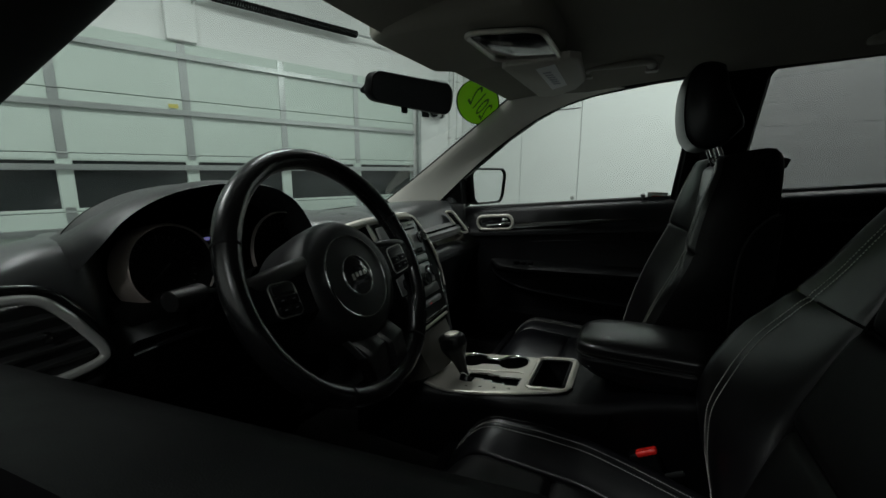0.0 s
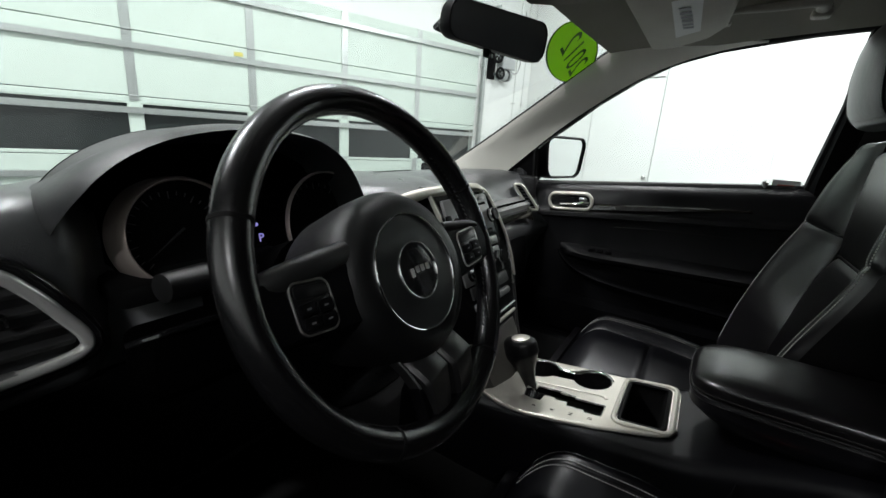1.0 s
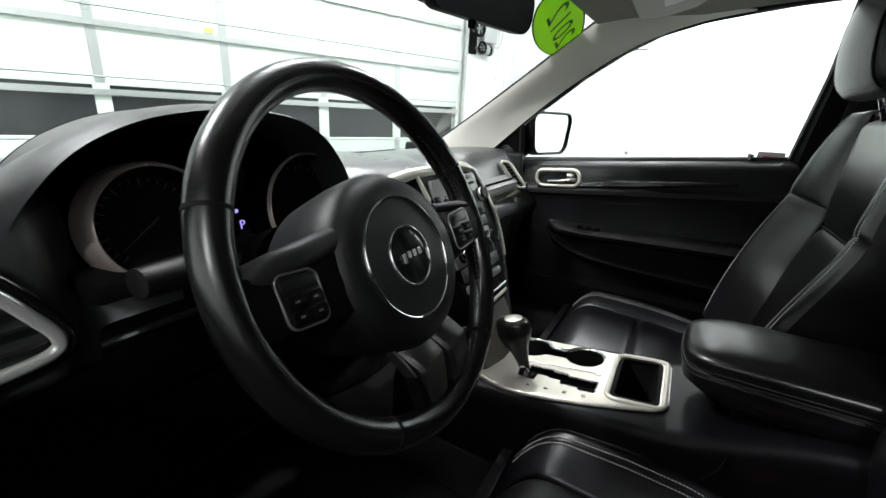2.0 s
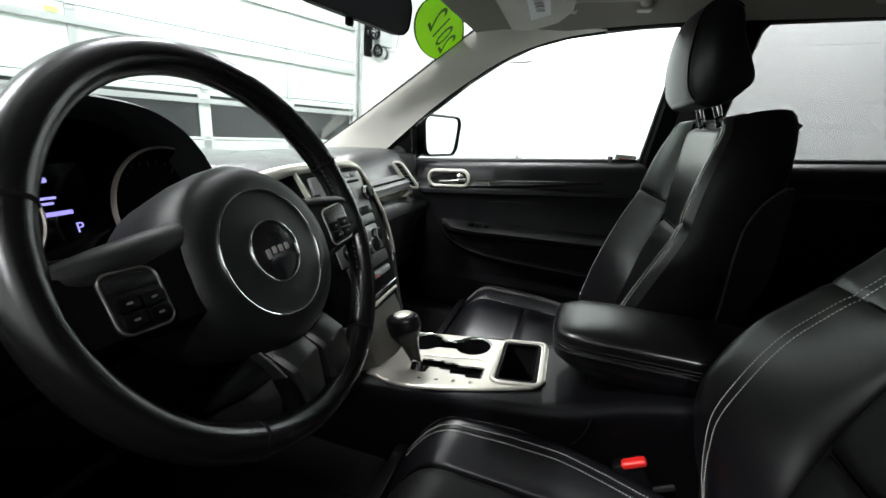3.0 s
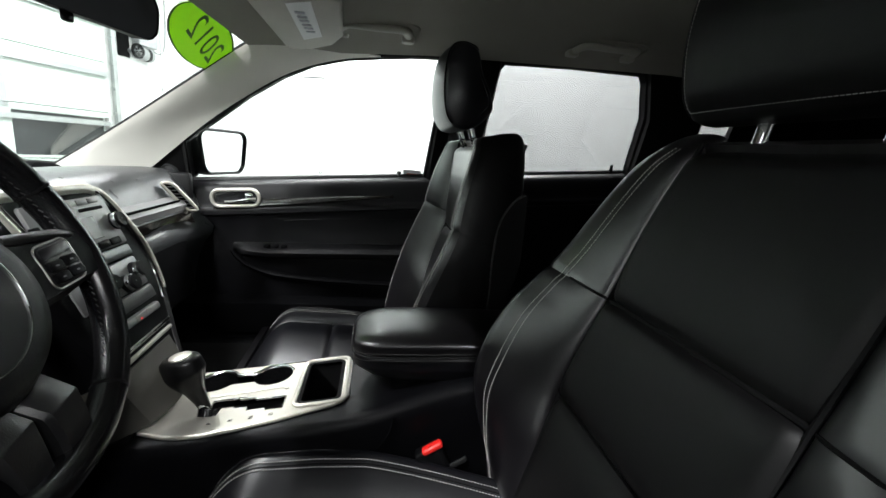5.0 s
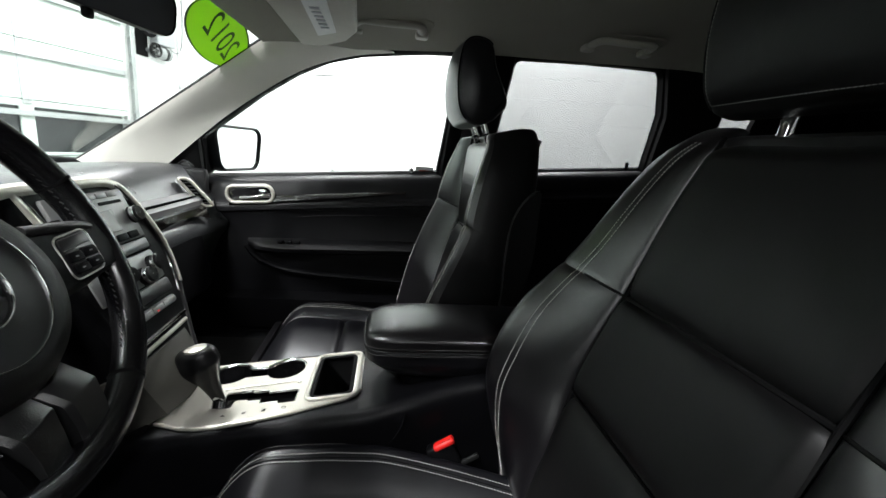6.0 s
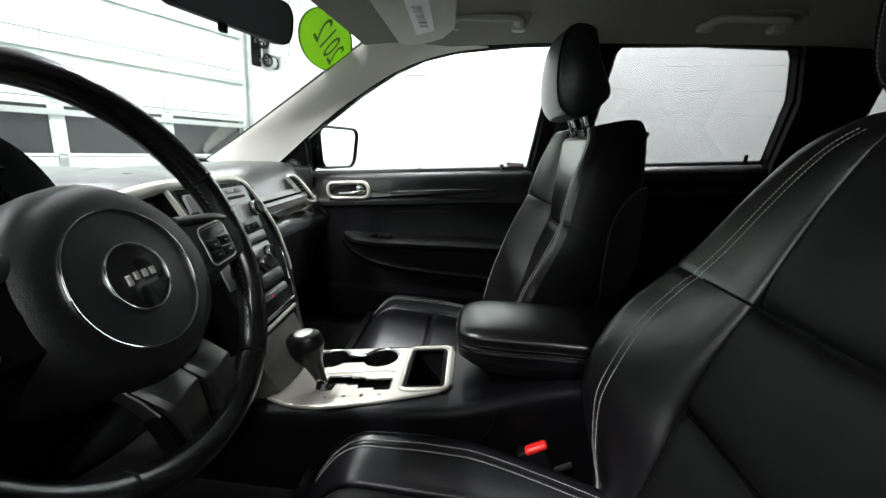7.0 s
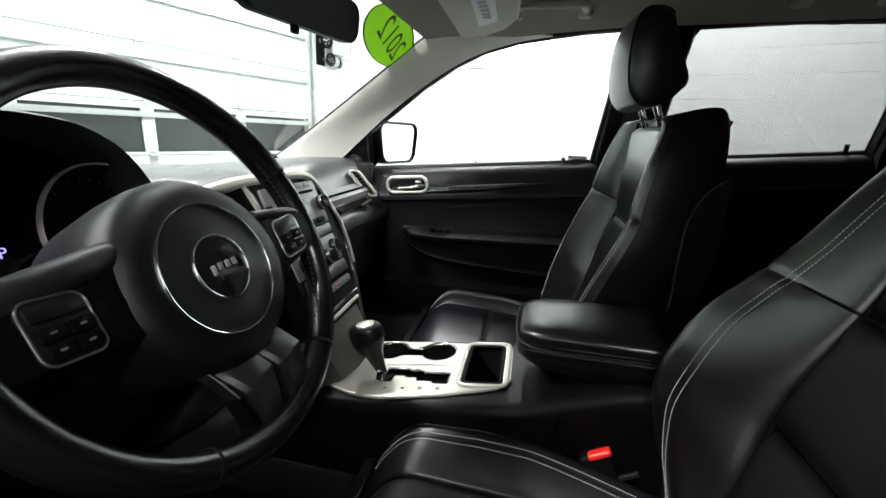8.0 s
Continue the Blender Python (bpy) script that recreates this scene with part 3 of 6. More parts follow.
WS_EDGE = [(0.775, 0.68, 0.965), (0.741, 0.565, 1.038), (0.679, 0.358, 1.162), (0.617, 0.152, 1.290), (0.559, -0.040, 1.411), (0.545, -0.10, 1.436)]
DOOR_EDGE = [(0.770, 0.41, 0.965), (0.746, 0.315, 1.040), (0.706, 0.122, 1.203), (0.677, -0.013, 1.299), (0.659, -0.116, 1.361), (0.648, -0.202, 1.397), (0.641, -0.294, 1.422), (0.634, -0.386, 1.436)]
for sgn in (1, -1):
    a, b = smooth_path(WS_EDGE, 26), smooth_path(DOOR_EDGE, 26)
    rows = []
    for p, q in zip(a, b):
        if sgn < 0:
            p = p + Vector((-0.016, 0, -0.020))
        row = []
        for i in range(11):
            u = i / 10
            w = math.sin(math.pi * u) ** 0.8 * (1 - 0.75 * u)
            row.append(p.lerp(q, u) + Vector((-0.022, -0.016, 0.004)) * w)
        rows.append(flip(row, sgn))
    # driver's side gets black instead of pale, its shade put into the colour
    part("a_pillar_trim", grid(rows, thick=0.004), PILLAR if sgn > 0 else MATTE_BLACK, car, "pale moulded windscreen pillar trim" if sgn > 0 else "windscreen pillar trim, coloured black for its shade")
    # the painted pillar outside
    rows = [flip([p + Vector((0.030, 0.012, -0.022)), p + Vector((0.07, 0.03, -0.020)), q + Vector((0.06, 0.02, 0.01)), q + Vector((0.05, 0.0, 0.0))], sgn) for p, q in zip(a, b)]
    part("a_pillar", grid(rows, thick=0.01), PAINT, car)
    part("windscreen_seal", tube([Vector((p.x * sgn, p.y + 0.002, p.z + 0.001)) for p in a[2:23]], 0.004, n=8), RUBBER, car)
    # cant rail above the doors
    rows = []
    for y in [0.0 - 1.95 * k / 40 for k in range(5, 41)]:
        zt = head_z(y)
        row = [(0.600, y, zt + 0.012), (0.625, y, zt - 0.002), (0.65, y, zt - 0.002), (0.685, y, zt + 0.004), (0.70, y, zt + 0.03), (0.66, y, zt + 0.055), (0.62, y, zt + 0.06)]
        rows.append(flip(row, sgn))
    part("cant_rail", grid(rows, closed_u=True, caps=True), MATTE_BLACK, car)
    # B pillar
    rows = []
    for k in range(22):
        z = 0.50 + (1.475 - 0.50) * k / 21
        up = max(0.0, z - 1.085)
        y0, y1 = -0.556 - 0.07 * up, -0.735 - 0.08 * up
        if z < 1.085:
            y0, y1 = -0.56, -0.75
        x = min(0.745, side_x(z) - 0.045)
        rows.append(flip([(x + 0.035, y0, z), (x + 0.004, y0 - 0.012, z), (x - 0.012, (y0 + y1) / 2, z), (x + 0.004, y1 + 0.012, z), (x + 0.035, y1, z)], sgn))
    part("b_pillar_trim", grid(rows, thick=0.02), HARD_BLACK, car)
    # rear quarter behind the back door, with its fixed window
    def quarter(y, z, inset=0.0):
        return Vector(((min(0.75, side_x(z) - 0.03) - 0.01 * min(1.0, (-1.3 - y) / 0.3) - 0.02 * max(0.0, (-1.6 - y) / 0.36) - inset) * sgn, y, z))

    def front_y(z):
        return lerp_table([(0.5, -1.34), (1.165, -1.31), (1.35, -1.305), (1.48, -1.256), (1.5, -1.25)], z)

    for name, za, zb, ya, yb in (("rear_quarter_trim", 0.50, 1.16, None, -1.96), ("quarter_header", 1.405, 1.50, None, -1.96), ("rear_pillar_trim", 1.16, 1.405, None, -1.50), ("tail_pillar_trim", 1.16, 1.405, -1.62, -1.96)):
        rows = []
        for k in range(9):
            z = za + (zb - za) * k / 8
            y0 = front_y(z) if ya is None else ya
            rows.append([quarter(y0 + (yb - y0) * i / 8, z) for i in range(9)])
        part(name, grid(rows, thick=0.02), MATTE_BLACK, car)
    pane = part("quarter_glass", plate([quarter(y, z, -0.012) for y, z in ((-1.49, 1.15), (-1.63, 1.15), (-1.63, 1.41), (-1.49, 1.41))], (0.004 * sgn, 0, 0)), TINT, car, "privacy-tinted rear quarter window", smooth=False)
    pane.visible_shadow = False
    part("rocker_panel", rbox((0.83 * sgn, -0.45, 0.46), (0.16, 2.9, 0.26), 0.04, 3), PAINT, car)
    for y in (1.28, -1.64):
        w = part("tyre", tube([(0.70 * sgn, y, 0.375), (0.94 * sgn, y, 0.375)], 0.375, n=40), RUBBER, car)
for sgn in (1, -1):
    part("kick_panel", rbox((0.755 * sgn, 0.53, 0.74), (0.05, 0.30, 0.62), 0.01, 2), HARD_BLACK, car)
    part("wing_skin", rbox((0.86 * sgn, 0.62, 0.74), (0.05, 0.46, 0.50), 0.02, 2), PAINT, car)
part("floor_pan", rbox((0, -0.62, 0.44), (1.66, 2.8, 0.05), 0.01, 1), CARPET, car, "black carpeted floor")
part("tunnel", rbox((0, -0.5, 0.53), (0.24, 2.3, 0.16), 0.04, 3), CARPET, car)
part("bulkhead", rbox((0, 0.66, 0.72), (1.46, 0.05, 0.60), 0.01, 1), MATTE_BLACK, car)
part("tailgate_trim", rbox((0, -1.96, 0.98), (1.46, 0.05, 1.06), 0.02, 2), MATTE_BLACK, car)
part("axle_beam", rbox((0, 1.28, 0.40), (1.42, 0.16, 0.12), 0.03, 2), MATTE_BLACK, car)
part("axle_beam", rbox((0, -1.64, 0.40), (1.42, 0.16, 0.12), 0.03, 2), MATTE_BLACK, car)
part("front_rail", rbox((0, 0.98, 0.42), (0.9, 0.9, 0.10), 0.03, 2), MATTE_BLACK, car)
# bonnet, wings and nose, all below the line of sight over the dash
def bonnet_z(y):
    return lerp_table([(0.70, 0.930), (0.90, 0.915), (1.20, 0.870), (1.50, 0.805), (1.66, 0.745), (1.74, 0.66)], y)


rows = []
for k in range(22):
    y = 0.86 + 0.88 * k / 21
    rows.append([Vector((0.70 * u, y - 0.05 * u * u * k / 21, bonnet_z(y) - 0.020 * u * u)) for u in [-1 + i / 8 for i in range(17)]])
part("bonnet", grid(rows, thick=-0.012), PAINT, car)
for sgn in (1, -1):
    rows = []
    for k in range(34):
        y = 0.84 + 0.86 * k / 33
        arch = 0.375 + math.sqrt(max(0.0, 0.43 ** 2 - (y - 1.28) ** 2)) if abs(y - 1.28) < 0.43 else 0.34
        top = bonnet_z(y) - 0.024
        low = max(0.34, min(arch, top - 0.02))
        rows.append(flip([(0.705, y, top), (0.80, y, top - 0.012), (0.885, y, top - 0.05), (0.93, y, max(low, top - 0.13)), (0.945, y, low)], sgn))
    part("front_wing", grid(rows, thick=0.01), PAINT, car)
    rows = []
    for k in range(40):
        y = -0.72 - 1.26 * k / 39
        arch = 0.375 + math.sqrt(max(0.0, 0.43 ** 2 - (y + 1.64) ** 2)) if abs(y + 1.64) < 0.43 else 0.34
        rows.append(flip([(0.835, y, 1.10), (0.885, y, 1.03), (0.935, y, max(arch, 0.82)), (0.945, y, max(arch, 0.34))], sgn))
    part("rear_wing", grid(rows, thick=0.01), PAINT, car)
part("front_bumper", rbox((0, 1.72, 0.50), (1.76, 0.16, 0.36), 0.06, 4), PAINT, car)
part("tailgate", rbox((0, -2.01, 0.80), (1.70, 0.05, 0.66), 0.02, 2), PAINT, car)
part("scuttle", rbox((0, 0.80, 0.97), (1.46, 0.22, 0.06), 0.02, 2, Matrix.Rotation(radians(-12), 3, "X")), MATTE_BLACK, car)


# Windscreen: a bowed sheet between the pillars.
def screen(u, f):
    """u -1 to 1 across, f 0 at the base to 1 at the top."""
    p = Vector((0.775 + (0.545 - 0.775) * f, 0.68 + (-0.10 - 0.68) * f, 0.965 + (1.436 - 0.965) * f))
    bow = 0.075 * (1 - u * u)
    return Vector((p.x * u * 1.02, p.y + bow * (0.9 + 0.1 * f) + 0.012, p.z + 0.010 + 0.012 * (1 - u * u)))


rows = [[screen(-1 + 2 * i / 24, k / 20) for i in range(25)] for k in range(21)]
windscreen = part("windscreen", grid(rows, thick=0.004), GLASS, car, "clear bowed windscreen")
windscreen.visible_shadow = False
rows = [[screen(-1 + 2 * i / 24, 0.975 + 0.025 * k / 2) + Vector((0, -0.004, -0.004)) for i in range(25)] for k in range(3)]
part("shade_edge", grid(rows, thick=0.002), MATTE_BLACK, windscreen, "black printed edge of the glass")

# ---- doors ----
FRONT_OPEN = [(0.205, 1.016), (0.202, 1.147), (0.111, 1.211), (0.005, 1.290), (-0.103, 1.357), (-0.193, 1.399), (-0.29, 1.425), (-0.386, 1.439), (-0.48, 1.451), (-0.574, 1.458), (-0.572, 1.30), (-0.553, 1.092)]
REAR_OPEN = [(-0.742, 1.11), (-0.741, 1.36), (-0.752, 1.43), (-0.775, 1.466), (-1.0, 1.478), (-1.245, 1.482), (-1.262, 1.46), (-1.298, 1.355), (-1.307, 1.166)]


def on_glass(y, z, inset=0.0):
    return Vector((side_x(z) - inset, y, z))


def panel_profile(d):
    """How far the door card stands out, at d below the belt."""
    return lerp_table([(0.0, 0.790), (0.004, 0.770), (0.010, 0.752), (0.022, 0.741), (0.05, 0.730), (0.082, 0.722), (0.088, 0.716), (0.104, 0.714), (0.108, 0.724), (0.16, 0.727), (0.20, 0.722), (0.26, 0.712), (0.34, 0.712), (0.40, 0.718), (0.60, 0.722)], d)


def car_door(sgn, front, label, glazed, tinted=False, fitted=True):
    y0, y1 = (0.40, -0.575) if front else (-0.735, -1.33)
    depths = [0, 0.004, 0.010, 0.016, 0.022, 0.035, 0.05, 0.065, 0.08, 0.084, 0.088, 0.096, 0.104, 0.106, 0.109, 0.13, 0.16, 0.20, 0.23, 0.26, 0.30, 0.34, 0.40, 0.46, 0.53]
    rows = []
    for k in range(31):
        y = y0 + (y1 - y0) * k / 30
        rows.append(flip([(panel_profile(d) - (0.063 * math.exp(-((d - 0.03) / 0.03) ** 2) * min(1.0, max(0.0, (0.16 - y) / 0.10)) if sgn < 0 and front else 0), y, belt(y) - d) for d in depths], sgn))
    door = part("door", grid(rows, thick=0.012), DOOR_CARD if sgn > 0 and front else HARD_BLACK, car, label)
    rows = []
    for k in range(25):
        y = y0 + (y1 - y0) * k / 24
        rows.append(flip([(0.825, y, belt(y) - 0.008), (0.84, y, belt(y) - 0.012), (0.88, y, belt(y) - 0.12), (0.91, y, 0.80), (0.91, y, 0.65), (0.885, y, 0.50)], sgn))
    part("outer_skin", grid(rows, thick=0.01), PAINT, door)
    part("belt_seal", tube([Vector((0.800 * sgn, y0 + (y1 - y0) * k / 12, belt(y0 + (y1 - y0) * k / 12) + 0.001)) for k in range(13)], 0.012, 0.010, n=8), RUBBER, door)
    opening = FRONT_OPEN if front else REAR_OPEN
    frame_pts = [Vector((p.x * sgn, p.y, p.z)) for p in [on_glass(y, z) for y, z in opening]]
    fine = []
    for a, b in zip(frame_pts, frame_pts[1:]):
        for k in range(6):
            fine.append(a.lerp(b, k / 6))
    fine.append(frame_pts[-1])
    # frame: a channel just outside the opening
    cy = sum(p.y for p in frame_pts) / len(frame_pts)
    cz = sum(p.z for p in frame_pts) / len(frame_pts)
    rows = []
    for p in fine:
        out = Vector((0, p.y - cy, (p.z - cz) * 1.6)).normalized()
        o = out * 0.030
        dx = -0.30 * o.z
        rows.append([p + Vector((-0.022 * sgn, 0, 0)), p + Vector((0.012 * sgn, 0, 0)), p + o + Vector(((dx + 0.02) * sgn, 0, 0)), p + o * 1.3 + Vector(((dx - 0.01) * sgn, 0, 0)), p + o * 0.8 + Vector(((dx - 0.036) * sgn, 0, 0))])
    part("window_frame", grid(rows, closed_u=True, caps=True), MATTE_BLACK, door)
    if glazed:
        ol = [Vector((p.x * sgn, p.y, p.z)) for p in [on_glass(y, z) for y, z in opening]]
        g = part("window_glass", plate([p + (p - Vector((p.x, cy, cz))).normalized() * 0.008 for p in ol], (0.004 * sgn, 0, 0)), TINT if tinted else GLASS, door, "privacy-tinted window glass" if tinted else "clear window glass", smooth=False)
        g.visible_shadow = False
    if front:
        # sail piece with its tweeter
        sail = [(0.205, belt(0.205) - 0.01), (0.202, 1.146), (0.26, 1.10), (0.33, 1.045), (0.385, belt(0.385) - 0.01)]
        bm = plate([Vector(((side_x(z) - 0.035) * sgn, y, z)) for y, z in sail], (-0.02 * sgn, 0, 0), 0.006, 2)
        part("sail_panel", bm, MATTE_BLACK, door)
        c = Vector(((side_x(1.05) - 0.058) * sgn, 0.252, 1.048))
        bm = ring(c, (0, 0.7, 0), (0, 0, 0.7), 0.028, 0.008, 0.006, n=28, axis=(-sgn, 0, 0))
        bm = disc(c, (0, -sgn, 0), (0, 0, 1), 0.026, 0.004, 0.006, n=24, rings=3, into=bm)
        part("tweeter", bm, HOOD_BLACK, door)
    if fitted and front:
        door_fittings(door, sgn)
    elif fitted:
        bm = tube([Vector((0.79 * sgn, -1.262, belt(-1.262) - 0.01)), Vector((0.79 * sgn, -1.262, belt(-1.262) + 0.03))], 0.006, n=10)
        part("lock_pin", bm, HARD_BLACK, door)
    return door


def door_fittings(door, sgn):
    # handle cup with a satin surround and a chrome lever
    tilt = -0.10
    def hp(a, b, out=0.0):
        return Vector(((0.7215 - out) * sgn, 0.040 - a, 0.982 + b - tilt * a * 0.9 - 0.0))
    pts = rounded(0.140, 0.052, 0.0235, 9)
    pts = [(a - 0.005 - 0.14 * b, b) for a, b in pts]
    bm = tube([hp(a, b, 0.008) for a, b in pts], 0.0060, 0.0055, n=12, closed=True, up=(1, 0, 0))
    part("handle_surround", bm, SATIN, door, "satin silver surround of the door handle")
    bm = plate([hp(a * 0.93, b * 0.88, -0.004) for a, b in pts], (-0.008 * sgn, 0, 0))
    part("handle_cup", bm, GLOSS_BLACK, door, smooth=False)
    lever = [hp(-0.035, -0.010, 0.012), hp(0.0, -0.009, 0.018), hp(0.025, -0.006, 0.020), hp(0.040, -0.004, 0.016), hp(0.055, -0.006, 0.010)]
    bm = tube(smooth_path(lever, 14), lambda f: 0.005 + 0.004 * f, lambda f: 0.004 + 0.003 * f, n=10)
    bm = pillow(hp(0.036, 0.006, 0.014), (0.006, 0.013, 0.010), 2.5, 8, into=bm)
    part("handle_lever", bm, CHROME, door, "chrome door lever")
    # long inlay strip
    rows = []
    for k in range(25):
        f = k / 24
        y = 0.11 - 0.56 * f
        hgt = 0.030 * (1 - f) ** 0.5 + 0.002
        zc = belt(y) - 0.077 + 0.016 * f
        rows.append(flip([(0.722, y, zc + hgt / 2), (0.716, y, zc + hgt * 0.3), (0.714, y, zc - hgt * 0.2), (0.720, y, zc - hgt / 2)], sgn))
    part("inlay_strip", grid(rows, thick=0.006), DARK_WOOD, door, "dark glossy inlay strip")
    # armrest: a padded ledge with a pocket under it
    rows = []
    for k in range(33):
        f = k / 32
        y = 0.062 - 0.635 * f
        grow = min(1.0, f * 5.0) ** 0.6
        zt = 0.826 + 0.022 * f
        drop = 0.02 + 0.085 * min(1, f * 3.2) ** 0.8
        x0 = 0.724
        row = [(x0, y, zt + 0.012), (x0 - 0.02 * grow, y, zt + 0.006), (x0 - 0.055 * grow, y, zt), (x0 - 0.068 * grow, y, zt - 0.010), (x0 - 0.062 * grow, y, zt - 0.022), (x0 - 0.03 * grow, y, zt - 0.030), (x0 - 0.012 * grow, y, zt - 0.042), (x0 - 0.010, y, zt - drop), (x0 + 0.006, y, zt - drop - 0.01)]
        rows.append(flip(row, sgn))
    part("armrest", grid(rows, closed_u=True, caps=True), SOFT_BLACK, door, "padded black armrest ledge")
    lip = smooth_path([(0.706, 0.055, 0.815), (0.700, 0.02, 0.776), (0.696, -0.06, 0.744), (0.692, -0.20, 0.728), (0.690, -0.48, 0.718)], 30)
    part("pocket_lip", tube(flip(lip, sgn), 0.012, 0.009, n=10), HARD_BLACK, door)
    seam = smooth_path([(0.7245, -0.10, 0.915), (0.7255, -0.25, 0.93), (0.7255, -0.54, 0.945)], 20)
    part("card_seam", tube(flip(seam, sgn), 0.0016, n=6), SOFT_BLACK, door, "stitched seam")
    for k in range(3):
        part("window_switch", rbox((0.684 * sgn, -0.055 - 0.026 * k, 0.838), (0.018, 0.018, 0.010), 0.003, 2), HARD_BLACK, door)
    # bin at the bottom
    rows = []
    for k in range(17):
        y = 0.20 - 0.74 * k / 16
        rows.append(flip([(0.722, y, 0.66), (0.69, y, 0.655), (0.672, y, 0.645), (0.675, y, 0.58), (0.70, y, 0.53)], sgn))
    part("door_bin", grid(rows, thick=0.008), HARD_BLACK, door)


pass_door = car_door(1, True, "closed black front car door with satin handle surround", True)
car_door(1, False, "closed black rear car door with privacy glass", True, tinted=True)
car_door(-1, True, "closed black front car door with its window lowered", False)
car_door(-1, False, "closed black rear car door with plain card", True, tinted=True, fitted=False)

# Lock pin and decal at the rear lower corner of the front side window.
bm = tube([(0.795, -0.468, belt(-0.468) - 0.006), (0.795, -0.468, belt(-0.468) + 0.018)], 0.007, 0.007, n=12)
bm = disc((0.795, -0.468, belt(-0.468) + 0.018), (1, 0, 0), (0, 1, 0), 0.009, 0.004, 0.004, n=12, rings=2, into=bm)
part("lock_pin", bm, SATIN_GREY, pass_door)
decal = thing("window_decal", "small white and red decal stuck to the side window", "decal", (0.797, -0.51, 1.095))
zc = belt(-0.51) + 0.013
part("sheet", rbox((side_x(zc) - 0.004, -0.513, zc), (0.001, 0.062, 0.022), 0.0003, 1, Matrix.Rotation(radians(-16), 3, "Y")), WHITE_PAPER, decal, smooth=False)
for k, w in enumerate((0.05, 0.036)):
    part("print_bar", rbox((side_x(zc) - 0.0052, -0.513, zc + 0.005 - 0.009 * k), (0.0008, w, 0.005), 0.0002, 1, Matrix.Rotation(radians(-16), 3, "Y")), RED_INK, decal, smooth=False)

# Wing mirror outside the front passenger window.
ax, ay = Vector((0.955, -0.295, 0.0)).normalized(), Vector((0, 0, 1))
mc = Vector((0.925, 0.148, 1.113))
pts = rounded(0.230, 0.146, 0.036, 7)
pts = [(a * (1.0 + 0.10 * b / 0.07), b) for a, b in pts]
nrm = ax.cross(ay).normalized()
if nrm.y > 0:
    nrm = -nrm
face = [mc + ax * a + ay * b for a, b in pts]
rows = [[mc + ax * (a * k) + ay * (b * k) + nrm * d for a, b in pts] for k, d in ((0.94, 0.006), (1.0, 0.012), (1.06, 0.006), (1.08, -0.02), (1.02, -0.06), (0.80, -0.10), (0.4, -0.125), (0.05, -0.13))]
wing = part("wing_mirror", grid(rows, closed_u=True), HARD_BLACK, car, "black wing mirror with bright glass")
part("mirror_glass", plate([mc + ax * (a * 0.95) + ay * (b * 0.95) - nrm * 0.001 for a, b in pts], nrm * 0.004), MIRROR, wing, "bright reflecting mirror glass", smooth=False)
part("mirror_arm", tube(smooth_path([(0.80, 0.27, 1.02), (0.84, 0.25, 1.035), (0.88, 0.24, 1.06)], 8), 0.05, 0.022, n=14), HARD_BLACK, wing)

# ---- dashboard ----
dash = thing("dashboard", "black soft-touch dashboard with satin silver trim", "dashboard", (0, 0.3, 0.6))
DASH_PROFILE = [(0.665, 0.99), (0.60, 1.012), (0.50, 1.036), (0.42, 1.047), (0.34, 1.053), (0.285, 1.052), (0.255, 1.044), (0.235, 1.028), (0.215, 1.005), (0.195, 0.972), (0.182, 0.945), (0.176, 0.925), (0.160, 0.905), (0.146, 0.890), (0.150, 0.872), (0.168, 0.85), (0.185, 0.80), (0.20, 0.72), (0.26, 0.63), (0.40, 0.55), (0.60, 0.50)]
rows = []
for k in range(61):
    x = -0.735 + 1.47 * k / 60
    mid = math.exp(-((x + 0.04) / 0.16) ** 4)
    end = max(0.0, (abs(x) - 0.52) / 0.215)
    row = []
    for y, z in DASH_PROFILE:
        pull = 0.115 * mid * (1.0 if z > 0.9 else 0.6) * min(1, max(0, (0.42 - y) / 0.16))
        bow = -0.02 * end ** 2 * (1 if y < 0.4 else 0)
        if x < -0.50 and z < 1.04:
            bow = 0.07 * min(1.0, (-0.50 - x) / 0.03)
        row.append(Vector((x, y - pull + bow, z + 0.012 * mid * (1 if 1.0 < z and y < 0.45 else 0) - 0.006 * end)))
    rows.append(row)
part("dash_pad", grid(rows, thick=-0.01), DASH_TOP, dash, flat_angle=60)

# Instrument hood: a soft arch round a deep recess.
ARCH = [(-0.565, 1.006), (-0.573, 1.030), (-0.575, 1.060), (-0.569, 1.090), (-0.550, 1.114), (-0.519, 1.136), (-0.476, 1.153), (-0.424, 1.162), (-0.380, 1.164), (-0.335, 1.161), (-0.290, 1.152), (-0.250, 1.130), (-0.222, 1.100), (-0.203, 1.066), (-0.190, 1.02), (-0.182, 0.96)]
arch = smooth_path([(x, 0.0, z) for x, z in ARCH], 60)
mid_x, mid_z = -0.405, 1.035


def arch_row(y, k, dz=0.0, flat=0.0):
    out = []
    for p in arch:
        x, z = mid_x + (p.x - mid_x) * k, mid_z + (p.z - mid_z) * k + dz
        z = z + (1.045 - z) * flat if z > 1.0 else z
        back = min(1.0, max(0.0, (1.105 - p.z) / 0.075)) if p.x < -0.45 else 0.0
        back = back * back * (3 - 2 * back)
        out.append(Vector((x, y + 0.06 * max(0.0, (1.06 - p.z)) * 2.0 + 0.070 * back * max(0.0, min(1.0, (0.26 - y) / 0.10)), z)))
    return out


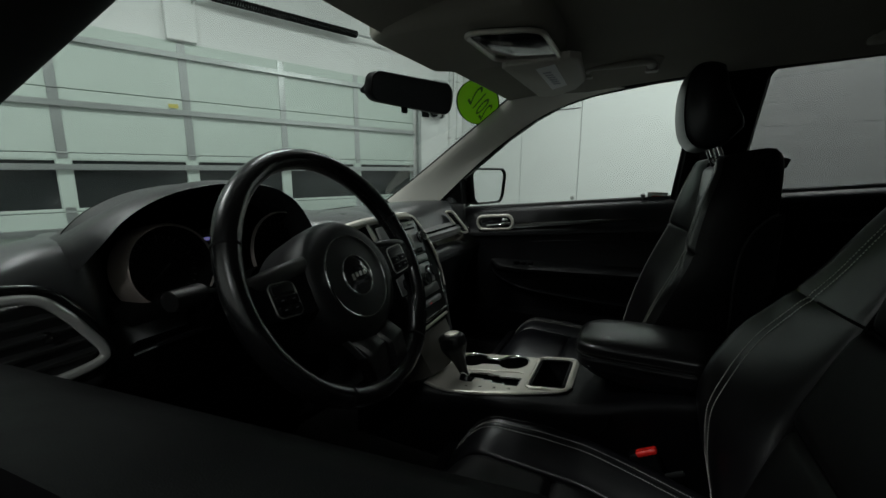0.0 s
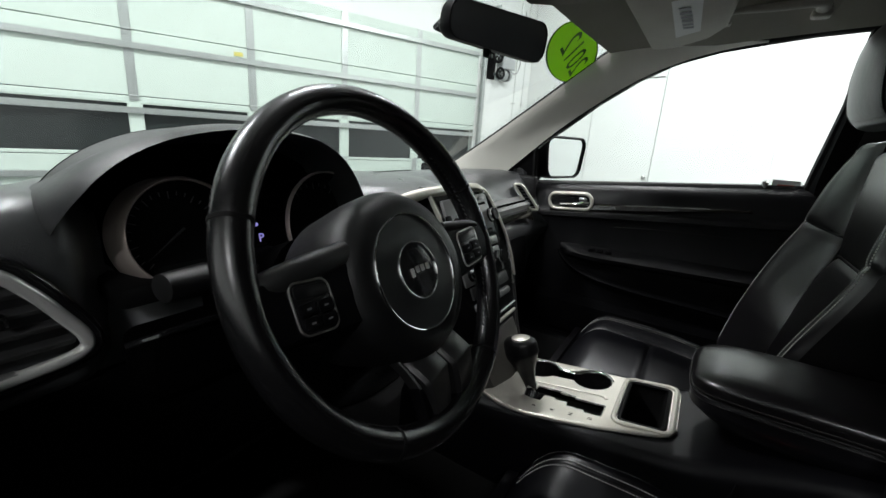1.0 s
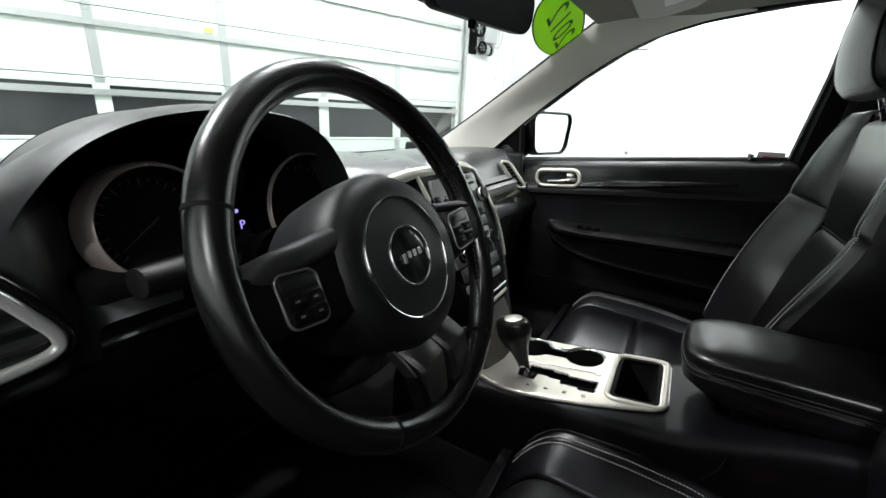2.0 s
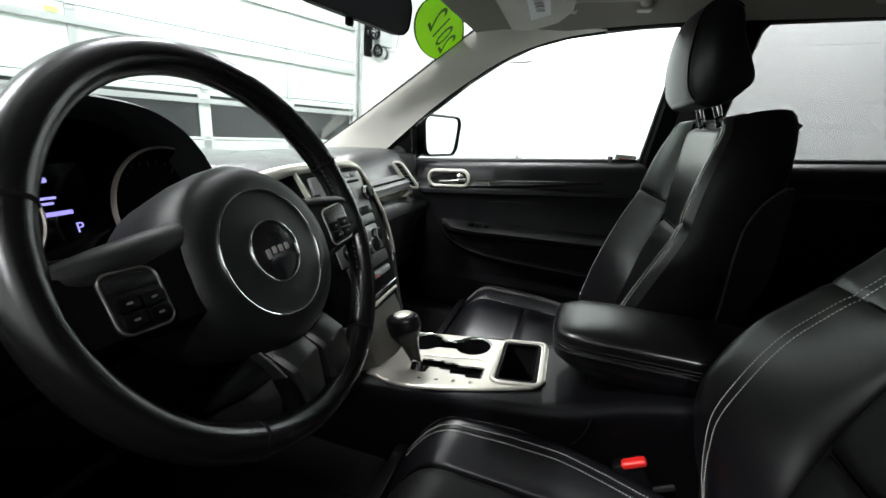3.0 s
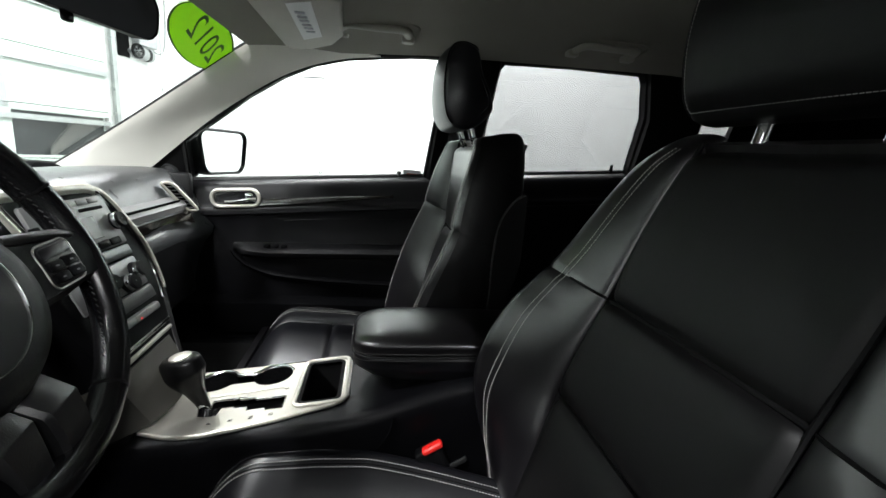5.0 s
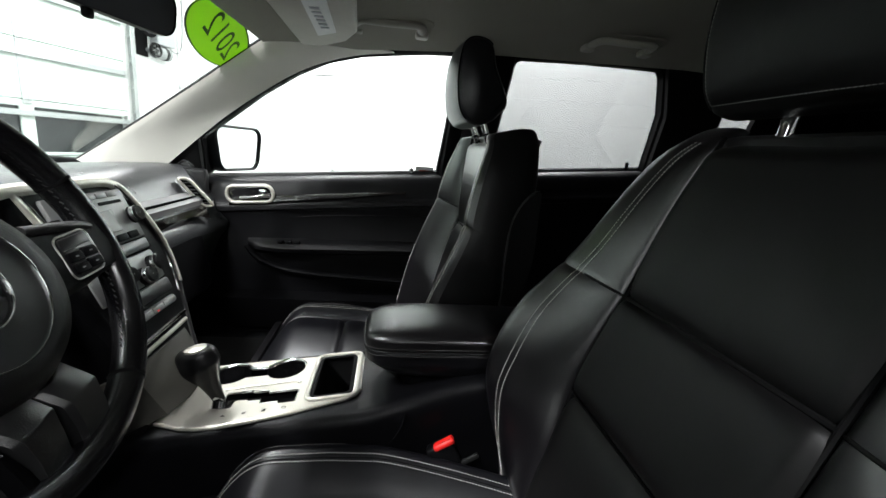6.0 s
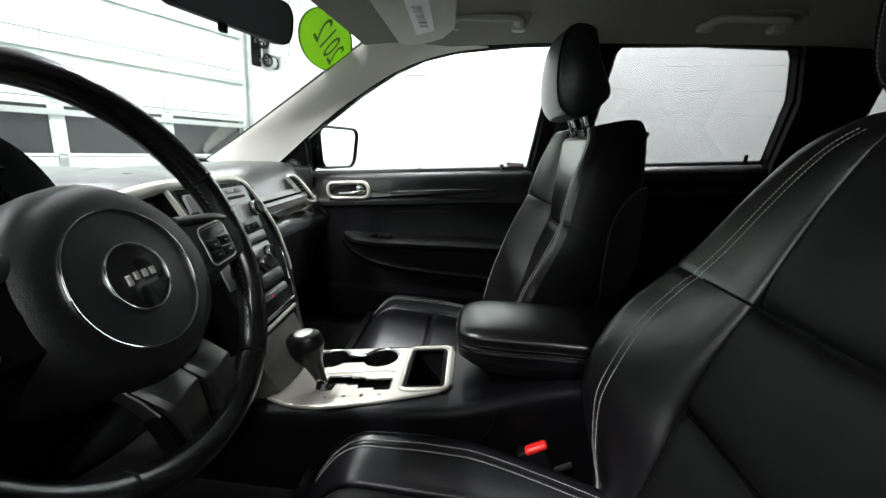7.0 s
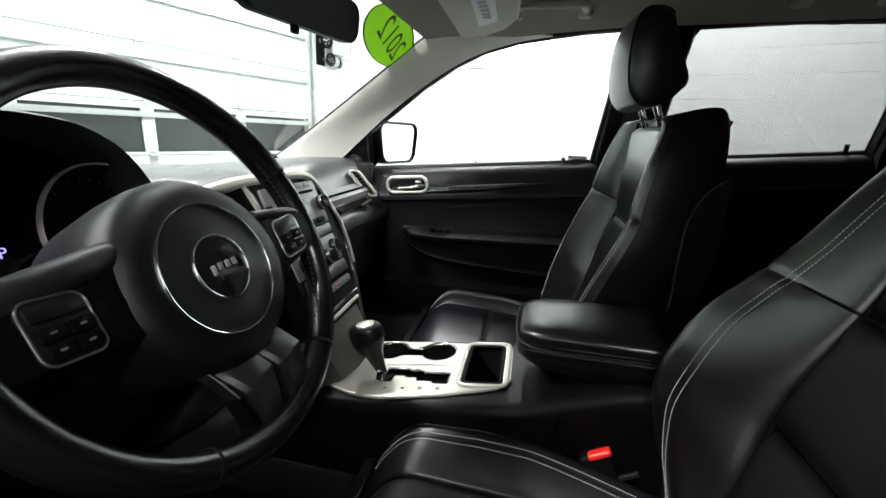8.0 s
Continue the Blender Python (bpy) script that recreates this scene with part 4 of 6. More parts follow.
rows = [arch_row(0.42, 1.06, 0, 0.97), arch_row(0.34, 1.04, 0, 0.80), arch_row(0.27, 1.025, 0, 0.40), arch_row(0.20, 1.010, 0, 0.14), arch_row(0.155, 1.0), arch_row(0.130, 0.985), arch_row(0.118, 0.966), arch_row(0.122, 0.955), arch_row(0.14, 0.950), arch_row(0.19, 0.948), arch_row(0.228, 0.945)]
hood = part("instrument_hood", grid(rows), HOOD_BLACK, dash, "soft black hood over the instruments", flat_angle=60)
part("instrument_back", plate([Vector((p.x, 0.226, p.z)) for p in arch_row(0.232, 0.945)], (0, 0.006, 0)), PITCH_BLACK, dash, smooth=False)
part("instrument_floor", rbox((-0.375, 0.20, 0.984), (0.31, 0.105, 0.024), 0.006, 2), MATTE_BLACK, dash)
# Gauges
GA, GB = Vector((1, 0, 0)), Vector((0, 0.22, 0.975)).normalized()
GN = GA.cross(GB).normalized()
for cx, cy, cz, r, deep in ((-0.447, 0.180, 1.036, 0.0625, 0.034), (-0.2526, 0.150, 1.026, 0.0765, 0.007)):
    c = Vector((cx, cy, cz))
    rows = []
    for rad, d in ((r * 1.11, -deep), (r * 1.085, -0.004), (r * 1.045, 0.006), (r * 1.01, 0.008), (r * 0.985, 0.006)) if deep > 0.02 else ((r * 1.028, 0.001), (r * 1.022, 0.006), (r * 1.006, 0.008), (r * 0.985, 0.006)):
        rows.append([c + (GA * math.cos(t) + GB * math.sin(t)) * rad + GN * d for t in [2 * math.pi * i / 56 for i in range(56)]])
    gauge = part("gauge_bezel", grid(rows, closed_u=True), GAUGE_METAL, dash, "satin silver gauge ring")
    part("gauge_sleeve", grid([[c + (GA * math.cos(t) + GB * math.sin(t)) * r * (1.105 if deep > 0.02 else 1.024) - GN * d for t in [2 * math.pi * i / 48 for i in range(48)]] for d in (0.052, deep - 0.001)], closed_u=True), PITCH_BLACK, gauge)
    rows = []
    for rad, d in ((r * 0.985, 0.005), (r * 0.965, 0.002), (r * 0.93, -0.012), (r * 0.90, -0.026)):
        rows.append([c + (GA * math.cos(t) + GB * math.sin(t)) * rad + GN * d for t in [2 * math.pi * i / 56 for i in range(56)]])
    part("gauge_well", grid(rows, closed_u=True), MATTE_BLACK, gauge)
    part("gauge_face", disc(c - GN * 0.024, GA, GB, r * 0.9, 0, n=48, rings=2), MATTE_BLACK, gauge)
    bm = None
    for k in range(25):
        a = radians(225 - 270 * k / 24)
        d = GA * math.cos(a) + GB * math.sin(a)
        long = 0.009 if k % 3 == 0 else 0.005
        q = d.cross(GN)
        o = c + d * (r * 0.83) - GN * 0.023
        bm = plate([o - d * long - q * 0.0006, o - q * 0.0006, o + q * 0.0006, o - d * long + q * 0.0006], GN * 0.0006, into=bm)
    part("gauge_marks", bm, MARK_INK, gauge, smooth=False)
    d = (GA * math.cos(radians(215)) + GB * math.sin(radians(215)))
    q = d.cross(GN)
    part("needle", plate([c - d * 0.01 - q * 0.0015 - GN * 0.018, c + d * r * 0.75 - GN * 0.018, c - d * 0.01 + q * 0.0015 - GN * 0.018], GN * 0.0015), DIM_INK, gauge, smooth=False)
# Display between the gauges: plain lit bars and the gear letter.
disp = Vector((-0.353, 0.205, 1.035))
display = part("display", plate([disp + GA * a + GB * b for a, b in rounded(0.075, 0.095, 0.006, 3)], GN * 0.003), GLOSS_BLACK, dash, "dark instrument display with violet writing", smooth=False)
for a, b, w, h in ((-0.012, 0.030, 0.018, 0.0055), (-0.010, 0.010, 0.022, 0.003), (-0.012, 0.004, 0.018, 0.003), (-0.004, -0.008, 0.034, 0.005)):
    o = disp + GA * a + GB * b + GN * 0.0034
    part("lit_bar", plate([o + GA * x + GB * y for x, y in rounded(w, h, 0.001, 1)], GN * 0.0004), DISPLAY, display, smooth=False)
part("gear_letter", text_mesh("P", 0.017, frame_matrix(disp + GA * 0.015 - GB * 0.028 + GN * 0.0036, GA, GB), 0.0003), DISPLAY, display, "lit letter of the gear", smooth=False)

# Side air vent by the driver's door.
vent_line = smooth_path([(-0.722, 0.160, 1.030), (-0.700, 0.159, 1.047), (-0.650, 0.158, 1.052), (-0.612, 0.158, 1.043), (-0.587, 0.159, 1.017), (-0.567, 0.160, 0.983), (-0.553, 0.160, 0.953), (-0.561, 0.160, 0.938), (-0.600, 0.159, 0.931), (-0.640, 0.158, 0.930), (-0.660, 0.158, 0.955), (-0.690, 0.159, 0.985), (-0.722, 0.160, 1.005), (-0.726, 0.160, 1.018), (-0.722, 0.160, 1.030)], 80)
drv_vent = part("side_vent", tube([p + Vector((0, -0.004, 0)) for p in vent_line], 0.0080, 0.006, n=12, up=(0, 1, 0)), GLOSS_BLACK, dash, "side air vent with a bright metal ring")
part("vent_chrome_lip", tube([p + Vector((0, -0.006, 0)) + (Vector((-0.645, 0.16, 0.985)) - p).normalized() * 0.0085 + Vector((0, -0.0025, 0)) for p in vent_line], 0.0062, 0.0060, n=14, up=(0, 1, 0)), VENT_SILVER, drv_vent)
part("vent_back", plate([p + Vector((0, 0.012, 0)) for p in vent_line], (0, 0.004, 0)), MATTE_BLACK, drv_vent, smooth=False)
for k in range(5):
    z = 0.958 + 0.0185 * k
    xr = lerp_table([(0.94, -0.572), (0.95, -0.567), (0.975, -0.573), (1.01, -0.592), (1.04, -0.615)], z)
    xl = lerp_table([(0.94, -0.67), (0.96, -0.69), (0.99, -0.733), (1.05, -0.735)], z)
    part("vent_slat", rbox(((xl + xr) / 2, 0.160, z), (xr - xl, 0.018, 0.0055), 0.0015, 2, Matrix.Rotation(radians(14), 3, "X")), VENT_GREY, drv_vent)
part("vent_tab", rbox((-0.614, 0.150, 0.992), (0.007, 0.010, 0.012), 0.002, 2), CHROME, drv_vent)
part("vent_dial", rbox((-0.632, 0.152, 0.939), (0.045, 0.012, 0.008), 0.003, 2), SATIN_GREY, drv_vent)
rows = []
for k in range(25):
    x = -0.735 + 0.215 * k / 24
    lift = min(1.0, max(0.0, (x + 0.65) / 0.085))
    lift = 0.018 * lift * lift * (3 - 2 * lift)
    turn = min(1.0, max(0.0, (x + 0.568) / 0.05))
    turn = 0.055 * turn * turn * (3 - 2 * turn)
    rows.append([Vector((x, y + turn, z + lift * min(1.0, max(0.0, (z - 1.0) / 0.06)))) for y, z in ((0.300, 1.062), (0.245, 1.066), (0.215, 1.066), (0.196, 1.062), (0.183, 1.055), (0.175, 1.044), (0.170, 1.030), (0.168, 1.0), (0.167, 0.97), (0.166, 0.94), (0.161, 0.918), (0.172, 0.905))])
part("vent_surround", grid(rows, thick=-0.006), DASH_TOP, dash, flat_angle=80)
# Knee panel, cover and column shroud take the painted under-dash shade.
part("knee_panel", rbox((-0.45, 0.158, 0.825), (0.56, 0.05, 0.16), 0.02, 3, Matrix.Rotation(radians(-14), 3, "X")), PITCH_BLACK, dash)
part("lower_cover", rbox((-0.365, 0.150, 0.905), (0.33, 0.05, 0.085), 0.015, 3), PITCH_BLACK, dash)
part("knee_trim", tube(smooth_path([(-0.535, 0.140, 0.938), (-0.50, 0.126, 0.946), (-0.44, 0.122, 0.948), (-0.38, 0.124, 0.948)], 16), 0.004, n=8), GLOSS_BLACK, dash)
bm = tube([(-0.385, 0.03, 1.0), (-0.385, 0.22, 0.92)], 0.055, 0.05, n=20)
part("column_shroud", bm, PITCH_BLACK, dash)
stalk = part("indicator_stalk", tube(smooth_path([(-0.40, 0.075, 1.008), (-0.45, 0.07, 1.014), (-0.498, 0.062, 1.020)], 8), 0.008, 0.006, n=12), MATTE_BLACK, dash)
part("stalk_end", tube(smooth_path([(-0.488, 0.064, 1.019), (-0.515, 0.060, 1.021), (-0.530, 0.058, 1.022)], 8), lambda f: 0.018 - 0.003 * f, lambda f: 0.016 - 0.003 * f, n=14), HUB_GREY, stalk, "grey ribbed stalk end")

# ---- centre stack ----
QX = Vector((1, 0, 0))
QZ = Vector((0, 0.41, 0.912)).normalized()
QN = QX.cross(QZ).normalized()          # towards the seats
Q0 = Vector((0.0, 0.0235, 1.007))


def q(a, b, d=0.0):
    """A place on the centre stack: a to the right, b up along it, d proud."""
    return Q0 + QX * a + QZ * b + QN * d


stack = thing("centre_stack", "centre stack with radio and climate controls in satin bezel", "centre stack", (0, 0.05, 0.8))
right = [(0.042, 0.068), (0.061, 0.056), (0.082, 0.010), (0.093, -0.045), (0.084, -0.10), (0.060, -0.155), (0.038, -0.20), (0.025, -0.235)]
left = [(-0.150, 0.070), (-0.150, 0.056), (-0.150, 0.010), (-0.140, -0.045), (-0.125, -0.10), (-0.108, -0.16), (-0.098, -0.20), (-0.095, -0.235)]
rp, lp = smooth_path([(a, b, 0) for a, b in right], 30), smooth_path([(a, b, 0) for a, b in left], 30)
rows = []
for l, r in zip(lp, rp):
    rows.append([q(l.x - 0.01, l.y, -0.10), q(l.x - 0.004, l.y, -0.008), q(l.x + 0.003, l.y, -0.001)] + [q(l.x + (r.x - l.x) * (0.05 + 0.9 * i / 8), l.y + (r.y - l.y) * (0.05 + 0.9 * i / 8), 0.0) for i in range(9)] + [q(r.x - 0.003, r.y, -0.001), q(r.x + 0.004, r.y, -0.008), q(r.x + 0.010, r.y, -0.10)])
part("front_panel", grid(rows, thick=-0.004), HARD_BLACK, stack)
part("side_bezel", tube([q(p.x + 0.004, p.y, 0.002) for p in rp[:19]], 0.0065, 0.006, n=10, up=QN), SATIN, stack, "satin silver side bezel")
part("lower_side_bezel", tube([q(p.x + 0.004, p.y, 0.001) for p in rp[18:]], 0.006, 0.005, n=10, up=QN), SPOKE_GREY, stack, "darker lower bezel")
part("chrome_lip", tube([q(p.x - 0.008, p.y, 0.005) for p in rp[:20]], 0.0035, n=8, up=QN), CHROME, stack, "bright chrome lip")
part("top_bezel", tube(smooth_path([q(-0.226, 0.061, -0.010), q(-0.205, 0.067, -0.004), q(-0.165, 0.072, 0.0), q(-0.12, 0.074, 0.002), (q(-0.03, 0.074, 0.003)), q(0.025, 0.072, 0.003), q(0.044, 0.066, 0.002)], 30), 0.009, 0.007, n=10, up=QN), SATIN, stack, "satin silver top bezel")
# air vent to the left of the radio
part("vent_lip", tube(smooth_path([q(-0.222, 0.056, -0.006), q(-0.200, 0.036, -0.002), q(-0.178, 0.027, 0.002), q(-0.120, 0.023, 0.004)], 20), 0.0032, 0.003, n=8, up=QN), SATIN, stack)
part("vent_hollow", plate([q(a, b, -0.020) for a, b in ((-0.220, 0.060), (-0.170, 0.068), (-0.122, 0.070), (-0.116, 0.022), (-0.180, 0.024), (-0.206, 0.038))], -QN * 0.01), PITCH_BLACK, stack, smooth=False)
for k in range(3):
    part("vent_slat", rbox(q(-0.163 + 0.004 * k, 0.035 + 0.011 * k, -0.010), (0.078, 0.016, 0.0022), 0.0008, 1, Matrix.Rotation(radians(3), 3, "Y")), VENT_GREY, stack)
part("vent_divider", tube([q(-0.1345, 0.069, 0.002), q(-0.1245, 0.026, 0.004)], 0.0052, 0.005, n=10, up=QN), SATIN, stack, "satin silver bar beside the vent")
part("divider_edge", tube([q(-0.1255, 0.069, 0.003), q(-0.1155, 0.026, 0.005)], 0.0022, n=8, up=QN), CHROME, stack)
part("vent_under", rbox(q(-0.19, -0.012, -0.010), (0.13, 0.03, 0.016), 0.006, 2), SATIN_GREY, stack)
# radio
TS = Matrix.Rotation(-math.atan2(0.41, 0.912), 3, "X")
radio = part("radio", rbox(q(-0.030, 0.016, 0.004), (0.160, 0.012, 0.082), 0.004, 2, TS), SATIN_GREY, stack, "grey-faced car radio")
part("disc_slot", rbox(q(0.008, 0.038, 0.0105), (0.052, 0.002, 0.005), 0.001, 1, TS), MATTE_BLACK, radio)
part("radio_screen", rbox(q(-0.040, 0.010, 0.0105), (0.085, 0.002, 0.034), 0.002, 1, TS), material("dim_lcd", (0.10, 0.11, 0.10), 0.25), radio, "dim grey screen", smooth=False)
for k in range(5):
    part("radio_button", rbox(q(-0.088 + 0.027 * k, -0.017, 0.011), (0.024, 0.004, 0.011), 0.002, 2, TS), HARD_BLACK, radio)
for k in range(4):
    part("radio_button", rbox(q(-0.052 + 0.024 * k, 0.050, 0.011), (0.021, 0.003, 0.008), 0.002, 2, TS), SATIN_GREY, radio)
for k in range(3):
    part("radio_button", rbox(q(-0.108, 0.022 - 0.018 * k, 0.011), (0.016, 0.003, 0.014), 0.002, 2, TS), HARD_BLACK, radio)


def knob(a, b, r, parent, proud=0.015):
    rows = []
    for rad, d in ((r * 1.15, 0.0), (r * 1.12, 0.005), (r, 0.007), (r * 0.97, proud), (r * 0.9, proud + 0.003), (0.001, proud + 0.003)):
        rows.append([q(a, b, 0.005 + d) + (QX * math.cos(t) + QZ * math.sin(t)) * rad * (1 + (0.03 if i % 2 else 0) * (0.007 < d < proud)) for i, t in enumerate([2 * math.pi * j / 32 for j in range(32)])])
    k = part("knob", grid(rows, closed_u=True), HARD_BLACK, parent)
    part("knob_cap", ring(q(a, b, 0.006 + proud * 0.75), QX, QZ, r * 1.0, 0.0014, 0.002, n=28), CHROME, parent, "chrome ring of the knob")
    return k


knob(0.044, 0.012, 0.0125, stack)
knob(-0.098, 0.010, 0.0125, stack)
climate = part("climate_panel", rbox(q(-0.030, -0.073, 0.002), (0.158, 0.010, 0.050), 0.004, 2, TS), SATIN_GREY, stack, "grey climate control panel")
part("trim_strip", rbox(q(-0.030, -0.036, 0.003), (0.160, 0.010, 0.017), 0.003, 2, TS), SATIN_GREY, stack)
for a, b in ((0.028, -0.071), (-0.005, -0.084), (-0.045, -0.072), (-0.080, -0.078)):
    knob(a, b, 0.0125, stack)
part("blank_panel", rbox(q(-0.024, -0.1115, 0.003), (0.146, 0.010, 0.022), 0.003, 2, TS), VENT_GREY, stack)
switches = part("switch_panel", rbox(q(-0.028, -0.137, 0.003), (0.140, 0.012, 0.014), 0.005, 3, TS), SATIN_GREY, stack)
for k in range(4):
    part("switch", rbox(q(-0.078 + 0.031 * k, -0.137, 0.0085), (0.028, 0.003, 0.010), 0.002, 2, TS), SATIN_GREY, switches)
part("warning_lamp", rbox(q(-0.020, -0.140, 0.0102), (0.006, 0.001, 0.003), 0.0004, 1, TS), RED_LED, switches, "small red warning lamp", smooth=False)
for k in range(2):
    part("chrome_line", tube([q(-0.100 + 0.004 * k, -0.170 - 0.012 * k, 0.006), q(0.046 - 0.008 * k, -0.167 - 0.012 * k, 0.006)], 0.0034, n=8), CHROME if k == 0 else SATIN, stack)
rows = []
for k in range(14):
    f = k / 13
    b = -0.19 - 0.085 * f
    w = 0.082 - 0.018 * f
    rows.append([q(-0.035 - w - 0.012, b, -0.06), q(-0.035 - w, b, -0.004), q(-0.035 - w * 0.5, b, 0.004 + 0.008 * f), q(-0.035 + w * 0.5, b, 0.004 + 0.008 * f), q(-0.035 + w, b, -0.004), q(-0.035 + w + 0.012, b, -0.06)])
part("foot_panel", grid(rows, thick=-0.004), material("grey_brown_plastic", (0.075, 0.072, 0.063), 0.42, grain=0.1), stack)

# ---- passenger side of the dash: inlay, trim and end vent ----
rows, rows2 = [], []
for k in range(25):
    f = k / 24
    x = 0.09 + 0.53 * f
    y = 0.080 + 0.085 * min(1, f * 2.2) ** 0.8 - 0.01
    low = 0.896 + 0.030 * f
    rows.append([Vector((x, y + 0.034, 0.984)), Vector((x, y + 0.010, 0.974)), Vector((x, y - 0.002, 0.966)), Vector((x, y + 0.001, 0.951))])
    rows2.append([Vector((x, y + 0.004, 0.9505)), Vector((x, y - 0.008, 0.946)), Vector((x, y - 0.013, 0.934)), Vector((x, y - 0.010, low + 0.012)), Vector((x, y + 0.002, low + 0.002)), Vector((x, y + 0.03, low))])
part("satin_inlay", grid(rows, thick=-0.004), SATIN_GREY, dash, "satin grey inlay across the dash")
part("gloss_inlay", grid(rows2, thick=-0.004), DARK_WOOD, dash, "dark glossy inlay across the dash")
part("inlay_groove", tube([(0.10 + 0.50 * k / 20, 0.0765 + 0.085 * min(1, k / 20 * 2.2) ** 0.8, 0.9775) for k in range(21)], 0.0035, n=6), PITCH_BLACK, dash)
# End vent: a slanting bezel by the passenger door.
VX = Vector((0.55, -0.83, 0.0)).normalized()
VZ = Vector((0, 0, 1))
vc = Vector((0.6205, 0.1695, 0.988)) + Vector((-0.83, -0.55, 0)) * 0.004
VN = Vector((-0.83, -0.55, 0)).normalized()


def vent_at(a, b, d=0.0):
    return vc + VX * a + VZ * b + VX * (-b * 0.80) + VN * d


pts = rounded(0.030, 0.080, 0.010, 6)
end_vent = part("end_vent", tube([vent_at(a, b, 0.008) for a, b in pts], 0.0045, 0.0060, n=12, closed=True, up=VN), SATIN, dash, "satin ringed end air vent")
part("vent_hollow", plate([vent_at(a, b, 0.002) for a, b in pts], -VN * 0.012), PITCH_BLACK, end_vent, smooth=False)
for k in range(7):
    b = -0.032 + 0.0098 * k
    bm = plate([vent_at(-0.0125, b, 0.003), vent_at(0.0125, b, 0.003), vent_at(0.0125, b + 0.001, 0.0105), vent_at(-0.0125, b + 0.001, 0.0105)], VZ * 0.0020)
    part("vent_slat", bm, SATIN_GREY, end_vent, smooth=False)
part("vent_wheel", rbox(vent_at(0.020, -0.030, 0.004), (0.008, 0.012, 0.016), 0.003, 2), GLOSS_BLACK, end_vent)
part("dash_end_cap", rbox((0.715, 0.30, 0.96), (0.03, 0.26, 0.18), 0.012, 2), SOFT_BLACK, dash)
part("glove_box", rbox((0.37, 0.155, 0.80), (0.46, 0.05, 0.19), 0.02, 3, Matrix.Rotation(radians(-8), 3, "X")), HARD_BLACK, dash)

# ---- steering wheel ----
TILT_W = 25.8
WC = Vector((-0.356, -0.067, 1.037))
WU = Vector((1, 0, 0))
WV = Vector((0, math.sin(radians(TILT_W)), math.cos(radians(TILT_W))))
WN = WU.cross(WV)
wheel = thing("steering_wheel", "black leather steering wheel with chrome ring", "steering wheel", WC)


def wp(a, b, d=0.0):
    return WC + WU * a + WV * b + WN * d


def wpol(r, deg, d=0.0):
    return wp(r * math.cos(radians(deg)), r * math.sin(radians(deg)), d)


RIM_R = 0.1768


def rim_row(deg, swell=0.0):
    grip = 0.0022 * (math.exp(-((deg - 35) / 16) ** 2) + math.exp(-((deg - 145) / 16) ** 2))
    ra, rb = 0.0150 + 0.5 * grip + swell, 0.0165 + 0.5 * grip + swell
    out = []
    for i in range(16):
        t = 2 * math.pi * i / 16
        out.append(wpol(RIM_R + ra * math.cos(t), deg, rb * math.sin(t)))
    return out


rim = part("rim", grid([rim_row(360 * k / 120) for k in range(120)], closed_u=True, closed_v=True), RIM_LEATHER, wheel)
for deg in (158, 22, -55, -119):
    part("rim_seam", grid([rim_row(deg - 0.5, 0.0006), rim_row(deg + 0.5, 0.0006)], closed_u=True, caps=True), MATTE_BLACK, rim)
# inner stitched seam of the rim
bm = None
for k in range(56):
    deg = -45 + 2.5 * k if k < 36 else 145 + 2.5 * (k - 36)
    bm = tube([wpol(RIM_R - 0.0150, deg, 0.004), wpol(RIM_R - 0.0150, deg + 1.4, 0.002)], 0.0007, n=4, into=bm)
tagged(part("rim_stitching", bm, RUBBER, rim), kind="stuff")
# hub
HC = 0.012
rows = []
for rad, d in ((0.070, -0.105), (0.086, -0.090), (0.090, -0.045), (0.090, -0.020), (0.088, -0.004), (0.080, 0.008), (0.068, 0.0125), (0.059, 0.0125), (0.052, 0.0125), (0.032, 0.014), (0.001, 0.015)):
    rows.append([wp(rad * 1.04 * math.cos(t) * (1.0 + 0.02 * math.cos(2 * t)) - 0.004, rad * math.sin(t) * 1.01 - 0.0155, HC + d) for t in [2 * math.pi * i / 56 for i in range(56)]])
hub = part("hub", grid(rows, closed_u=True), HUB_GREY, wheel, "black padded hub")
part("hub_ring", ring(wp(-0.0055, -0.0157, HC + 0.0125), WU, WV, 0.0600, 0.0023, 0.0028, n=64), CHROME, hub, "thin chrome ring")
part("emblem_ring", ring(wp(-0.006, -0.015, HC + 0.0145), WU, WV, 0.0292, 0.0022, 0.0022, n=48), CHROME, hub)
part("emblem", disc(wp(-0.006, -0.015, HC + 0.0142), WU, WV, 0.0285, 0.002, n=40, rings=3), GLOSS_BLACK, hub, "glossy dark emblem disc")
for k in range(4):
    part("emblem_bar", plate([wp(a - 0.0185 + 0.0085 * k, b - 0.015 + (0.001 if k else -0.001), HC + 0.0165) for a, b in rounded(0.0050, 0.0066 if k else 0.0090, 0.0006, 1)], WN * 0.0014, 0.0005, 1), SATIN_DARK, hub, "plain bright bar on the emblem", smooth=False)


